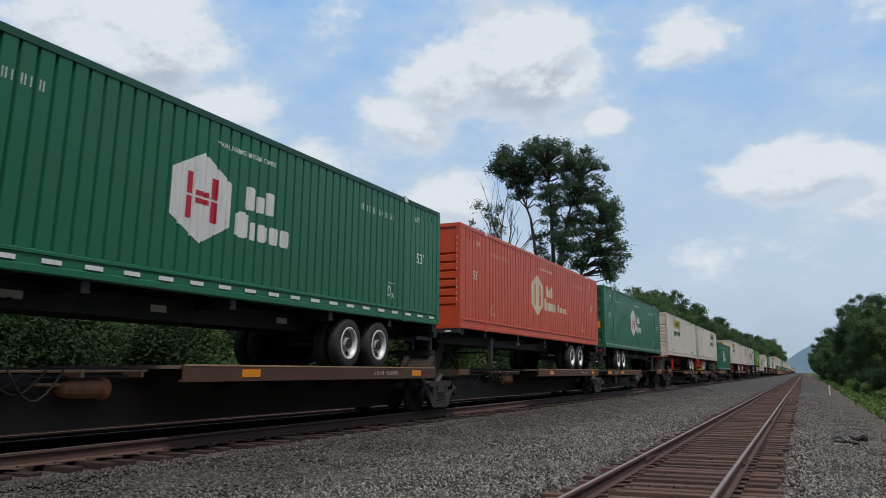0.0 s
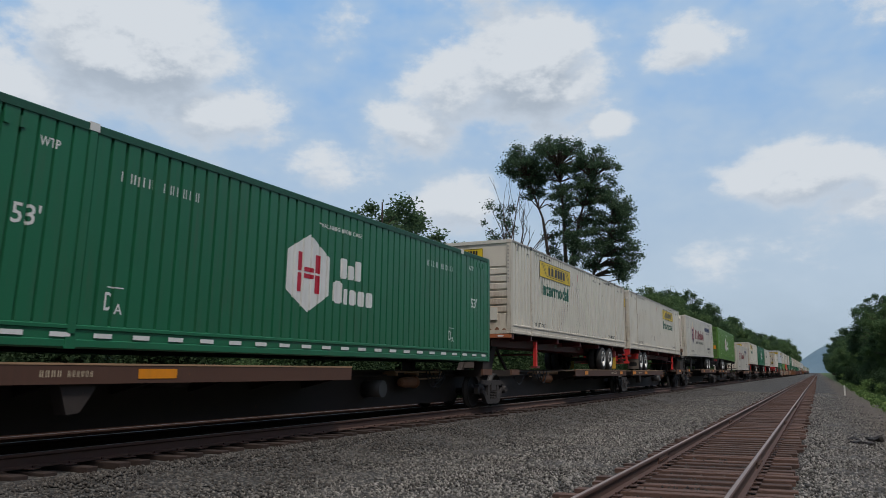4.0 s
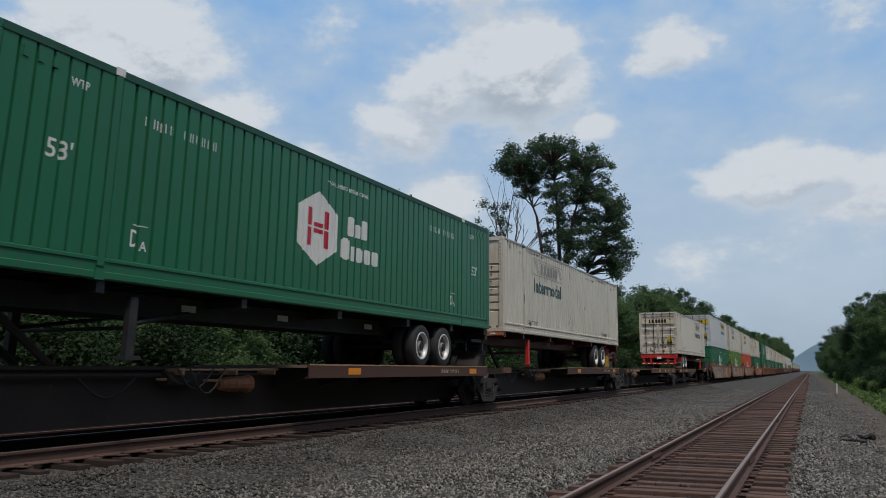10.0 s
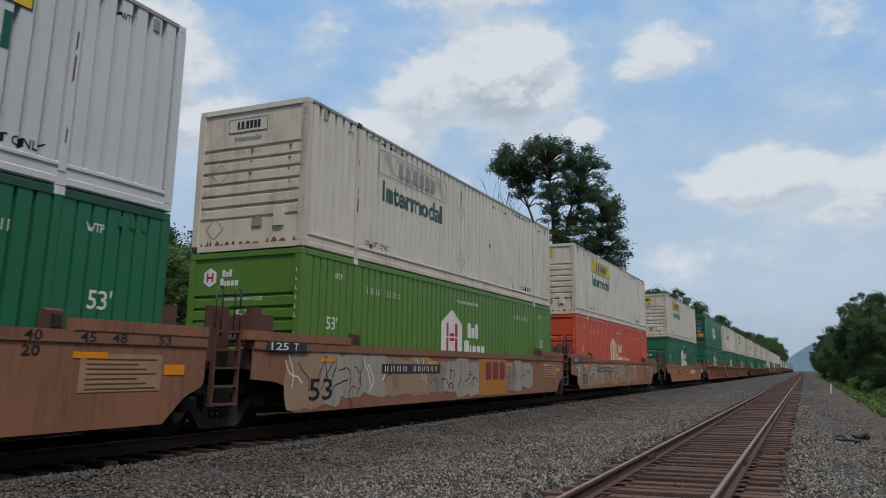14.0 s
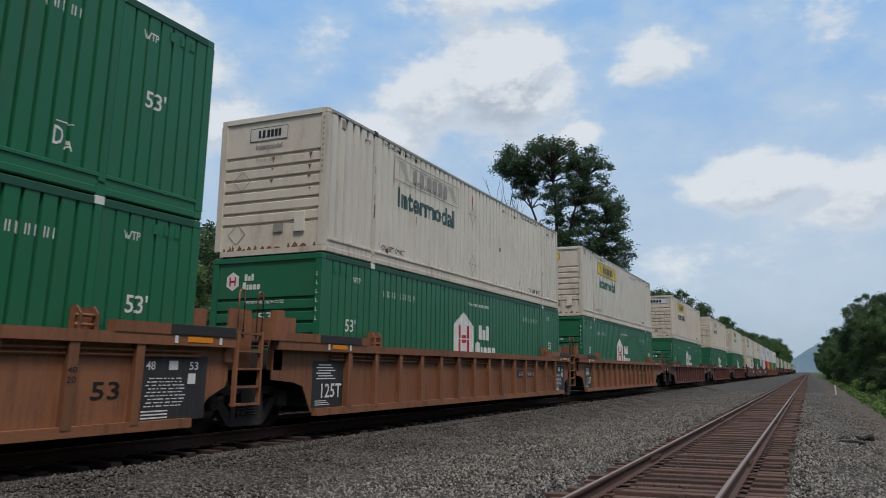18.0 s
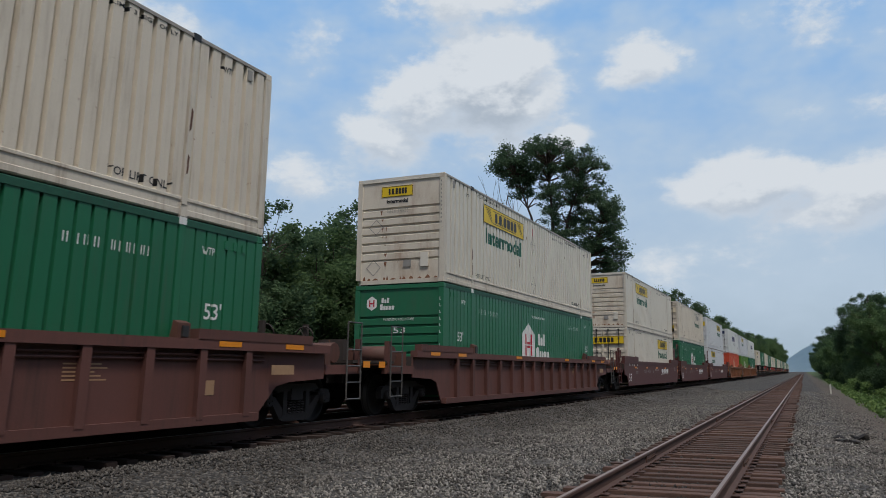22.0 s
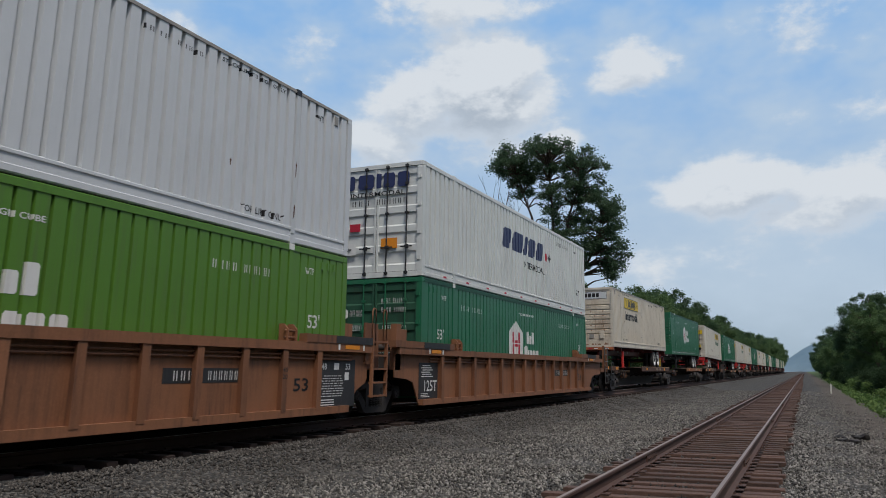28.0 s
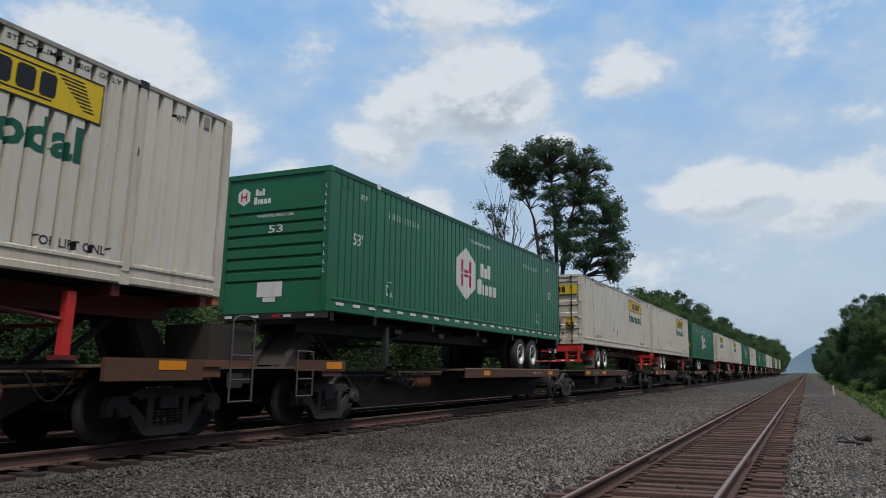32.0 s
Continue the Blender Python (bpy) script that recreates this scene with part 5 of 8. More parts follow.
def chassis(style, door_first, flap_key="flap_yellow"):
    """Container trailer frame; local z = 0 is the ground under its tyres, y as on the container."""
    steel = {"red": "chassis_maroon", "black": "chassis_black"}[style]
    root = thing("container_chassis", {"red": "maroon steel container chassis with red legs and tandem wheels", "black": "black steel container chassis with tandem wheels"}[style], "trailer chassis", "trailer chassis")

    def yy(s):
        return LEN - s if door_first else s
    top = 1.085

    def box(x0, x1, a, b, z0, z1):
        return block(x0, x1, min(yy(a), yy(b)), max(yy(a), yy(b)), z0, z1)
    for s in (-1, 1):
        x0, x1 = sorted((s * 0.42, s * 0.52))
        part("main_beam", box(x0, x1, 0.3, 16.0, top - 0.36, top - 0.03), M[steel], root)
    for a in (0.25, 2.0, 5.0, 8.0, 11.0, 13.5, 15.85):
        part("cross_member", box(-1.24, 1.24, a, a + 0.14, top - 0.16, top - 0.002), M[steel], root)
    for s in (-1, 1):
        x0, x1 = sorted((s * 1.10, s * 1.20))
        leg = part("landing_leg", box(x0, x1, 2.66, 2.80, 0.10, top - 0.16), M["chassis_red" if style == "red" else steel], root, "telescopic landing leg")
        part("foot", box(x0 - 0.06, x1 + 0.06, 2.60, 2.86, 0.06, 0.12), M[steel], leg)
    bm = bmesh.new()
    for s in (-1, 1):
        tube(bm, (s * 1.15, yy(2.74), 0.55), (s * 0.5, yy(4.6), top - 0.25), 0.035, seg=6)
    tube(bm, (-1.15, yy(2.74), 0.5), (1.15, yy(2.74), 0.5), 0.03, seg=6)
    part("leg_brace", bm, M[steel], root)
    for a in (12.05, 13.32) if style == "red" and door_first else (11.80, 13.07):
        axle = part("axle", built(tube, (-1.0, yy(a), 0.5), (1.0, yy(a), 0.5), 0.065), M["chassis_black"], root)
        for s in (-1, 1):
            for dx in (1.13, 0.80):
                bm = bmesh.new()
                lathe(bm, ((-0.12, 0.33), (-0.13, 0.44), (-0.10, 0.495), (-0.03, 0.50), (0.03, 0.50), (0.10, 0.495), (0.13, 0.44), (0.12, 0.33)), (s * dx, yy(a), 0.5), 28, False)
                tyre = part("tyre", bm, M["rubber"], axle)
                if dx > 1:
                    bm = bmesh.new()
                    o = s * 1.0
                    lathe(bm, [(o * d, r) for d, r in ((0.118, 0.335), (0.132, 0.32), (0.125, 0.285), (0.03, 0.272), (-0.01, 0.262), (-0.02, 0.20), (0.01, 0.15), (0.03, 0.12), (0.09, 0.11), (0.10, 0.07), (0.10, 0.01))], (s * dx, yy(a), 0.5), 24, False)
                    for q in range(10):
                        an = q * math.tau / 10
                        tube(bm, (s * (dx + 0.0), yy(a) + 0.17 * math.cos(an), 0.5 + 0.17 * math.sin(an)), (s * (dx + 0.04), yy(a) + 0.17 * math.cos(an), 0.5 + 0.17 * math.sin(an)), 0.016, seg=5)
                    rim = part("rim", bm, M["rim"], axle, "pale steel wheel rim")
                    bm = bmesh.new()
                    for q in range(5):
                        an = q * math.tau / 5 + 0.3
                        c = (yy(a) + 0.235 * math.cos(an), 0.5 + 0.235 * math.sin(an))
                        tube(bm, (s * (dx - 0.015), *c), (s * (dx + 0.004), *c), 0.04, seg=8)
                    hole_me = mesh_of(bm, "hole", M["rubber"])
                    rim.data.materials.append(M["rubber"])
                    rim.data.materials.append(M["rim_disc"])
                    whole = bmesh.new()
                    whole.from_mesh(rim.data)
                    first = len(whole.faces)
                    whole.from_mesh(hole_me)
                    whole.faces.ensure_lookup_table()
                    for f in whole.faces[first:]:
                        f.material_index = 1
                    for f in whole.faces[:first]:
                        if math.hypot(f.calc_center_median().y - yy(a), f.calc_center_median().z - 0.5) < 0.268:
                            f.material_index = 2
                    whole.to_mesh(rim.data)
                    whole.free()
                    bpy.data.meshes.remove(hole_me)
                    part("hub", built(tube, (s * (dx + 0.10), yy(a), 0.5), (s * (dx + 0.128), yy(a), 0.5), 0.095, seg=12), M["rubber"], axle)
    for s in (-1, 1):
        bm = bmesh.new()
        pts = [(yy(a), z) for a, z in ((11.2, top - 0.36), (14.1, top - 0.36), (13.7, 0.62), (12.9, 0.60), (12.7, 0.72), (12.5, 0.60), (11.7, 0.62))]
        prism(bm, pts, "x", s * 0.47 - 0.05, s * 0.47 + 0.05)
        part("suspension", bm, M[steel], root)
    rear = "chassis_red" if style == "red" and door_first else steel
    bolster = part("rear_bolster", box(-1.24, 1.24, 15.98, 16.12, top - 0.30, top - 0.006), M[rear], root, "rear bolster with lights")
    for x in (-1.05, -0.9, 0.9, 1.05) if door_first else ():
        part("tail_light", built(tube, (x, yy(16.12), top - 0.16), (x, yy(16.135), top - 0.16), 0.055, seg=10), M["red"], bolster)
    guard = part("bumper", box(-1.2, 1.2, 16.02, 16.10, 0.36, 0.47), M[rear], root)
    for x in (-1.03, -0.56, 0.58, 1.08):
        part("bumper_strut", box(x - 0.05, x + 0.05, 16.0, 16.1, 0.47, top - 0.3), M[rear], guard)
        part("outrigger", box(x - 0.05, x + 0.05, 15.2, 15.95, top - 0.38, top - 0.30), M[steel], guard)
    for z in (0.60, 0.74):
        part("step", box(0.63, 1.03, 16.02, 16.09, z, z + 0.035), M[rear], guard)
    part("plate_holder", box(-0.15, 0.15, 16.12, 16.13, 0.72, 0.88), M["white"], guard)
    for i in range(6):
        bm = box(-0.27 + i * 0.38 - 0.9, -0.1 + i * 0.38 - 0.9, 16.10, 16.105, 0.39, 0.44)
        part("reflective_strip", bm, M["white"], guard)
    if style == "red":
        for s in (-1, 1):       # mud flaps behind the wheels
            x0, x1 = sorted((s * 0.70, s * 1.26))
            flap = part("mud_flap", box(x0, x1, 14.08, 14.10, 0.10, 0.62), M[flap_key], root, "dirty printed mud flap")
            part("flap_hanger", box(x0, x1, 14.06, 14.12, 0.62, top - 0.2), M[rear], flap)
            if door_first:
                bm = bmesh.new()
                xm = (x0 + x1) / 2
                poly_flat(bm, [(xm - 0.17, 0.24), (xm + 0.17, 0.24), (xm + 0.21, 0.34), (xm + 0.17, 0.44), (xm - 0.17, 0.44), (xm - 0.21, 0.34)])
                decal("lettering", on_end(bm, yy(14.10) - 0.003), "black", flap)
    fb = part("front_bolster", box(-1.27, 1.27, 0.0, 0.14, top - 0.12, top - 0.004), M["bolster_rust" if style == "red" else steel], root, "worn front bolster")
    for x in (-1.0, -0.35, 0.15, 0.42, 0.95):
        part("marker_light", box(x - 0.09, x + 0.09, -0.008, 0.0, top - 0.09, top - 0.04), M["red" if abs(x) < 0.3 else "white"], fb)
    for a in (4.4, 7.0, 10.3):
        part("marking", box(0.522, 0.526, a, a + 0.34, top - 0.24, top - 0.13), M["faded" if style == "red" else "white"], root)
    part("gooseneck", box(-0.46, 0.46, 0.14, 2.4, top - 0.2, top - 0.05), M[steel], root)
    return root


# ---------------------------------------------------------------- bogies
WHEEL_R = 0.47


def bogie():
    root = thing("bogie", "dark cast-steel freight bogie with coil springs and steel wheels", "bogie", "bogies under the train")
    for s in (-1, 1):
        x0, x1 = sorted((s * 0.93, s * 1.06))
        bm = bmesh.new()
        prism(bm, [(-0.80, 0.60), (-0.62, 0.75), (0.62, 0.75), (0.80, 0.60), (0.62, 0.59), (0.44, 0.615), (-0.44, 0.615), (-0.62, 0.59)], "x", x0, x1)
        for e in (-1, 1):
            arm = [(e * 0.58, 0.62), (e * 0.80, 0.66), (e * 1.08, 0.64), (e * 1.16, 0.54), (e * 1.14, 0.38), (e * 1.06, 0.38), (e * 1.03, 0.50), (e * 0.76, 0.50), (e * 0.74, 0.58)]
            prism(bm, arm if e > 0 else arm[::-1], "x", x0, x1)
            leg = [(e * 0.84, 0.53), (e * 0.66, 0.53), (e * 0.34, 0.24), (e * 0.34, 0.12), (e * 0.50, 0.13)]
            prism(bm, leg if e > 0 else leg[::-1], "x", x0 + 0.004, x1 - 0.004)
            solid(bm, x0 - 0.006, x1 + 0.006, min(e * 0.30, e * 0.42), max(e * 0.30, e * 0.42), 0.20, 0.63)
        prism(bm, [(-0.50, 0.13), (-0.40, 0.09), (0.40, 0.09), (0.50, 0.13), (0.42, 0.23), (-0.42, 0.23)], "x", x0 - 0.002, x1 + 0.002)
        side = part("side_frame", bm, M["bogie"], root, "cast side frame")
        bm = bmesh.new()
        for y in (-0.20, -0.067, 0.067, 0.20):
            for q in range(5):
                lathe_z(bm, (s * 1.02, y), 0.06, 0.225 + q * 0.045, 0.25 + q * 0.045)
            tube(bm, (s * 1.0, y, 0.18), (s * 1.0, y, 0.44), 0.032, seg=6)
        part("spring_nest", bm, M["bogie"], side, "coil springs")
        for y in (-0.89, 0.89):
            bm = bmesh.new()
            tube(bm, (s * 1.0, y, WHEEL_R), (s * 1.13, y, WHEEL_R), 0.115, 0.10, seg=12)
            for q in range(3):
                a = q * math.tau / 3
                tube(bm, (s * 1.13, y + 0.05 * math.cos(a), WHEEL_R + 0.05 * math.sin(a)), (s * 1.15, y + 0.05 * math.cos(a), WHEEL_R + 0.05 * math.sin(a)), 0.018, seg=6)
            part("bearing_cap", bm, M["bogie"], side)
    bm = bmesh.new()
    solid(bm, -1.08, 1.08, -0.19, 0.19, 0.46, 0.66)
    solid(bm, -0.27, 0.27, -0.3, 0.3, 0.60, 0.83)
    part("bolster", bm, M["bogie"], root)
    for y in (-0.34, 0.34):
        part("brake_beam", block(-0.8, 0.8, y - 0.05, y + 0.05, 0.33, 0.42), M["bogie"], root)
    sets = []
    for y in (-0.89, 0.89):
        bm = bmesh.new()
        tube(bm, (-0.9, 0, 0), (0.9, 0, 0), 0.08, seg=12)
        ws = part("wheelset", bm, M["wheel"], root, "axle with two steel wheels", (0, y, WHEEL_R))
        for s in (-1, 1):
            bm = bmesh.new()
            pts = ((-0.03, WHEEL_R + 0.026), (-0.005, WHEEL_R + 0.026), (0.005, WHEEL_R), (0.10, WHEEL_R - 0.003), (0.105, WHEEL_R - 0.06), (0.06, WHEEL_R - 0.075), (0.035, 0.2), (0.07, 0.14), (0.09, 0.13), (0.09, 0.01))
            lathe(bm, [(s * (0.70 + d) - s * 0.0, r) for d, r in pts], (0, 0, 0), 32)
            for q in range(3):
                a = q * math.tau / 3
                tube(bm, (s * 0.735, 0.27 * math.cos(a), 0.27 * math.sin(a)), (s * 0.75, 0.27 * math.cos(a), 0.27 * math.sin(a)), 0.03, seg=8)
            wheel = part("wheel", bm, M["wheel"], ws)
            me = wheel.data
            me.materials.append(M["tread"])
            for p in me.polygons:
                r = math.hypot(p.center.y, p.center.z)
                if r > WHEEL_R - 0.02 and abs(p.normal.x) < 0.5:
                    p.material_index = 1
        sets.append(ws)
    return root


def lathe_y(bm, xz, r, y, seg=16):
    """A hand wheel: thin ring with three spokes."""
    pts = [(xz[0] + r * math.cos(k * math.tau / seg), y, xz[1] + r * math.sin(k * math.tau / seg)) for k in range(seg + 1)]
    pipe(bm, pts, 0.016)
    for k in range(3):
        an = k * math.tau / 3
        tube(bm, (xz[0], y, xz[1]), (xz[0] + r * math.cos(an), y, xz[1] + r * math.sin(an)), 0.012, seg=5)


def lathe_z(bm, xy, r, z0, z1, seg=10):
    tube(bm, (xy[0], xy[1], z0), (xy[0], xy[1], z1), r, seg=seg)


# ---------------------------------------------------------------- spine cars


def lathe_along(bm, x, z, pts, seg=12):
    """A turned body whose axis lies along the train; pts: place along it and radius."""
    rings = [[bm.verts.new((x + r * math.cos(k * math.tau / seg), y, z + r * math.sin(k * math.tau / seg))) for k in range(seg)] for y, r in pts]
    for p, q in zip(rings, rings[1:]):
        for k in range(seg):
            bm.faces.new((p[k], q[k], q[(k + 1) % seg], p[(k + 1) % seg]))
    bm.faces.new(rings[0])
    bm.faces.new(rings[-1][::-1])


def spine_unit(wheels_right, start, end, high=False, direct=False, bare=False):
    """One platform of a spine car. y = 0 is the near end of its load. start, end: this platform ends the car there."""
    root = thing("spine_car", "grimy brown spine car platform with worn orange wheel deck", "freight car", "spine cars of the train")
    st, og = M["spine"], M["deck_rust" if high and wheels_right and not start else "deck_orange"]
    bm = bmesh.new()
    a, b = -0.9, (17.0 if end else 17.1)
    prism(bm, [(a, 0.78), (a, 1.03), (b, 1.03), (b, 0.78), *(((14.1, 0.72), (12.9, 0.19)) if end else ((17.0, 0.70), (15.8, 0.19))), *(((3.3, 0.19), (2.1, 0.72)) if start else ((0.35, 0.19), (-0.85, 0.70)))], "x", -0.30, 0.30)
    part("centre_spine", bm, st, root, "deep box beam along the middle")
    for x in (-0.36, 0.30):
        part("spine_flange", block(x, x + 0.06, a, b, 0.98, 1.035), st, root)
    p0, p1 = (6.9, 15.8) if wheels_right else (0.05, 8.6)
    if high:
        p0, p1 = (6.9, 16.9) if wheels_right else (-0.8, 8.9)
    up = 0.125 if high else 0.0
    deck = part("wheel_deck", block(-1.29, 1.29, p0, p1, 1.02 + up, 1.075 + up), M["deck_plate"], root, "dusty steel wheel deck")
    for s in (-1, 1):
        sill = part("deck_sill", built(prism, [(s * 1.36, 0.83 + up), (s * 1.36, 1.085 + up), (s * 1.29, 1.085 + up), (s * 1.29, 1.03 + up), (s * 1.325, 1.03 + up), (s * 1.325, 0.86 + up), (s * 1.27, 0.86 + up), (s * 1.27, 0.83 + up)], "y", p0, p1), og, root, "worn orange side sill")
        if s > 0:
            # pale strip for the sill's upper edge: wear plus its lit look as colour
            part("worn_edge", block(1.361, 1.366, p0, p1, 1.062 + up, 1.088 + up), M["rung_tan"], sill, "bare worn upper edge")
            for y in ((p0 + 2.7), (p0 + 4.8), (p0 + 7.85)) if bare else ((p0 + 1.6), (p0 + 7.85)) if wheels_right else ((p0 + 0.45), (p0 + 3.4)):
                part("reflector", block(1.361, 1.366, y - (0.24 if wheels_right else 0.36), y + (0.24 if wheels_right else 0.36), 0.89 + up, 1.02 + up), M["reflector"], sill, "orange reflective strip")
            bm = bmesh.new()
            if high and start:
                word_flat(bm, "2-28", p0 + 4.74, p0 + 5.34, 0.90 + up, 1.01 + up)
                word_flat(bm, "1-57", p0 + 5.90, p0 + 6.52, 0.90 + up, 1.01 + up)
            elif high:
                word_flat(bm, "SPINE CAR", p0 + 5.3, p0 + 6.7, 0.905 + up, 1.005 + up)
            else:
                code_bars(bm, p0 + 1.5, p0 + 2.3, 0.915, 0.995) if not wheels_right else code_bars(bm, p0 + 5.8, p0 + 6.9, 0.915, 0.995)
            for v in bm.verts:
                v.co.x = 1.364
            tagged(part("stencil", bm, M["cream"], sill), kind="stuff")
    for y in np.arange(p0 + 0.4, p1, 1.6):
        part("deck_bracket", built(prism, [(0.3, 1.01 + up), (1.26, 1.01 + up), (1.26, 0.88 + up), (0.3, 0.66)], "y", y, y + 0.1), st, root)
    if not direct:
        # hitch that carries the trailer's nose
        def hy(d):
            return d if wheels_right else LEN - d
        bm = bmesh.new()
        for x in (-0.46, 0.30):
            prism(bm, [(hy(-0.1), 1.03), (hy(0.5), 1.03), (hy(1.02), 1.98), (hy(0.74), 1.98)], "x", x, x + 0.16)
        prism(bm, [(hy(0.1), 1.12), (hy(0.32), 1.12), (hy(0.92), 1.96), (hy(0.84), 1.96)], "x", -0.30, 0.30)
        solid(bm, -0.5, 0.5, min(hy(0.55), hy(1.25)), max(hy(0.55), hy(1.25)), 1.96, 2.04)
        hitch = part("trailer_hitch", bm, st, root, "steel hitch stand")
        bm = bmesh.new()
        for s in (-1, 1):
            tube(bm, (s * 0.32, hy(2.2), 1.05), (s * 0.32, hy(1.0), 1.92), 0.055, seg=6)
        part("hitch_strut", bm, st, hitch)
    # load pedestals
    for y in (0.25, 15.9):
        for s in (-1, 1):
            x0, x1 = sorted((s * 0.36, s * 1.28))
            part("pedestal_arm", block(x0, x1, y - 0.14, y + 0.14, 0.86, 1.04), st, root)
            if direct:
                part("load_pedestal", block(s * 1.12 - 0.14, s * 1.12 + 0.14, y - 0.14, y + 0.14, 1.04, 1.285), st, root)
            if not (p0 - 0.2 < y < p1 + 0.2):
                part("arm_cap", block(s * 1.31 - 0.03, s * 1.31 + 0.03, y - 0.34, y + 0.34, 0.90, 1.06), M["sill_worn"], root)
    # air line and fittings along the side
    bm = bmesh.new()
    tube(bm, (0.40, a + 0.3, 0.90), (0.40, p0 + 0.2 if wheels_right else b - 0.3, 0.90), 0.03, seg=6)
    tube(bm, (0.46, 4.2, 0.84), (0.46, 5.0, 0.84), 0.11, seg=10)
    part("brake_gear", bm, st, root)
    bm = bmesh.new()
    base = 2.6 if wheels_right else 14.0
    pipe(bm, [(0.44, base + q * 0.13, 0.86 - 0.28 * math.sin(q * math.pi / 8)) for q in range(9)], 0.018)
    part("air_hose", bm, M["chassis_black"], root)
    if not wheels_right:
        part("air_tank", built(tube, (0.30, 10.95, 0.61), (0.78, 10.95, 0.61), 0.19, seg=14), M["steel"], root, "grey air reservoir on the spine")
        part("deck_gusset", built(prism, [(1.9, 0.84 + up), (2.5, 0.84 + up), (2.25, 0.48), (2.05, 0.46)], "x", 1.10, 1.30), st, root)
    side = 1 if wheels_right else -1
    g0 = 5.9 if wheels_right else 12.7
    part("brake_cylinder", built(lathe_along, 0.50, 0.74, ((g0 - 0.44, 0.05), (g0 - 0.40, 0.10), (g0 - 0.20, 0.13), (g0 + 0.26, 0.13), (g0 + 0.30, 0.16), (g0 + 0.35, 0.16), (g0 + 0.42, 0.06))), M["deck_rust"], root, "rusty brake cylinder on the spine")
    bm = bmesh.new()
    tube(bm, (0.66, g0 - side * 1.6, 0.98), (0.66, g0 + side * 1.0, 0.99), 0.022, seg=6)
    tube(bm, (0.52, g0 - side * 0.3, 0.80), (0.52, g0 - side * 1.9, 0.84), 0.024, seg=6)
    for q in (-1.5, -0.2, 0.9):
        solid(bm, 0.30, 0.68, g0 + side * q - 0.025, g0 + side * q + 0.025, 0.90, 1.01)
    part("brake_rod", bm, M["rung_tan"], root, "thin brake rods on brackets")
    bm = bmesh.new()
    for q in range(3):
        pipe(bm, [(0.66 + 0.03 * q, g0 + side * (-1.9 + 0.25 * q + 0.12 * k), 1.0 - (0.24 + 0.08 * q) * math.sin(k * math.pi / 7)) for k in range(8)], 0.016)
    part("air_hose", bm, M["chassis_black"], root, "hanging black hoses")
    for y, on in ((a, start), (b, end)):
        if not on:
            continue
        q = 1 if y < 5 else -1
        y0, y1, z0, z1 = (-0.95, 0.69, 1.0, 1.20) if q > 0 else (13.93, 15.81, 0.86, 1.17)
        part("end_platform", block(-1.3, 1.3, y0, y1, 1.04, 1.08), M["deck_plate"], root)
        for s in (-1, 1):
            pl = part("end_sill", block(s * 1.33 - 0.035, s * 1.33 + 0.035, y0, y1, z0, z1), M["sill_worn"], root, "worn orange end sill")
            if s > 0:
                part("reflector", block(1.366, 1.371, y0 + 0.95, y0 + 1.5, z1 - 0.16, z1 - 0.03), M["reflector"], pl)
        bm = bmesh.new()
        if q > 0:       # low corner step
            for w in (-0.95, -0.45):
                tube(bm, (1.36, w, 0.55), (1.36, w, 1.36), 0.016, seg=6)
            for z in (0.56, 0.86, 1.35):
                tube(bm, (1.36, -0.95, z), (1.36, -0.45, z), 0.016, seg=6)
        else:           # tall ladder with a rounded hoop at the car's end
            part("side_sill", block(1.30, 1.37, 15.815, 17.1, 1.06, 1.165), M["sill_worn"], root, "narrow worn sill")
            part("end_plate", block(0.4, 1.28, 16.0, 17.05, 1.10, 1.72), st, root, "dark upright end plate")
            for w in (16.42, 16.98):
                tube(bm, (1.385, w, 0.50), (1.385, w, 1.76), 0.018, seg=6)
            for z in (0.52, 0.86, 1.24):
                tube(bm, (1.385, 16.42, z), (1.385, 16.98, z), 0.016, seg=6)
            pipe(bm, [(1.385, 16.70 - 0.28 * math.cos(k * math.pi / 8), 1.76 + 0.12 * math.sin(k * math.pi / 8)) for k in range(9)], 0.018)
        part("ladder", bm, M["steel"], root, "grab-iron ladder")
        part("coupler", block(-0.14, 0.14, min(y, y - q * 0.9), max(y, y - q * 0.9), 0.70, 0.96), M["bogie"], root)
    return root


# ---------------------------------------------------------------- well cars


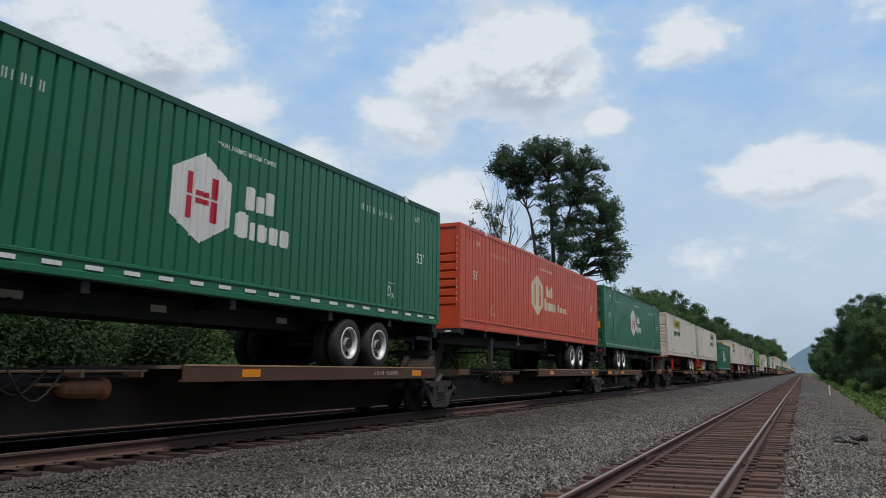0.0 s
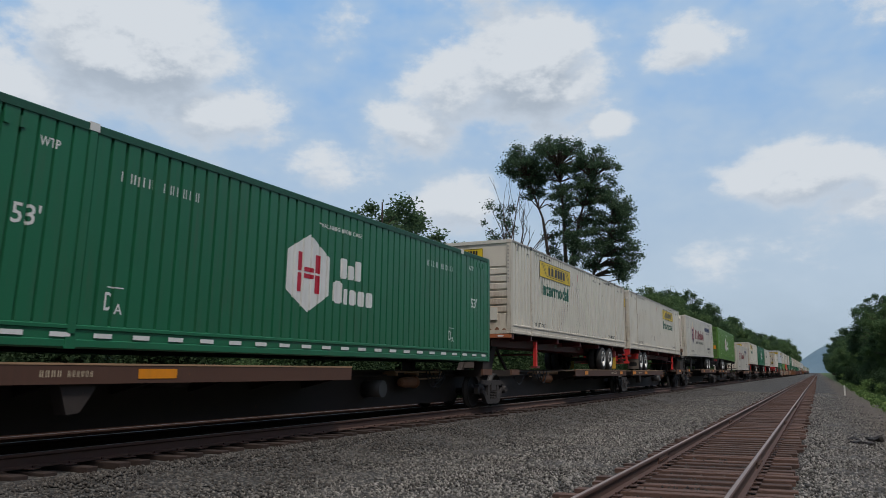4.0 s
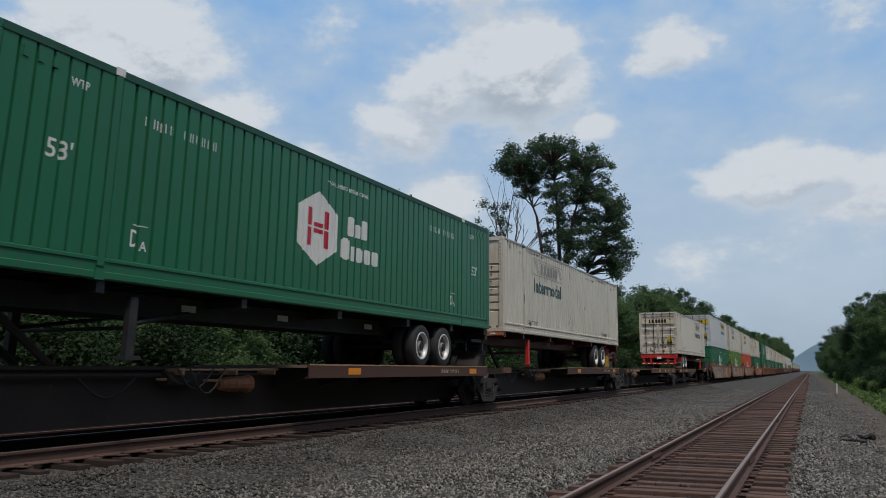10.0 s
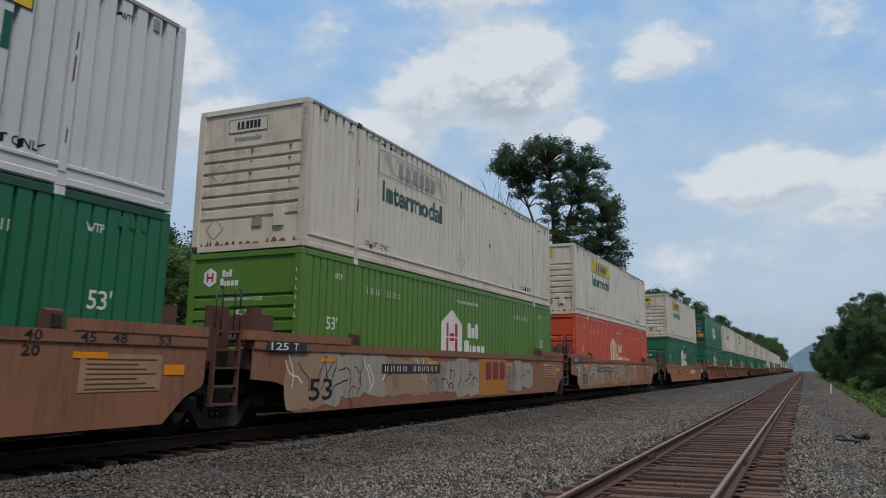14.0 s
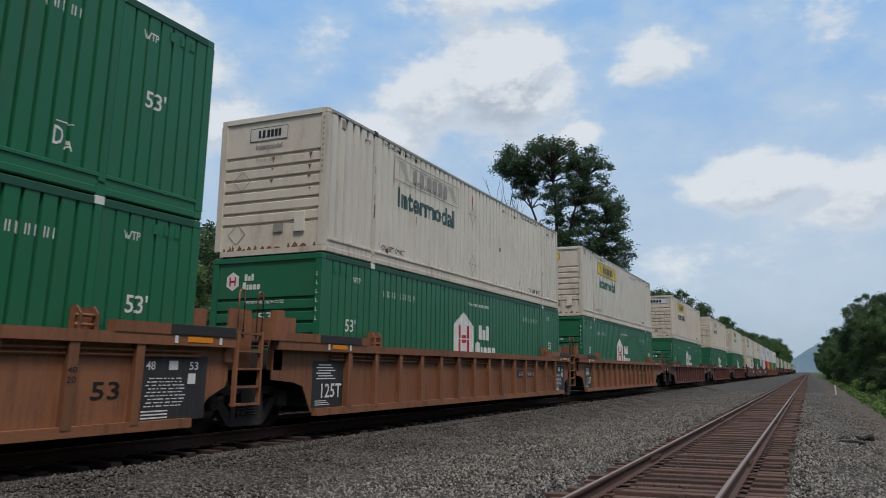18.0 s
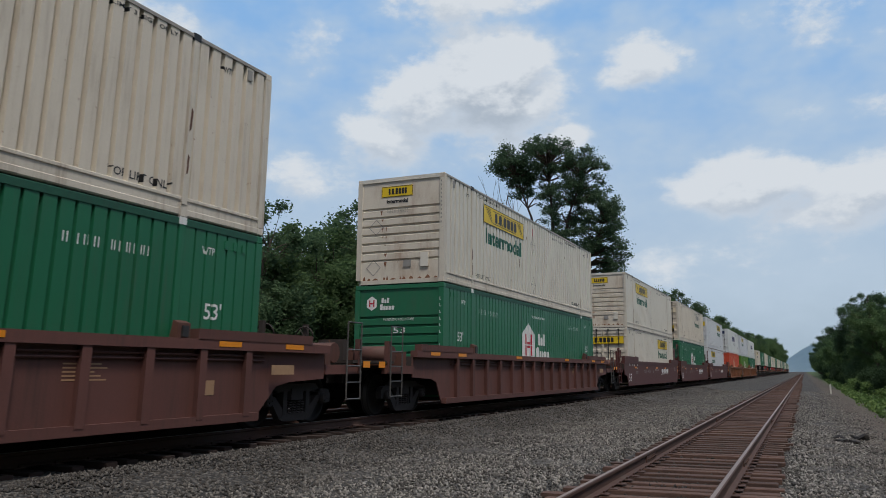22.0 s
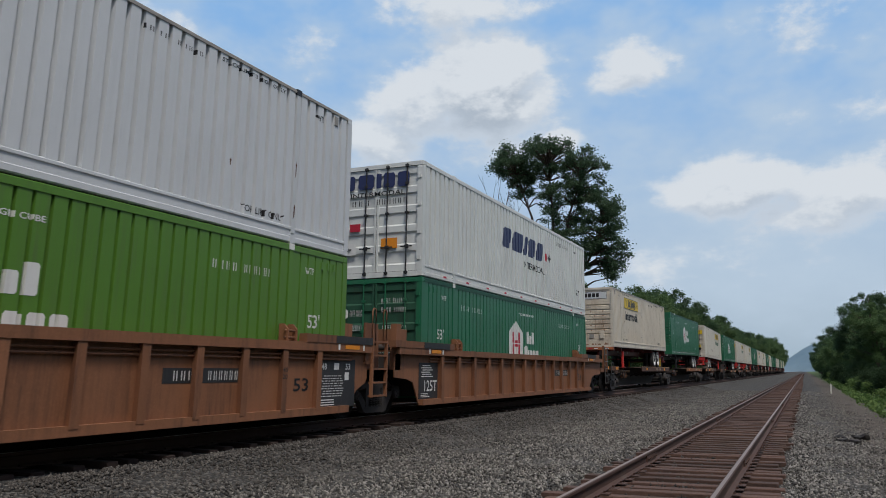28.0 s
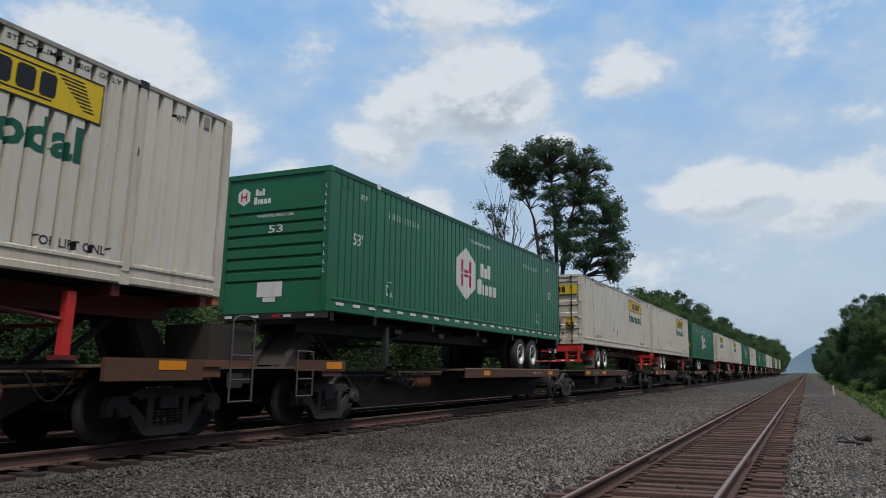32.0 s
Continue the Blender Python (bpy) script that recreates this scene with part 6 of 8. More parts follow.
def well_unit(style, start, end):
    """One well of a stack car; y = 0 is the near end of its containers."""
    paint_key = {"ribbed": "ttx", "dark": "ttx_rib", "smooth": "bnsf", "ochre": "ttx_yellow", "graffiti": "ttx_pale"}[style]
    words = {"ribbed": "orange-brown ribbed", "dark": "dark rusty brown ribbed", "smooth": "oxide-red smooth-sided", "ochre": "yellow-ochre smooth-sided", "graffiti": "brown smooth-sided spray-painted"}[style]
    root = thing("well_car", f"{words} well car carrying two stacked containers", "freight car", "well cars of the train")
    m = M[paint_key]
    ribbed = style in ("ribbed", "dark")
    a, b = (-1.96 if start else -1.55), (18.12 if end else 16.65 if style == "smooth" else 16.9)
    ends = (-3.3 if start else a), (19.5 if end else b)
    top, bot = {"ribbed": 1.395, "dark": 1.35, "graffiti": 1.37, "smooth": 1.405, "ochre": 1.24}[style], 0.25
    for s in (-1, 1):
        xo, xi = s * 1.50, s * 1.36
        # web plate with its cut-away ends
        out = 0.67 if style == "smooth" else 0.0
        pts = [(a, 0.84), (a, top), (b, top), (b, 0.84), *(((17.0 + out / 2, 0.79), (16.62 + out, 0.72), (16.1 + out, bot)) if end else ((b - 0.06, 0.74), (16.50, 0.60), (16.1, bot))), (-0.33 - out, bot), (-0.62 - out, 0.72), (-0.9 - out, 0.79)]
        if s < 0:
            pts = pts[::-1]
        xw = (xo - s * 0.10) if ribbed else xo
        part("side_web", built(prism, pts, "x", min(xw, xw - s * 0.03), max(xw, xw - s * 0.03)), m, root)
        part("top_chord", block(min(xo + s * 0.02, xi - s * 0.02), max(xo + s * 0.02, xi - s * 0.02), a, b, top - 0.05, top + 0.10), m, root, "box-section top sill")
        xc = xo if ribbed else xo - s * 0.036
        part("bottom_chord", block(min(xc, xi), max(xc, xi), -0.25, 16.05, bot - 0.06 if ribbed else bot + 0.01, bot + 0.07), m, root)
        for y0, y1 in ((-1.95 if start else -1.5, 1.7), (13.55, 16.55)) if style == "smooth" else ((-1.77, 1.5), (14.45, 17.5 if end else b)):    # raised sill near the ends
            part("sill_cap", block(min(xo + s * 0.03, xi), max(xo + s * 0.03, xi), y0, y1, top + 0.10, top + (0.32 if style == "smooth" else 0.16 if style == "ochre" else 0.25)), m, root, "raised sill near the car's end")
        if ribbed:
            for i in range((14 if style == "ribbed" else 15) if s > 0 else 0):
                y = (0.84 if style == "ribbed" else 0.52) + i * 1.085
                part("side_rib", built(prism, [(xo - s * 0.1, y - 0.05), (xo + s * 0.008, y - 0.075), (xo + s * 0.008, y + 0.075), (xo - s * 0.1, y + 0.05)], "z", bot + 0.03, top - 0.05), m, root)
            pipes = bmesh.new()
            for dz in (0.13, 0.20):
                tube(pipes, (xo - s * 0.07, 0.2, top - dz), (xo - s * 0.07, 16.2, top - dz), 0.018, seg=6)
            part("brake_pipe", pipes, m, root)
        if s < 0:
            continue
        if style == "ribbed":
            for y0, y1 in ((-0.3, 1.2), (15.45, 16.88)):
                part("sill_tape", block(1.531, 1.536, y0, y1, top + 0.105, top + 0.245), M["panel_black"], root, "black tape on the sill")
            for y in (0.02, 0.80, 15.58, 16.53):
                part("white_stripe", block(1.521, 1.527, y - 0.03, y + 0.03, top - 0.02, top + 0.09), M["white"], root)
        x = 1.503
        if style == "dark":
            bm = bmesh.new()
            for q in range(5):
                bar_flat(bm, 12.2, 12.9 - 0.1 * (q % 3), 0.86 + q * 0.05, 0.88 + q * 0.05)
            for v in bm.verts:
                v.co.x = 1.404
            decal("stencil", bm, "rung_tan", root)
            part("reflector_plate", block(1.40, 1.404, 14.78, 15.02, 0.62, 0.84), M["rung_tan"], root)
            part("end_strip", block(1.52, 1.526, 16.3, 16.95, 0.92, 1.08), M["rung_tan"], root, "faded orange strip at the car end")
        elif ribbed:
            if not start:
                part("data_panel", block(1.395, 1.408, -0.32, 0.74, 0.33, 1.17), M["panel_black"], root, "black stencilled data panel")
                bm = bmesh.new()
                word_flat(bm, "125T", -0.02, 0.68, 0.50, 0.76)
                for q in range(3):
                    bar_flat(bm, -0.22, 0.28 - 0.06 * q, 0.37 + q * 0.035, 0.385 + q * 0.035)
                for q in range(6):
                    bar_flat(bm, -0.2 + (q % 2) * 0.06, 0.45 - 0.08 * (q % 3), 0.84 + q * 0.05, 0.86 + q * 0.05)
                for v in bm.verts:
                    v.co.x = 1.411
                decal("lettering", bm, "white", root)
            if not end:
                part("data_panel", block(1.395, 1.408, 15.03, 16.40, 0.30, 1.20), M["panel_black"], root, "large black data panel with white stencilled lines")
                bm = bmesh.new()
                rows = random.Random(4)
                for q in range(9):
                    y = 15.18 + 0.03 * (q % 3)
                    while y < 15.86:
                        w = rows.uniform(0.03, 0.12)
                        bar_flat(bm, y, y + w, 0.50 + q * 0.047, 0.516 + q * 0.047)
                        y += w + rows.uniform(0.015, 0.05)
                word_flat(bm, "48", 15.16, 15.34, 1.0, 1.12)
                word_flat(bm, "53", 16.02, 16.20, 1.0, 1.12)
                bar_flat(bm, 15.60, 15.78, 1.0, 1.13)
                bar_flat(bm, 16.00, 16.16, 0.80, 0.95)
                for q in range(3):
                    bar_flat(bm, 15.14, 15.64, 0.34 + q * 0.045, 0.36 + q * 0.045)
                for v in bm.verts:
                    v.co.x = 1.411
                decal("stencil", bm, "white", root)
            bm = bmesh.new()
            word_flat(bm, "53", 14.27, 14.74, 0.62, 0.85)
            for v in bm.verts:
                v.co.x = 1.405
            decal("lettering", bm, "black", root)
            bm = bmesh.new()
            word_flat(bm, "40", 13.86 - 0.07, 13.86 + 0.07, 0.96, 1.04)
            word_flat(bm, "20", 13.86 - 0.07, 13.86 + 0.07, 0.84, 0.92)
            for v in bm.verts:
                v.co.x = 1.511
            decal("lettering", bm, "black", root)
            part("number_plate_panel", block(1.40, 1.404, 11.05, 12.9, 0.80, 1.02), M["panel_black"], root)
            bm = bmesh.new()
            code_bars(bm, 11.25, 12.75, 0.84, 0.98)
            for v in bm.verts:
                v.co.x = 1.408
            decal("owner_mark", bm, "white", root)
        elif style == "smooth":
            if not end:
                for z in (0.89, 1.22):
                    part("reflector", block(x, x + 0.006, 16.27, 16.48, z, z + 0.20), M["reflector"], root, "square yellow-orange reflector")
            if not start:
                part("reflector", block(x, x + 0.006, -0.62, -0.40, 1.24, 1.46), M["reflector"], root, "square yellow-orange reflector")
            bm = bmesh.new()
            word_flat(bm, "53", -0.86, -0.18, 0.46, 0.86)
            for v in bm.verts:
                v.co.y += (v.co.z - 0.6) * 0.25
                v.co.x = x + 0.001
            decal("lettering", bm, "white", root)
            bm = bmesh.new()
            glyphs_flat(bm, 9.4, 12.2, 0.88, 1.12, ((1, 1), (1, 1), (1, 1), (1, 1)))
            poly_flat(bm, ((9.05, 0.74), (9.7, 0.83), (12.0, 0.83), (11.9, 0.79), (9.9, 0.79)))
            for v in bm.verts:
                v.co.y += (v.co.z - 0.88) * 0.5
                v.co.x = x + 0.001
            decal("company_name", bm, "white", root, "white railway name as slanted blocks")
            bm = bmesh.new()
            code_bars(bm, 3.43, 5.72, 0.86, 1.04)
            word_flat(bm, "A", 6.42, 6.60, 0.86, 1.04)
            for q in range(4):
                bar_flat(bm, 0.95 + q * 0.02, 1.65, 0.84 + q * 0.04, 0.855 + q * 0.04)
                bar_flat(bm, 14.7, 15.6 - q * 0.1, 1.0 + q * 0.07, 1.02 + q * 0.07)
            for v in bm.verts:
                v.co.x = x + 0.001
            decal("owner_mark", bm, "faded", root)
            bm = bmesh.new()
            word_flat(bm, "WELL LD LMT 117,800", 7.2, 8.5, 1.02, 1.08)
            word_flat(bm, "REEFER CLEARANCE", -0.2, 1.1, 1.58, 1.66)
            for q, n in ((-0.72, "53"), (0.08, "48"), (0.56, "45"), (1.36, "40"), (1.36, "20")):
                word_flat(bm, n, q, q + 0.20, *((1.24, 1.35) if n != "20" else (1.11, 1.20)))
            for v in bm.verts:
                v.co.x = x + 0.001
            decal("lettering", bm, "white", root)
        elif style == "ochre":
            bm = bmesh.new()
            glyphs_flat(bm, 9.6, 12.4, 0.75, 1.05, ((1, 1),) * 3)
            for v in bm.verts:
                v.co.x = x + 0.001
            decal("company_name", bm, "cream", root)
            part("number_plate_panel", block(x, x + 0.004, 3.0, 4.9, 0.72, 1.0), M["panel_black"], root)
            bm = bmesh.new()
            code_bars(bm, 3.1, 4.8, 0.78, 0.94)
            for v in bm.verts:
                v.co.x = x + 0.006
            decal("owner_mark", bm, "white", root)
            bm = bmesh.new()
            word_flat(bm, "53", 13.55, 14.15, 0.62, 0.98)
            for wy, n in ((13.7, "45"), (14.45, "48"), (15.55, "53")):
                word_flat(bm, n, wy, wy + 0.22, 1.08, 1.19)
            for v in bm.verts:
                v.co.x = x + 0.002
            decal("lettering", bm, "black", root, "black stencilled numbers")
            bm = bmesh.new()
            for q in range(4):
                bar_flat(bm, 15.0, 15.7 - 0.1 * (q % 2), 0.94 + q * 0.05, 0.965 + q * 0.05)
            for v in bm.verts:
                v.co.x = x + 0.002
            decal("stencil", bm, "ttx_dark", root)
            plate = part("data_plate", block(x, x + 0.004, 14.75, 15.45, 0.58, 0.9), M["cream"], root, "pale framed data plate")
            part("plate_face", block(x + 0.004, x + 0.007, 14.78, 15.42, 0.61, 0.87), M["ttx_dark"], plate)
            part("reflector", block(x, x + 0.006, 16.75, 17.36, 0.85, 1.09), M["reflector"], root, "large yellow-orange reflector")
            part("white_square", block(x, x + 0.006, 17.42, 17.74, 0.88, 1.08), M["white"], root)
        else:
            rng = random.Random(int(7 + a * 10 + b))
            sprays = ("spray_white", "spray_pink", "spray_teal", "spray_tan", "spray_orange", "spray_pink", "spray_tan") if start else ("spray_white", "spray_grey", "spray_white", "spray_tan") if not end else ("spray_tan", "spray_grey", "spray_orange")
            y = -0.6
            while y < 12.6:
                w = rng.uniform(0.5, 1.3)
                key = rng.choice(sprays)
                bm = bmesh.new()
                n = 14
                cy, cz, rz = y + w / 2, 0.83 + rng.uniform(-0.06, 0.06), rng.uniform(0.40, 0.54)
                poly_flat(bm, [(min(16.2, cy + w * 0.62 * math.copysign(abs(math.cos(k * math.tau / n)) ** 0.6, math.cos(k * math.tau / n)) * rng.uniform(0.85, 1.1)),
                                max(bot + 0.03, min(top - 0.03, cz + rz * math.copysign(abs(math.sin(k * math.tau / n)) ** 0.6, math.sin(k * math.tau / n)) * rng.uniform(0.85, 1.1)))) for k in range(n)])
                for v in bm.verts:
                    v.co.x = x + 0.0012 * (1 + rng.random())
                decal("sprayed_patch", bm, key, root)
                bm = bmesh.new()
                for q in range(rng.randint(2, 4)):
                    yy, zz, prev = cy + rng.uniform(-0.35, 0.35) * w, rng.uniform(0.5, 0.8), None
                    ang = rng.uniform(0.5, 2.4)
                    for st in range(9):
                        p = (yy, zz)
                        if prev:
                            dx, dz = p[0] - prev[0], p[1] - prev[1]
                            l = math.hypot(dx, dz) or 1
                            nx, nz = -dz / l * 0.013, dx / l * 0.013
                            if all(bot + 0.03 < z < top - 0.03 for z in (p[1], prev[1])):
                                poly_flat(bm, ((prev[0] - nx, prev[1] - nz), (p[0] - nx, p[1] - nz), (p[0] + nx, p[1] + nz), (prev[0] + nx, prev[1] + nz)))
                        prev = p
                        ang += rng.uniform(-0.5, 0.8)
                        yy += 0.09 * math.cos(ang)
                        zz += 0.09 * math.sin(ang)
                for v in bm.verts:
                    v.co.x = x + 0.005
                tagged(decal("sprayed_outline", bm, rng.choice(("black", "white", "maroon_decal")), root), kind="stuff")
                y += w * 0.86
            bm = bmesh.new()
            for n, y in (("40", 13.75), ("45", 14.55), ("48", 15.06), ("53", 15.88)):
                word_flat(bm, n, y, y + 0.25, top - 0.04, top + 0.085)
            for v in bm.verts:
                v.co.x = 1.523
            decal("lettering", bm, "black", root, "black stencilled numbers")
            bm = bmesh.new()
            word_flat(bm, "20", 13.75, 14.0, 1.15, 1.28)
            for v in bm.verts:
                v.co.x = x + 0.003
            decal("lettering", bm, "black", root, "black stencilled numbers")
            bm = bmesh.new()
            for q in range(7):
                bar_flat(bm, 14.7, 15.9 - 0.17 * (q % 3), 0.74 + q * 0.062, 0.757 + q * 0.062)
            for v in bm.verts:
                v.co.x = x + 0.006
            part("data_plate", block(x, x + 0.003, 14.6, 16.0, 0.71, 1.19), M["rung_tan"], root, "tan patch with stencilled lines")
            decal("stencil", bm, "ttx_dark", root, "dark stencilled lines")
            part("reflector", block(x, x + 0.006, 16.05, 16.45, 0.92, 1.06), M["reflector"], root, "yellow-orange reflector")
            if not start:
                part("data_panel", block(1.531, 1.535, -1.24, -0.05, 1.30, 1.47), M["panel_black"], root, "black panel with white stencilled capacity")
                bm = bmesh.new()
                word_flat(bm, "125", -1.12, -0.62, 1.32, 1.45)
                word_flat(bm, "T", -0.46, -0.32, 1.32, 1.45)
                for v in bm.verts:
                    v.co.x = 1.538
                decal("lettering", bm, "white", root)
                bm = bmesh.new()
                word_flat(bm, "53", 0.12, 0.90, 0.44, 0.84)
                for v in bm.verts:
                    v.co.x = x + 0.007
                decal("lettering", bm, "black", root)
            if not start and not end:
                panel = part("owner_panel", block(x, x + 0.007, 8.45, 10.7, bot + 0.05, 1.31), M["owner_orange"], root, "orange-yellow owner panel")
                bm = bmesh.new()
                glyphs_flat(bm, 8.9, 10.6, 0.72, 1.22, ((1, 1), (1, 1), (1, 1)))
                for v in bm.verts:
                    v.co.x = x + 0.010
                decal("company_name", bm, "maroon_decal", panel, "dark red plain blocks")
            if start:
                part("reflector", block(x, x + 0.006, -1.90, -1.30, 1.22, 1.45), M["yellow"], root, "yellow square reflector")
                part("white_square", block(x, x + 0.006, -1.68, -1.36, 1.02, 1.16), M["white"], root)
            part("number_plate_panel", block(x + 0.001, x + 0.008, 2.85, 5.85, 0.92, 1.12), M["panel_black"], root)
            bm = bmesh.new()
            code_bars(bm, 2.95, 5.75, 0.96, 1.08)
            for v in bm.verts:
                v.co.x = x + 0.011
            decal("owner_mark", bm, "white", root)
        for y in (1.0, 4.4, 7.7, 11.0) if style in ("ochre", "smooth") else (0.41, 16.08) if style == "ribbed" else (0.75, 5.4, 11.0, 14.75) if style == "graffiti" else (-0.95, 0.75, 5.4, 11.0, 15.2, 16.95):
            z = top + 0.0 if ribbed else (1.0 if style == "ochre" else 1.13)
            part("reflector", block(1.521 if ribbed else x, 1.526 if ribbed else x + 0.005, y - 0.27, y + 0.27, z + 0.0, z + 0.08), M["reflector"], root, "orange reflective strip")
    fl = bmesh.new()
    for i in range(9):
        solid(fl, -1.36, 1.36, 0.2 + i * 1.95, 0.45 + i * 1.95, 0.24, 0.38)
    solid(fl, -0.3, 0.3, 0.1, 16.1, 0.25, 0.36)
    part("well_floor", fl, M["spine"], root)
    for y, q, on in ((ends[0], 1, start), (ends[1], -1, end)):
        far = -0.12 if q > 0 else 16.27
        bm = bmesh.new()
        solid(bm, -1.33, 1.33, min(y + q * 0.1, far), max(y + q * 0.1, far), 1.02, 1.10)
        solid(bm, -0.35, 0.35, min(y, far), max(y, far), 0.72, 1.04)
        solid(bm, -1.36, 1.36, min(far, far - q * 0.1), max(far, far - q * 0.1), 0.4, top)
        part("end_platform", bm, M["spine"], root)
        for s in (-1, 1):
            gy = 1.83 if q > 0 else 14.2
            if style == "ribbed":
                gy = 1.98 if q > 0 else 14.05
                bm = bmesh.new()
                for dy in (-0.15, 0.12):
                    prism(bm, [(s * 1.30, top + 0.05), (s * 1.49, top + 0.05), (s * 1.49, top + 0.30), (s * 1.40, top + 0.40), (s * 1.30, top + 0.40)], "y", gy + dy, gy + dy + 0.03)
                solid(bm, min(s * 1.30, s * 1.33), max(s * 1.30, s * 1.33), gy - 0.12, gy + 0.12, top + 0.05, top + 0.38)
                guide = part("guide_post", bm, m, root, "open bracket that guides the boxes")
                for dz in (0.16, 0.28):
                    part("lock_pin", built(tube, (s * 1.44, gy - 0.19, top + dz), (s * 1.44, gy + 0.19, top + dz), 0.022, seg=8), m, guide)
                continue
            guide = part("guide_post", built(prism, [(s * 1.30, top + 0.05), (s * 1.46, top + 0.05), (s * 1.46, top + 0.32), (s * 1.36, top + 0.36)], "y", gy - 0.13, gy + 0.13), M["ttx_dark"] if style != "ochre" else m, root)
            if s > 0:
                part("lock_pin", block(1.46, 1.50, gy - 0.06, gy + 0.06, top + 0.12, top + 0.28), M["chassis_black"], guide)
        post_mat = M["bnsf"] if style == "smooth" else (M["ttx_dark"] if style in ("graffiti", "ochre") else m)
        rung_mat = M["bnsf"] if style == "smooth" else M["rung_tan" if style == "dark" else "steel"]
        if on:
            # car end: platform, stepped posts, side ladder, brake stand
            single = style == "dark" and start and end
            if single:
                rung_mat = M["steel"]
            for w, z1 in ((0.10, 1.62),) if single else ((0.10, 1.94), (0.58, 2.10)):
                part("end_post", block(1.34, 1.44, y + q * w - 0.05, y + q * w + 0.05, 0.95, z1), post_mat, root, "upright end post")
            bm = bmesh.new()
            xx = 1.47
            for w in (0.12, 0.66):
                tube(bm, (xx, y + q * w, 0.42), (xx, y + q * w, 1.95 if single else 2.02), 0.018, seg=6)
            for z in (0.44, 0.76, 1.08, 1.40, 1.94) if single else (0.44, 0.76, 1.08, 1.40, 1.70, 2.01):
                tube(bm, (xx, y + q * 0.12, z), (xx, y + q * 0.66, z), 0.016, seg=6)
            part("ladder", bm, rung_mat, root, "grab-iron ladder")
            for sx in (-1, 1):
                part("end_sill", block(sx * 1.36 - 0.05, sx * 1.36 + 0.05, min(y, y + q * 1.34), max(y, y + q * 1.34), 0.92, 1.10), post_mat, root, "side sill of the end platform")
            part("end_frame", block(-1.30, 1.30, min(y + q * 1.0, y + q * 1.2), max(y + q * 1.0, y + q * 1.2), 1.10, 1.42), M["ttx_dark"] if style != "smooth" else M["bnsf"], root, "cross beam behind the end platform")
            part("cross_platform", block(-1.42, 1.42, min(y - q * 0.42, y + q * 0.35), max(y - q * 0.42, y + q * 0.35), 1.14, 1.20), M["spine"], root, "grated cross platform")
            part("end_reflector", block(1.425, 1.43, y - q * 0.2 - 0.14, y - q * 0.2 + 0.14, 1.05, 1.18), M["reflector"], root)
            stand = part("handbrake_stand", block(-0.9, -0.8, y + q * 0.3 - 0.05, y + q * 0.3 + 0.05, 1.1, 2.05), M["spine"], root)
            part("handbrake_wheel", built(lathe_y, (-0.84, 1.75), 0.24, y + q * 0.22), M["spine"], stand)
            part("handbrake_box", block(-0.55, 0.1, y + q * 0.5 - 0.1, y + q * 0.5 + 0.1, 1.1, 1.7), M["spine"], root)
            part("tank", built(tube, (0.3, y + q * 0.7, 1.34), (1.2, y + q * 0.7, 1.34), 0.2, seg=12), M["ttx_dark"], root, "brake air tank")
            part("coupler", block(-0.14, 0.14, min(y, y - q * 0.75), max(y, y - q * 0.75), 0.72, 0.98), M["bogie"], root)
        else:
            part("articulation", block(-0.45, 0.45, min(y, y - q * 0.8), max(y, y - q * 0.8), 0.70, 1.0), M["bogie"], root)
            # one ladder with tall bent grab irons in each gap, an upright plate on the other side
            if q < 0:
                foot = 17.62
                w0, w1 = (0.0, 0.62) if style == "ribbed" else (-0.04, 0.72) if style == "smooth" else (-0.08, 0.5)
                tall = 2.80 if style == "smooth" else 2.22
                part("ladder_plate", built(prism, [(foot + q * w0, 1.0), (foot + q * w1, 1.0), (foot + q * w1, tall - 0.24), (foot + q * (w0 + 0.06), tall - 0.24)] if style != "smooth" else [(16.5, 1.0), (17.1, 1.0), (17.1, 2.54), (16.5, 2.50)], "x", 1.24, 1.28), post_mat, root, "upright plate behind the ladder")
                paint_of = m if style == "ribbed" else post_mat
                bm = bmesh.new()
                prism(bm, [(foot + q * w1 - 0.022, 0.44), (foot + q * w1 + 0.022, 0.44), (foot + q * w1 + 0.022, 1.62), (foot + q * w1 - 0.022, 1.62)], "x", 1.42, 1.49)
                ladder = part("ladder", bm, paint_of, root, "end ladder with flat treads")
                part("stile", block(1.42, 1.49, foot + q * w0 - 0.022, foot + q * w0 + 0.022, 0.44, 1.62), paint_of, ladder)
                for z in (0.45, 0.72, 1.0, 1.28, 1.56):
                    part("tread", block(1.38, 1.488, min(foot + q * w0, foot + q * w1), max(foot + q * w0, foot + q * w1), z, z + 0.035), paint_of, ladder)
                for w in (w0, w1 - 0.14):
                    part("grab_iron", built(pipe, [(1.45, foot + q * w, 1.5), (1.45, foot + q * w, tall), (1.45, foot + q * (w + 0.03), tall + 0.05), (1.45, foot + q * (w + 0.11), tall + 0.05), (1.45, foot + q * (w + 0.14), tall), (1.45, foot + q * (w + 0.14), 1.5)], 0.018), rung_mat if style != "ribbed" else m, root, "bent grab iron")
                part("step_box", block(1.18, 1.44, min(foot + q * w1, foot + q * (w1 + 0.24)), max(foot + q * w1, foot + q * (w1 + 0.24)), 1.12, 1.50), post_mat, root, "boxed step bracket")
            else:
                part("upright_plate", built(prism, [(y + q * 0.02, 1.0), (y + q * 0.28, 1.0), (y + q * 0.28, 2.02), (y + q * 0.06, 2.02)], "x", 1.26, 1.40), post_mat, root, "tall upright plate at the well's end")
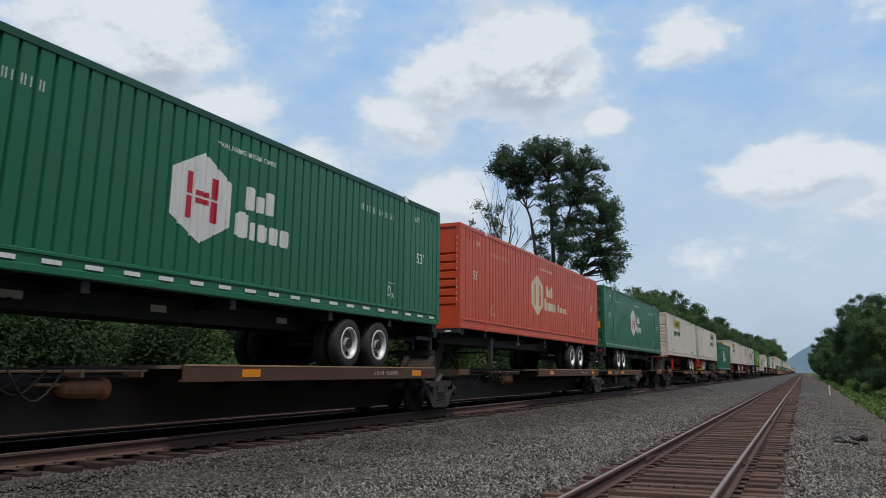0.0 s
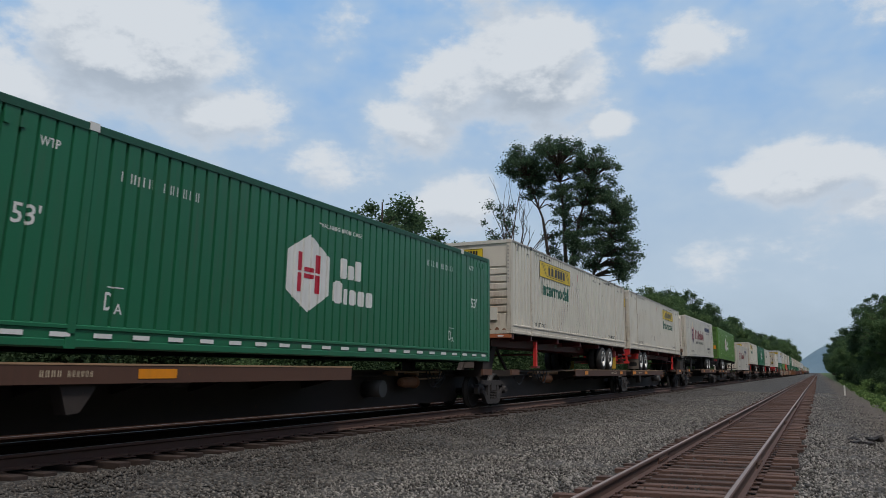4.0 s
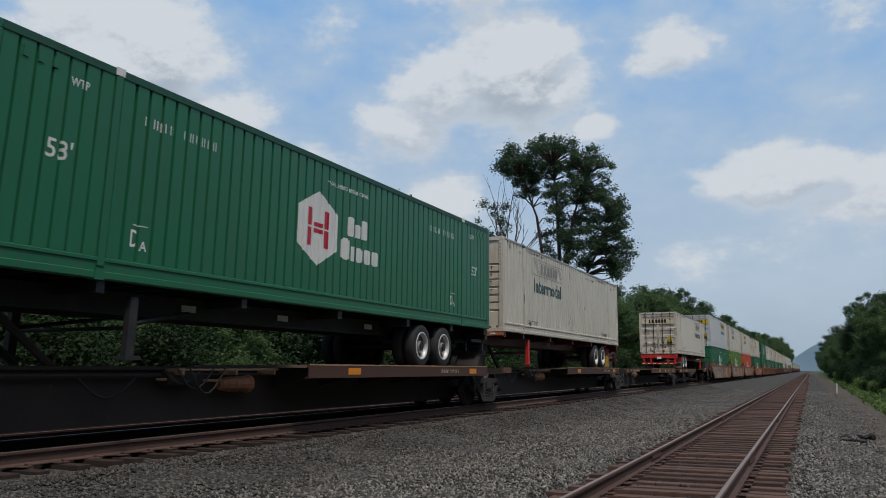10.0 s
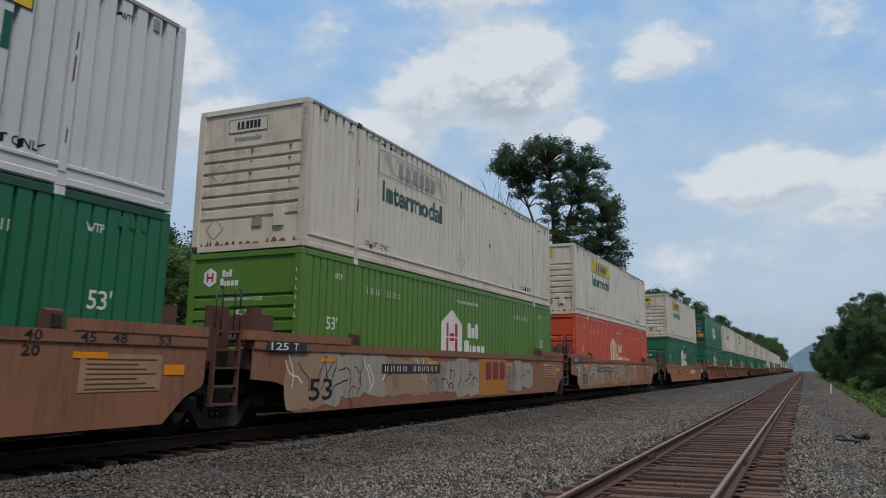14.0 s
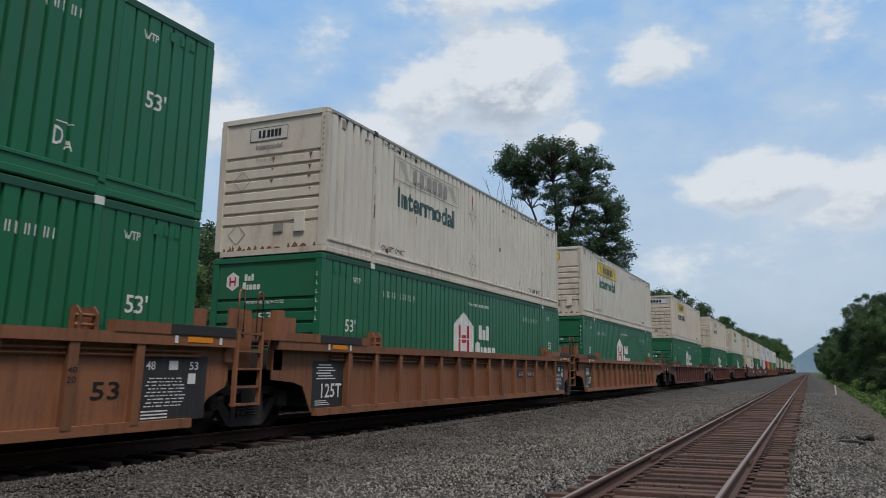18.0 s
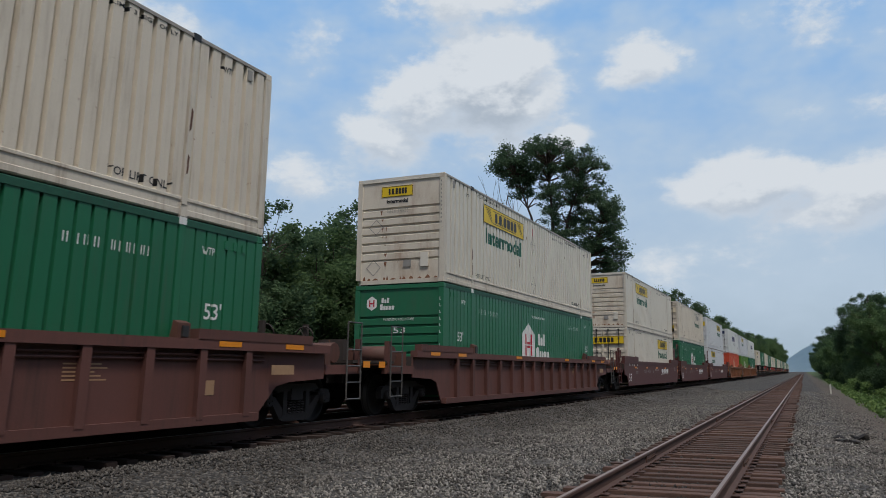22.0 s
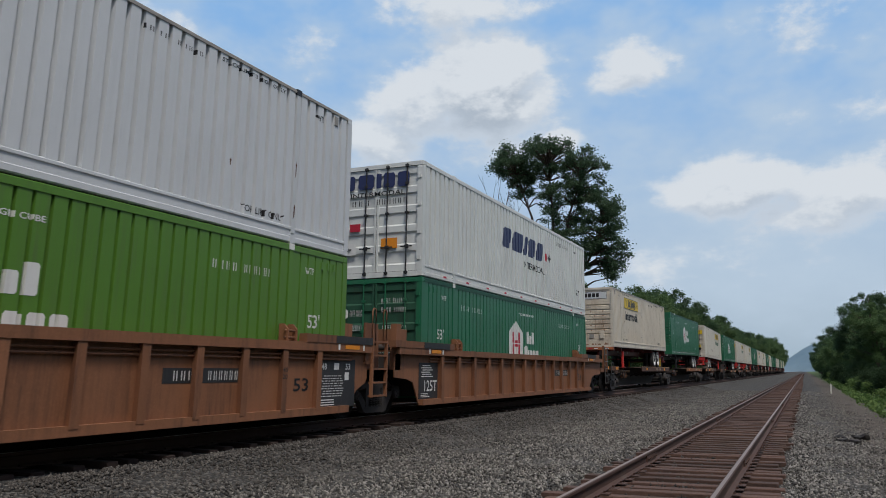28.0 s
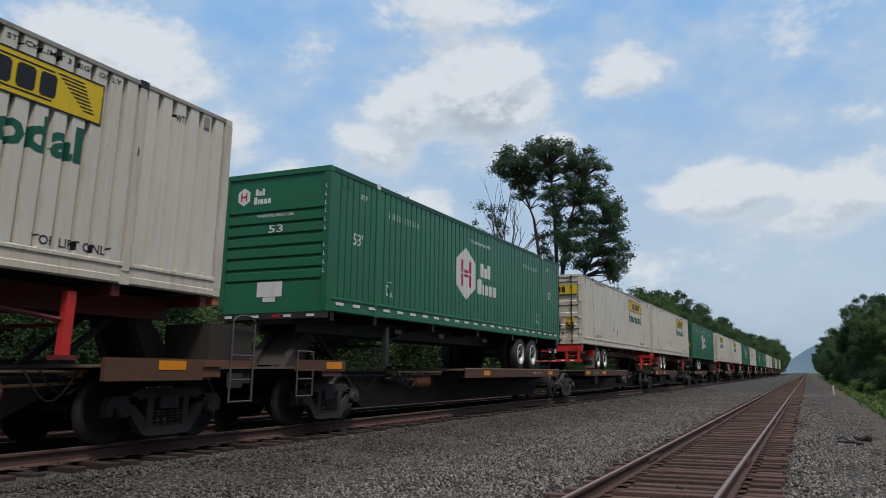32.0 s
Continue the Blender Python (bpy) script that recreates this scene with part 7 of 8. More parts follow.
            part("lock_box", block(0.55, 1.28, y + q * 0.62 - 0.18, y + q * 0.62 + 0.18, 1.42, 1.92), post_mat, root, "boxy end bracket")
            part("cross_pipe", built(tube, (-1.2, y + q * 0.2, 1.5), (1.2, y + q * 0.2, 1.5), 0.07, seg=8), M["spine"], root)
    return root


for _k, _c in (("spray_white", (0.34, 0.31, 0.26)), ("spray_grey", (0.25, 0.225, 0.19)), ("spray_pink", (0.34, 0.19, 0.145)), ("spray_teal", (0.19, 0.24, 0.18)), ("spray_tan", (0.32, 0.22, 0.14)), ("spray_orange", (0.32, 0.14, 0.05)), ("owner_orange", (0.42, 0.17, 0.02))):
    M[_k] = paint(_k, _c, 0.6, dirt=0.55, rust=0.2)

# ---------------------------------------------------------------- the train, slot by slot
# Each row: where the load's near end lies along the train, deck, and what it carries.
# Loads: (kind, door first). Decks: s = spine car, w = well car; a/b = first/last platform of its car.
G, GD, L, LD, O = ("green", 0), ("green", 1), ("lime", 0), ("lime", 1), ("orange", 0)
J, JD, C, CD, F, FD, N, R, RF = ("ivory", 0), ("ivory", 1), ("clean", 0), ("clean", 1), ("faded", 0), ("faded", 1), ("patch", 1), ("rusty", 0), ("rustyfaded", 1)
TRAIN = (
    # unseen car ahead of the first visible one, added for the shadow it casts
    (-18.40, "s", J),
    (-0.80, "s", ("dash", 0)), (16.73, "s", O), (34.36, "sb", ("dash", 1)),
    (53.66, "sa", J), (72.17, "s", N), (89.53, "s0", ("dash", 1)), (107.47, "s", J), (124.72, "sb", JD),
    (143.96, "sah", ("reefer", 0)), (164.41, "sh", LD), (183.53, "s0b", ("reeferframe", 0)),
    (202.34, "sa", J), (220.94, "s", G), (238.27, "s", F), (256.0, "s", None), (273.71, "sb", FD),
    (295.26, "wga", CD, G), (314.85, "wg", F, L), (334.57, "wgb", J, O),
    (358.81, "woab", J, G), (382.63, "wra", GD, G), (402.22, "wr", F, G), (421.95, "wrb", J, G),
    (446.15, "wdab", R, G), (470.11, "wdab", ("rusty2", 0), G), (493.98, "wdab", J, G),
    (517.73, "wsa", J, JD), (537.48, "ws", RF, GD), (557.05, "wsb", CD, C),
    (580.88, "wra", ("swift", 1), ("orange", 1)), (601.82, "wr", C, LD), (621.51, "wrb", ("swift", 1), GD),
    (643.16, "sah", R), (662.01, "sh", ("dash", 0)), (682.77, "sbh", JD),
    (702.02, "sa", ("dash", 0)), (721.71, "s", JD), (738.69, "s", JD), (757.5, "sb", GD), (777.5, "sa", J), (795.5, "s", J),
    (813.5, "s", G), (831.5, "sb", J), (852.0, "sa", G), (870.0, "s", G), (888.0, "s", F), (906.0, "sb", J), (926.0, "sa", G), (944.0, "s", J), (962.0, "s", G), (980.0, "sb", J),
)
TEMPLATE, MOVERS = {}, []


def stock(key, make, far=False):
    """Build a thing once; later ones are copies of it."""
    if far:
        if ("far", key) not in TEMPLATE:
            near = TEMPLATE[key] if key in TEMPLATE else make()
            TEMPLATE["far", key] = fused(near)
            if key not in TEMPLATE:
                for o in (*near.children_recursive, near):
                    bpy.data.objects.remove(o)
            return TEMPLATE["far", key]
        return copy_thing(TEMPLATE["far", key], Matrix())
    if key not in TEMPLATE:
        TEMPLATE[key] = make()
        return TEMPLATE[key]
    return copy_thing(TEMPLATE[key], Matrix())


BOXES = {
    "green": lambda d: hub_box("hub_green", d), "lime": lambda d: hub_box("hub_lime", d), "orange": lambda d: hub_box("hub_orange", d, cream=True),
    "dash": lambda d: hub_box("hub_green", d, dashes=True),
    "ivory": lambda d: hunt_box("jb_white", d), "clean": lambda d: hunt_box("jb_clean", d), "faded": lambda d: hunt_box("jb_white", d, "faded", "teal", False),
    "patch": lambda d: hunt_box("jb_white", d, "cream"), "rusty": lambda d: hunt_box("jb_rusty", d, "yellow", "black", False),
    "rusty2": lambda d: hunt_box("jb_rusty", d, "faded", "dkgreen", False), "rustyfaded": lambda d: hunt_box("jb_rusty", d, "faded", "dkgreen"),
    "reefer": lambda d: reefer_box(False), "reeferframe": lambda d: reefer_box(True), "swift": lambda d: swift_box(),
}


FAR_FROM = 37


def fused(root):
    """The same thing as one mesh, for those that stay far off all the time."""
    mats, bm = [], bmesh.new()
    for o in root.children_recursive:
        m, p = o.matrix_basis.copy(), o.parent
        while p is not root:
            m, p = p.matrix_basis @ m, p.parent
        me = o.data.copy()
        me.transform(m)
        slots = []
        for mt in me.materials:
            if mt not in mats:
                mats.append(mt)
            slots.append(mats.index(mt))
        for p in me.polygons:
            p.material_index = slots[min(p.material_index, len(slots) - 1)]
        bm.from_mesh(me)
        bpy.data.meshes.remove(me)
    me = bpy.data.meshes.new(root.name)
    bm.to_mesh(me)
    bm.free()
    for mt in mats:
        me.materials.append(mt)
    ob = new(root.name.split(".")[0], me)
    return tagged(ob, root["label"], root["category"], root["group"])


def place(ob, s, z, tilt=0.0):
    MOVERS.append((ob, s, z, tilt))


def build_train():
    bogies = []
    for i, (s, deck, *loads) in enumerate(TRAIN):
        far = i >= FAR_FROM or i == 0
        start, end = "a" in deck, "b" in deck
        if deck[0] == "s":
            load = loads[0]
            right = not (load and load[1])
            direct = "0" in deck
            high = "h" in deck
            place(stock(("spine", right, start, end, high, direct, not load), lambda: spine_unit(right, start, end, high, direct, not load), far), s, 0.0)
            if load:
                if direct:
                    place(stock(load, lambda: BOXES[load[0]](bool(load[1])), far), s, 1.268)
                else:
                    red = load[0] in ("ivory", "faded", "patch", "rusty", "clean")
                    flap_key = "flap_grey" if load in (JD, FD) else "flap_yellow"
                    place(stock(("chassis", red, load[1], flap_key), lambda: chassis("red" if red else "black", bool(load[1]), flap_key), far), s, *((1.035, 0.5) if high and right else (1.185, -0.5) if high else (1.05, 0.0)))
                    place(stock(load, lambda: BOXES[load[0]](bool(load[1])), far), s, *((2.125, 0.5) if high and right else (2.275, -0.5) if high else (2.14, 0.0)))
        else:
            style = {"g": "graffiti", "o": "ochre", "d": "dark", "r": "ribbed", "s": "smooth"}[deck[1]]
            seed = i if style == "graffiti" else 0
            flags = deck[2:]
            start, end = "a" in flags, "b" in flags
            place(stock(("well", style, start, end, seed), lambda: well_unit(style, start, end), far), s, 0.0)
            place(stock(loads[1], lambda: BOXES[loads[1][0]](bool(loads[1][1])), far), s, 0.34)
            place(stock(loads[0], lambda: BOXES[loads[0][0]](bool(loads[0][1])), far), s, 3.266)
        well = deck[0] == "w"
        if start or i == 0:
            bogies.append(s + (-1.67 if well else 0.65))
        if end:
            bogies.append(s + (17.76 if well else 15.48))
        elif i + 1 < len(TRAIN):
            bogies.append({143.96: 162.04, 643.16: 661.5}.get(s, (s + LEN + TRAIN[i + 1][0]) / 2))
    for s in bogies:
        place(stock("bogie", bogie, s > 712), s, 0.0)


build_train()

# ---------------------------------------------------------------- trees and weeds


def leaf_cloud(name, centers, radii, count, size, material, seed, flat=0.8):
    """Many small leaves round the given clump centres, in one mesh."""
    rng = np.random.default_rng(seed)
    c, r = np.array(centers, float), np.array(radii, float)
    pick = rng.choice(len(c), count, p=r ** 2 / np.sum(r ** 2))
    d = rng.normal(0, 1, (count, 3))
    d /= np.linalg.norm(d, axis=1)[:, None]
    p = c[pick] + d * (r[pick] * rng.uniform(0.1, 1.0, count) ** 0.55 * (1 + 0.35 * rng.normal(0, 1, count).clip(-1, 1.6)))[:, None] * np.array((1, 1, flat))
    u = rng.normal(0, 1, (count, 3))
    u[:, 2] *= 0.5
    u /= np.linalg.norm(u, axis=1)[:, None]
    w = np.cross(u, rng.normal(0, 1, (count, 3)))
    w /= np.linalg.norm(w, axis=1)[:, None]
    s = (size * rng.uniform(0.6, 1.35, count))[:, None]
    v = np.stack((p - u * s, p + w * s * 0.55, p + u * s, p - w * s * 0.55), 1)
    me = bpy.data.meshes.new(name)
    me.vertices.add(count * 4)
    me.vertices.foreach_set("co", v.astype(np.float32).ravel())
    me.loops.add(count * 4)
    me.loops.foreach_set("vertex_index", np.arange(count * 4, dtype=np.int32))
    me.polygons.add(count)
    me.polygons.foreach_set("loop_start", np.arange(0, count * 4, 4, dtype=np.int32))
    me.update(calc_edges=True)
    me.materials.append(material)
    return me


def limbs(bm, rng, base, tip, r, depth, ends, spread=0.9):
    """A branch with a bend, and its forks."""
    a, b = Vector(base), Vector(tip)
    mid = (a + b) / 2 + Vector((rng.uniform(-1, 1), rng.uniform(-1, 1), rng.uniform(-0.3, 0.5))) * (b - a).length * 0.09
    tube(bm, a, mid, r, r * 0.78, seg=6, caps=False)
    tube(bm, mid, b, r * 0.78, r * 0.5, seg=6, caps=False)
    if depth == 0:
        ends.append((b, (b - a).length))
        return
    for k in range(rng.randint(2, 3)):
        q = (b - a).normalized()
        side = Vector((rng.uniform(-1, 1), rng.uniform(-1, 1), rng.uniform(-0.15, 0.7)))
        way = (q * 0.75 + side * spread).normalized()
        start = b if k < 2 else mid.lerp(b, 0.5)
        limbs(bm, rng, start, start + way * (b - a).length * rng.uniform(0.55, 0.85), r * 0.5, depth - 1, ends, spread)


def tree(height, width, seed, leaves, leaf_size, foliage="leaf", clear=0.25, label="", lobes=None, clumps=60, clump=0.15):
    """Trunk and forking limbs that reach into a crown of many uneven clumps of leaves.
    lobes: the crown's main masses as (x, y, z, radius across, radius up), in shares of width and height."""
    rng = random.Random(seed)
    root = thing("tree", label or "leafy green deciduous tree by the railway", "tree", "trees beside the line")
    lobes = lobes or ((0, 0, 0.5 + clear * 0.45, 0.5, 0.5 - clear * 0.42), (0.15, 0.1, 0.42 + clear * 0.3, 0.42, 0.3), (-0.18, 0.05, 0.5, 0.36, 0.3), (0.05, -0.2, 0.62, 0.33, 0.3))
    centers, radii = [], []
    for k in range(clumps):
        lx, ly, lz, lr, lu = lobes[0] if k % 2 == 0 else lobes[1 + (k // 2) % (len(lobes) - 1)]
        d = Vector((rng.gauss(0, 1), rng.gauss(0, 1), rng.gauss(0, 1))).normalized() * rng.uniform(0.15, 1.0) ** 0.45
        c = Vector(((lx + d.x * lr) * width, (ly + d.y * lr) * width, (lz + d.z * lu) * height))
        centers.append(c)
        radii.append(width * clump * rng.uniform(0.45, 1.15) * (1.1 - 0.45 * (c.z / height)))
    keep = [i for i, c in enumerate(centers) if sum((c - d).length < width * clump * 1.7 for d in centers) > 1 + len(centers) // 80]
    centers, radii = [centers[i] for i in keep], [radii[i] for i in keep]
    bm = bmesh.new()
    r0 = height * 0.014 + 0.05
    base = Vector((0, 0, -0.4))
    knee = Vector((rng.uniform(-0.2, 0.2), rng.uniform(-0.2, 0.2), height * max(0.12, clear)))
    tube(bm, base, knee, r0, r0 * 0.85, seg=8, caps=False)
    stems = []
    for k in range(3):
        a = k * 2.1 + rng.uniform(-0.3, 0.3)
        top = Vector((math.cos(a) * width * 0.16, math.sin(a) * width * 0.16, height * rng.uniform(0.62, 0.85)))
        mid = knee.lerp(top, 0.5) + Vector((rng.uniform(-0.3, 0.3), rng.uniform(-0.3, 0.3), 0))
        tube(bm, knee, mid, r0 * 0.62, r0 * 0.45, seg=7, caps=False)
        tube(bm, mid, top, r0 * 0.45, r0 * 0.16, seg=6, caps=False)
        stems += [(knee, mid), (mid, top)]
    for c in centers:
        best, where = 1e9, knee
        for a, b in stems:
            for f in (0.1, 0.35, 0.6, 0.85):
                p = a.lerp(b, f)
                if p.z < c.z - 0.05 * height and (p - c).length < best:
                    best, where = (p - c).length, p
        best = (where - c).length
        bend = where.lerp(c, 0.5) + Vector((rng.uniform(-0.1, 0.1), rng.uniform(-0.1, 0.1), rng.uniform(-0.08, 0.12))) * best
        tube(bm, where, bend, r0 * 0.17, r0 * 0.11, seg=5, caps=False)
        tube(bm, bend, c, r0 * 0.11, r0 * 0.04, seg=4, caps=False)
    part("trunk", bm, M["bark"], root, "brown trunk with limbs")
    part("crown", leaf_cloud("crown", centers, radii, leaves, leaf_size, M[foliage], seed), None, root, "crown of small leaves with gaps")
    return root


def bush(width, height, seed, leaves, leaf_size, foliage):
    rng = random.Random(seed)
    root = thing("bush", "dense green bush at the edge of the trees", "bush", "bushes beside the line")
    bm = bmesh.new()
    cs, rs = [], []
    for k in range(9):
        a, d = rng.uniform(0, 6.28), rng.uniform(0, 0.42) * width
        p = Vector((math.cos(a) * d, math.sin(a) * d, rng.uniform(0.25, 0.75) * height))
        tube(bm, (p.x * 0.3, p.y * 0.3, -0.2), p, 0.035, 0.012, seg=5, caps=False)
        cs.append(p)
        rs.append(rng.uniform(0.2, 0.34) * width)
    part("stem", bm, M["bark"], root)
    part("foliage", leaf_cloud("foliage", cs, rs, leaves, leaf_size, M[foliage], seed, height / width), None, root)
    return root


def put_tree(template, x, y, scale, turn, height_scale=1.0, label=""):
    ob = copy_thing(template, Matrix.Translation((x, y, lie(x))) @ Matrix.Rotation(turn, 4, "Z") @ Matrix.Diagonal((scale, scale, scale * height_scale, 1)))
    return tagged(ob, label)


def woods():
    rng = random.Random(21)
    kinds = [tree(9.5, 6.4, 31, 40000, 0.082, "leaf", 0.2, clumps=95, clump=0.13), tree(10.5, 7.0, 32, 46000, 0.086, "leaf_dark", 0.06, clumps=110, clump=0.135), tree(8.0, 6.6, 33, 44000, 0.082, "leaf", 0.02, clumps=110, clump=0.135), tree(12.0, 7.2, 34, 48000, 0.09, "leaf_dark", 0.1, clumps=110, clump=0.13)]
    airy = tree(10.8, 6.6, 35, 46000, 0.075, "leaf_airy", 0.18, "tall airy light green tree with gaps in its crown", clumps=120, clump=0.11)
    airy.matrix_basis = pose(-20.2, 15.0, lie(-20.2), 0, 0, 30)
    put_tree(airy, -20.8, 19.0, 0.94, 2.0)
    put_tree(airy, -21.8, 11.5, 1.08, 4.1)
    for q, ob in enumerate(kinds):
        ob.matrix_basis = pose(-30 - 4 * q, 150 + 9 * q, lie(-30))
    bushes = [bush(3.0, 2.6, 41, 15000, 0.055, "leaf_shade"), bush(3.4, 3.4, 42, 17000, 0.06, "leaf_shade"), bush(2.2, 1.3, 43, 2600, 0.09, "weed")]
    for q, ob in enumerate(bushes):
        ob.matrix_basis = pose(-18.5, 30 + 2 * q, lie(-18.5))
    # front row opposite the viewer: (x, y, which, scale)
    for x, y, k, s in ((-19.1, 13.0, 2, 0.62), (-19.6, 18.0, 2, 0.66), (-18.9, 22.0, 2, 0.72), (-20.5, 24.0, 1, 0.74), (-21.0, 28.0, 1, 0.93), (-21.0, 31.0, 0, 0.98), (-20.5, 34.5, 2, 1.22), (-21.0, 38.0, 3, 1.08),
                       (-21.0, 43.5, 1, 1.0), (-20.5, 48.0, 2, 1.35), (-22.0, 54.0, 0, 1.15), (-20.8, 59.0, 2, 1.2), (-22.9, 64.0, 1, 1.1), (-21.5, 90.0, 0, 1.15), (-21.0, 99.0, 2, 1.3), (-22.9, 108.0, 1, 1.2),
                       (-21.5, 116.0, 0, 1.35), (-22.0, 124.0, 3, 1.2), (-21.0, 133.0, 2, 1.7), (-22.9, 143.0, 1, 1.45), (-21.0, 152.0, 3, 1.42)):
        put_tree(kinds[k], x, y, s * (1.13 if y > 80 else 1.015), rng.uniform(0, 6.28))
    for y in range(8, 150, 4):      # second row, fills the gaps
        put_tree(kinds[rng.randrange(1, 4)], rng.uniform(-29, -25), y + rng.uniform(-1.5, 1.5), rng.uniform(0.77, 0.96), rng.uniform(0, 6.28))
    y = 146.0
    while y < 900:
        k = rng.randrange(4)
        put_tree(kinds[k], rng.uniform(-27, -22.7), y, (14.0 + 0.0172 * y) / (9.5, 10.5, 8.0, 12.0)[k] * rng.uniform(0.85, 1.12), rng.uniform(0, 6.28))
        y += rng.uniform(4, 6.5) * (1 + y / 450)
    for y in range(6, 110, 3):
        k = rng.randrange(2)
        put_tree(bushes[k], rng.uniform(-18.0, -16.7), y + rng.uniform(-1, 1), rng.uniform(0.77, 1.2), rng.uniform(0, 6.28))
    for q in range(26):     # unseen trees added behind the viewer, to block low sky light
        put_tree(kinds[q % 4], 15.0 + 3.5 * (q % 3) + rng.uniform(-1, 1), -52 + q * 4.6, rng.uniform(1.0, 1.35), rng.uniform(0, 6.28))
    # verge on the viewer's own side of the line
    y = 92.0
    while y < 700:
        put_tree(kinds[rng.randrange(4)], rng.uniform(6.15, 7.8) + y * 0.004, y, rng.uniform(0.68, 1.0) * (1 + y * 0.0011), rng.uniform(0, 6.28))
        put_tree(kinds[rng.randrange(4)], rng.uniform(10.8, 13.7) + y * 0.006, y + 3, rng.uniform(0.79, 1.02) * (1 + y * 0.0012), rng.uniform(0, 6.28))
        y += rng.uniform(7, 10) * (1 + y / 400)
    y = 38.0
    while y < 240:
        put_tree(bushes[rng.choice((0, 2, 2))], rng.uniform(4.0, 5.6) + y * 0.006, y, rng.uniform(0.5, 0.95) * (0.75 + y / 240), rng.uniform(0, 6.28))
        y += rng.uniform(2.0, 4.5)


woods()


def tall_tree():
    """The high tree that stands over the rest, several stems open below, with a bare dead neighbour."""
    rng = random.Random(77)
    root = thing("tree", "tall dark broad-crowned tree with several bare stems above the woods", "tree", "trees beside the line")
    # masses of the crown: across, along, up, radius across, radius up, number of clumps
    masses = ((-4.6, 0.0, 22.6, 1.9, 2.0, 26), (-0.9, 0.3, 22.9, 3.3, 2.0, 52), (3.2, 0.0, 20.4, 2.4, 3.0, 44), (4.8, -0.3, 15.9, 2.1, 3.3, 46), (5.6, 0.2, 12.6, 1.5, 1.9, 20),
              (0.6, 0.8, 18.6, 3.0, 2.8, 40), (2.2, -0.6, 13.8, 2.3, 2.6, 34), (-1.0, 0.4, 14.6, 1.4, 1.9, 8), (-3.4, 0.2, 20.4, 1.5, 1.3, 12), (-2.6, 0.2, 21.2, 1.2, 1.2, 10))
    stems = []
    bm = bmesh.new()
    for path, r in ((((-0.6, 0, 5.5), (-1.7, 0.1, 13.0), (-2.2, 0, 17.0), (-4.0, 0, 22.0)), 0.24), (((-0.3, 0.2, 5.5), (-0.1, 0.3, 13.0), (-0.2, 0.2, 18.0), (-0.6, 0, 23.0)), 0.26),
                    (((0.1, -0.2, 5.5), (0.75, -0.3, 13.0), (1.6, -0.2, 17.0), (3.2, 0, 21.5)), 0.24), (((0.3, 0, 5.5), (2.2, 0, 10.5), (3.8, 0, 13.5), (5.0, 0, 16.5)), 0.2)):
        pts = [Vector(p) for p in path]
        for k, (p, q) in enumerate(zip(pts, pts[1:])):
            tube(bm, p, q, r * (1 - 0.28 * k), r * (0.72 - 0.28 * k) + 0.02, seg=7, caps=False)
            stems.append((p, q))
    tube(bm, (0, 0, -0.5), (-0.1, 0, 6.0), 0.5, 0.42, seg=9, caps=False)
    centers, radii = [], []
    for x, y, z, ra, ru, n in masses:
        for _ in range(int(n * 1.7)):
            d = Vector((rng.gauss(0, 1), rng.gauss(0, 1), rng.gauss(0, 1))).normalized() * rng.uniform(0.2, 1.0) ** 0.5
            c = Vector((x + d.x * ra, y + d.y * ra, z + d.z * ru))
            centers.append(c)
            radii.append(rng.uniform(0.35, 0.8))
            near = min((p.lerp(q, f) for p, q in stems for f in (0.2, 0.5, 0.8) if p.lerp(q, f).z < c.z), key=lambda w: (w - c).length)
            mid = near.lerp(c, 0.55) + Vector((rng.uniform(-0.2, 0.2), rng.uniform(-0.2, 0.2), rng.uniform(0.0, 0.4)))
            tube(bm, near, mid, 0.075, 0.05, seg=5, caps=False)
            tube(bm, mid, c, 0.05, 0.02, seg=4, caps=False)
    part("trunk", bm, M["bark"], root, "dark stems and limbs")
    part("crown", leaf_cloud("crown", centers, radii, 66000, 0.10, M["leaf_tall"], 77, 0.7), None, root, "feathery crown of small leaves with gaps")
    root.matrix_basis = pose(-21.2, 74.5, lie(-21.2))
    rng = random.Random(5)
    bare = thing("tree", "bare dead grey tree beside the tall one", "tree", "trees beside the line")
    bm, ends = bmesh.new(), []
    tube(bm, (0, 0, -0.4), (0.2, 0.1, 12.0), 0.26, 0.16, seg=8, caps=False)
    for k, (dx, dz) in enumerate(((-2.2, 5.0), (-1.2, 6.6), (0.4, 5.6), (1.6, 4.0))):
        limbs(bm, rng, (0.2, 0.1, 11.0 + k * 0.3), (0.2 + dx * 0.6, 0.1, 11.0 + dz * 0.65), 0.13, 3, ends, 0.36)
    part("trunk", bm, M["bark"], bare, "bare branches")
    bare.matrix_basis = pose(-26.0, 74.0, lie(-26.0))
    low = tree(19.6, 4.8, 78, 9000, 0.10, "leaf_tall", 0.55, "slim dark tree beside the dead one", None, 44, 0.24)
    low.matrix_basis = pose(-28.2, 75.5, lie(-28.2))


tall_tree()


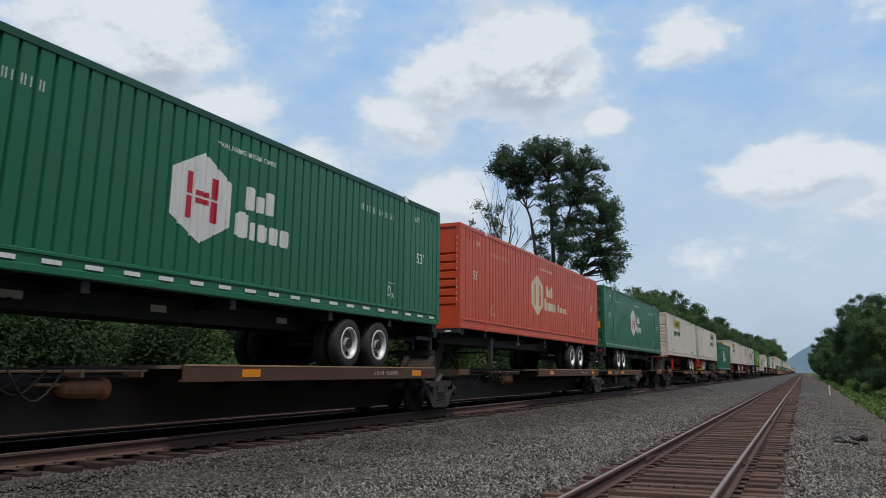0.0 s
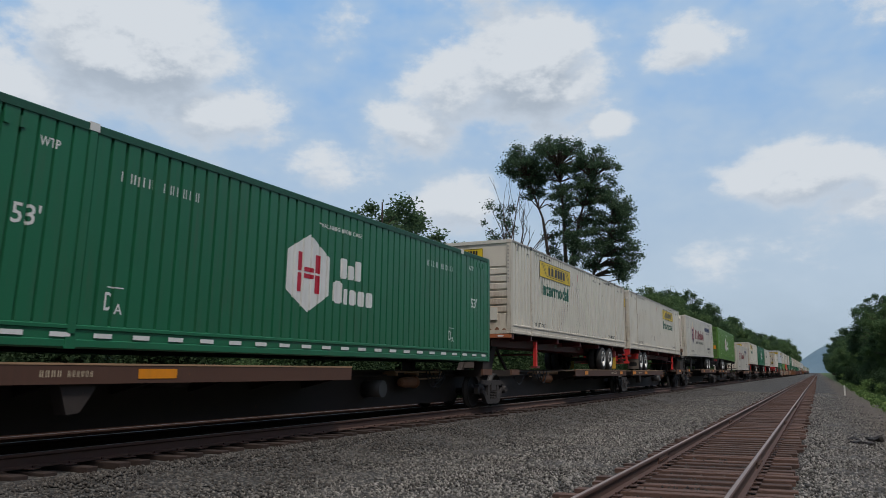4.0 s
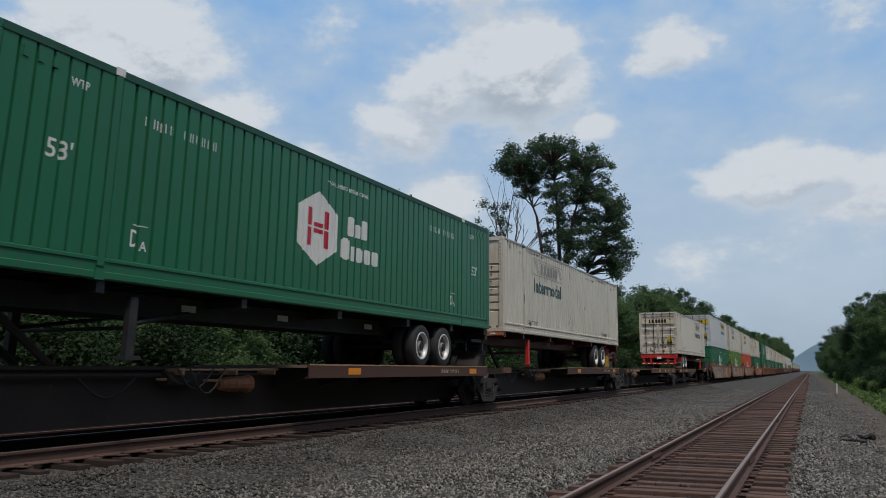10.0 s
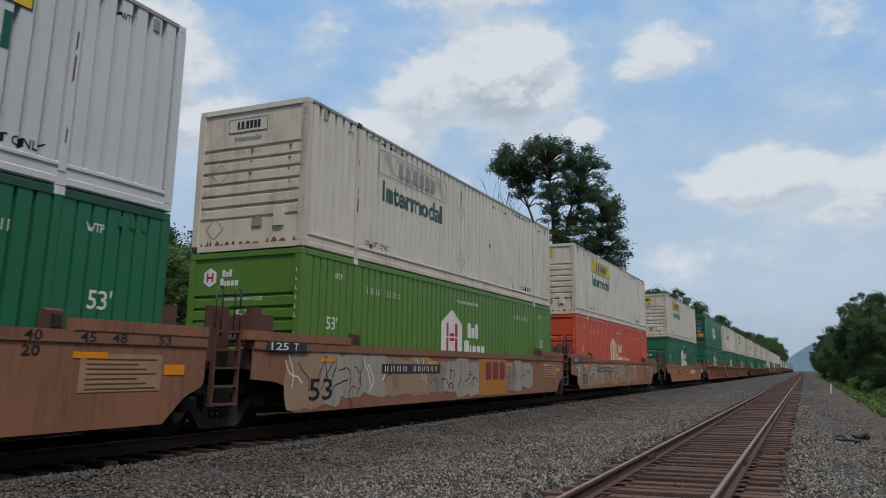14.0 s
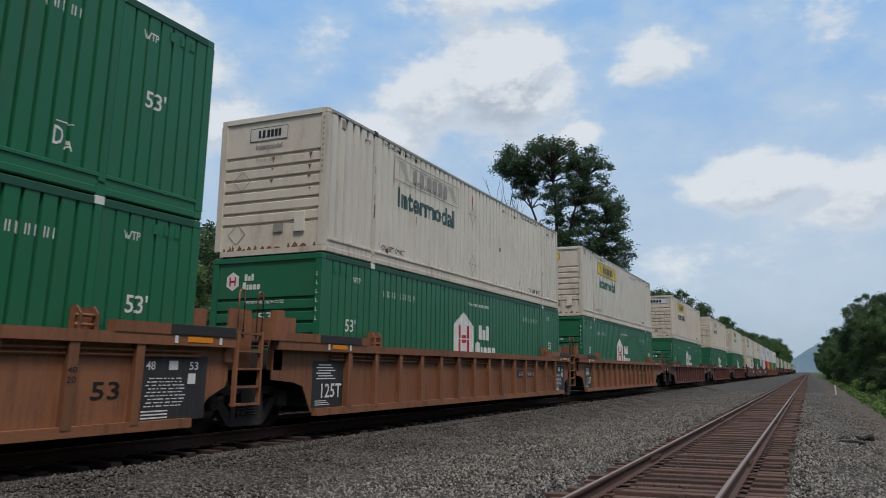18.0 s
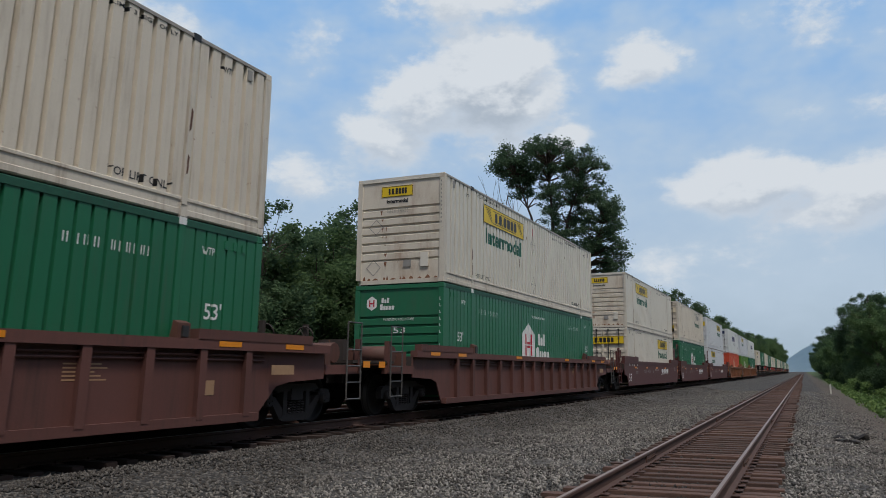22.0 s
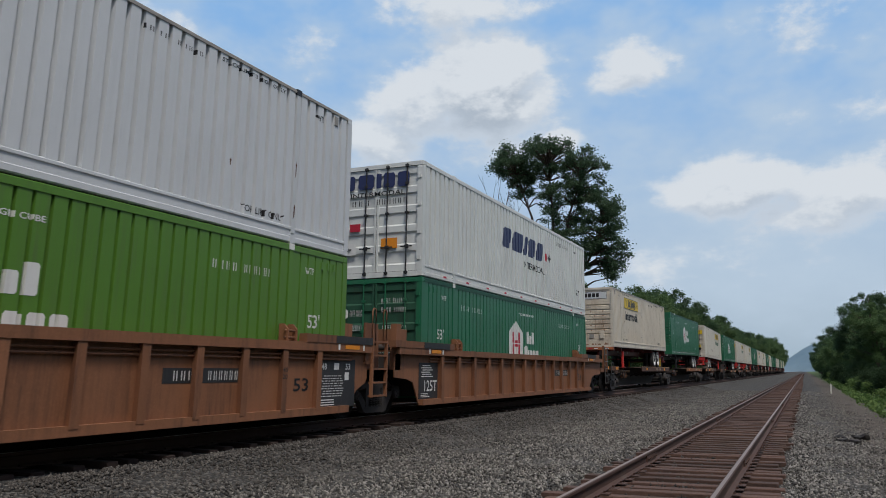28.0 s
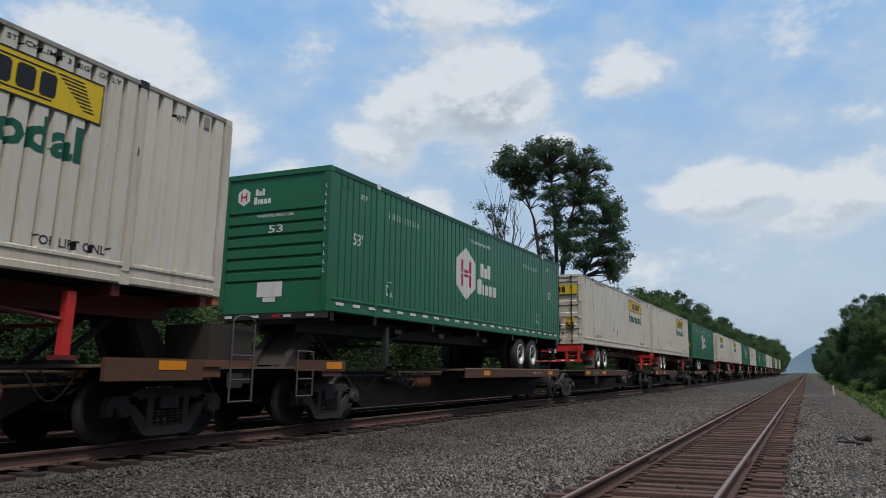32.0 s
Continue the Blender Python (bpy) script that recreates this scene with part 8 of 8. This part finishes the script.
def verge():
    """Tufts of weed along the right-hand verge and at the wood's edge."""
    rng = np.random.default_rng(3)
    c, r = [], []
    for _ in range(900):
        y = 14 + 190 * rng.random() ** 1.6
        x = 2.4 + y * 0.006 + abs(rng.normal(0, 1.2))
        c.append((x, y, lie(x) + 0.08))
        r.append(rng.uniform(0.10, 0.28))
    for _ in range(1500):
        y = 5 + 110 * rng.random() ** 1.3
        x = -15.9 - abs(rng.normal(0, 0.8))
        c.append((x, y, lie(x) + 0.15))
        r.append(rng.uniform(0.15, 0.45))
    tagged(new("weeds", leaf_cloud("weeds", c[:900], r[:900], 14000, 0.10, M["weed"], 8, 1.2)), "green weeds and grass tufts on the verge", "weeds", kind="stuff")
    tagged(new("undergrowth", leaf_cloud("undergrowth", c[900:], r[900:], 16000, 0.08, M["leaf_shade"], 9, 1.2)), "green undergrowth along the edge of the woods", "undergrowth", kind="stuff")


verge()

# ---------------------------------------------------------------- small things by the track


def scrap():
    root = thing("debris", "charred black scrap lying on the gravel", "debris")
    rng = random.Random(9)
    for k in range(7):
        bm = bmesh.new()
        bmesh.ops.create_icosphere(bm, subdivisions=1, radius=0.13)
        for v in bm.verts:
            v.co = Vector((v.co.x * rng.uniform(0.7, 1.6), v.co.y * rng.uniform(0.7, 1.5), v.co.z * rng.uniform(0.25, 0.7))) + Vector([rng.uniform(-0.03, 0.03) for _ in range(3)])
        part("lump", bm, M["debris"], root, loc=(rng.uniform(-0.35, 0.3), rng.uniform(-1.2, 0.9), rng.uniform(0.02, 0.07)))
    root.matrix_basis = pose(0.98, 22.3, lie(0.98))
    stake = thing("marker_post", "weathered white post standing in the verge", "post")
    bm = bmesh.new()
    prism(bm, [(-0.06, -0.3), (0.06, -0.3), (0.06, 0.72), (0.0, 0.78), (-0.06, 0.72)], "y", -0.05, 0.05)
    part("shaft", bm, M["post"], stake)
    stake.matrix_basis = pose(1.75, 70.0, lie(1.75))


scrap()

# ---------------------------------------------------------------- what moves


def along(t):
    """How far the train has come, as an offset along y."""
    return 0.673 - 21.6446 * t + 0.0116 * (t - 16) ** 2


def motions():
    # small unevenness of the train's pace, in metres at each second
    uneven = {0: -0.22, 1: 0.29, 2: -0.23, 3: -0.12, 6: 0.36, 7: -0.09, 8: -0.2, 9: -0.02, 10: 0.16, 11: 0.04, 12: 0.28, 13: -0.26, 14: -0.08, 17: 0.14, 18: -0.3, 19: -0.07, 20: -0.23, 21: -0.05, 22: 0.1, 23: 0.27, 24: -0.1, 25: 0.04, 28: -0.15, 29: 0.2, 30: -0.28, 31: 0.04, 32: 0.26}
    stops = [(float(t), along(t) + uneven.get(t, 0.0)) for t in range(33)]
    for ob, s, z, tilt in MOVERS:
        walk(ob, [(t, pose(TRAIN_X, s + d, TRAIN_Z + z, tilt)) for t, d in stops])
    # rolling wheels: every frame, since they turn fast
    lead = {}
    for ob, s, z, tilt in MOVERS:
        if not ob.name.startswith("bogie"):
            continue
        for ws in ob.children:
            if not ws.name.startswith("wheelset"):
                continue
            y = 0.89 if ws.location.y > 0 else -0.89
            if y not in lead:
                lead[y] = ws
                walk(ws, [(k / FPS, pose(0, y, WHEEL_R, math.degrees((along(0) - along(k / FPS)) / WHEEL_R) % 360)) for k in range(961)])
            else:
                ws.rotation_mode = "QUATERNION"
                keys = ws.animation_data_create()
                keys.action = lead[y].animation_data.action
                keys.action_slot = lead[y].animation_data.action_slot
    # the clouds drift slowly away to the side
    w = radians(50)
    walk(sky_backdrop, [(t, pose(-math.sin(w) * 290 * t / 32, math.cos(w) * 290 * t / 32, 0)) for t in (0, 8, 16, 24, 32)])


motions()
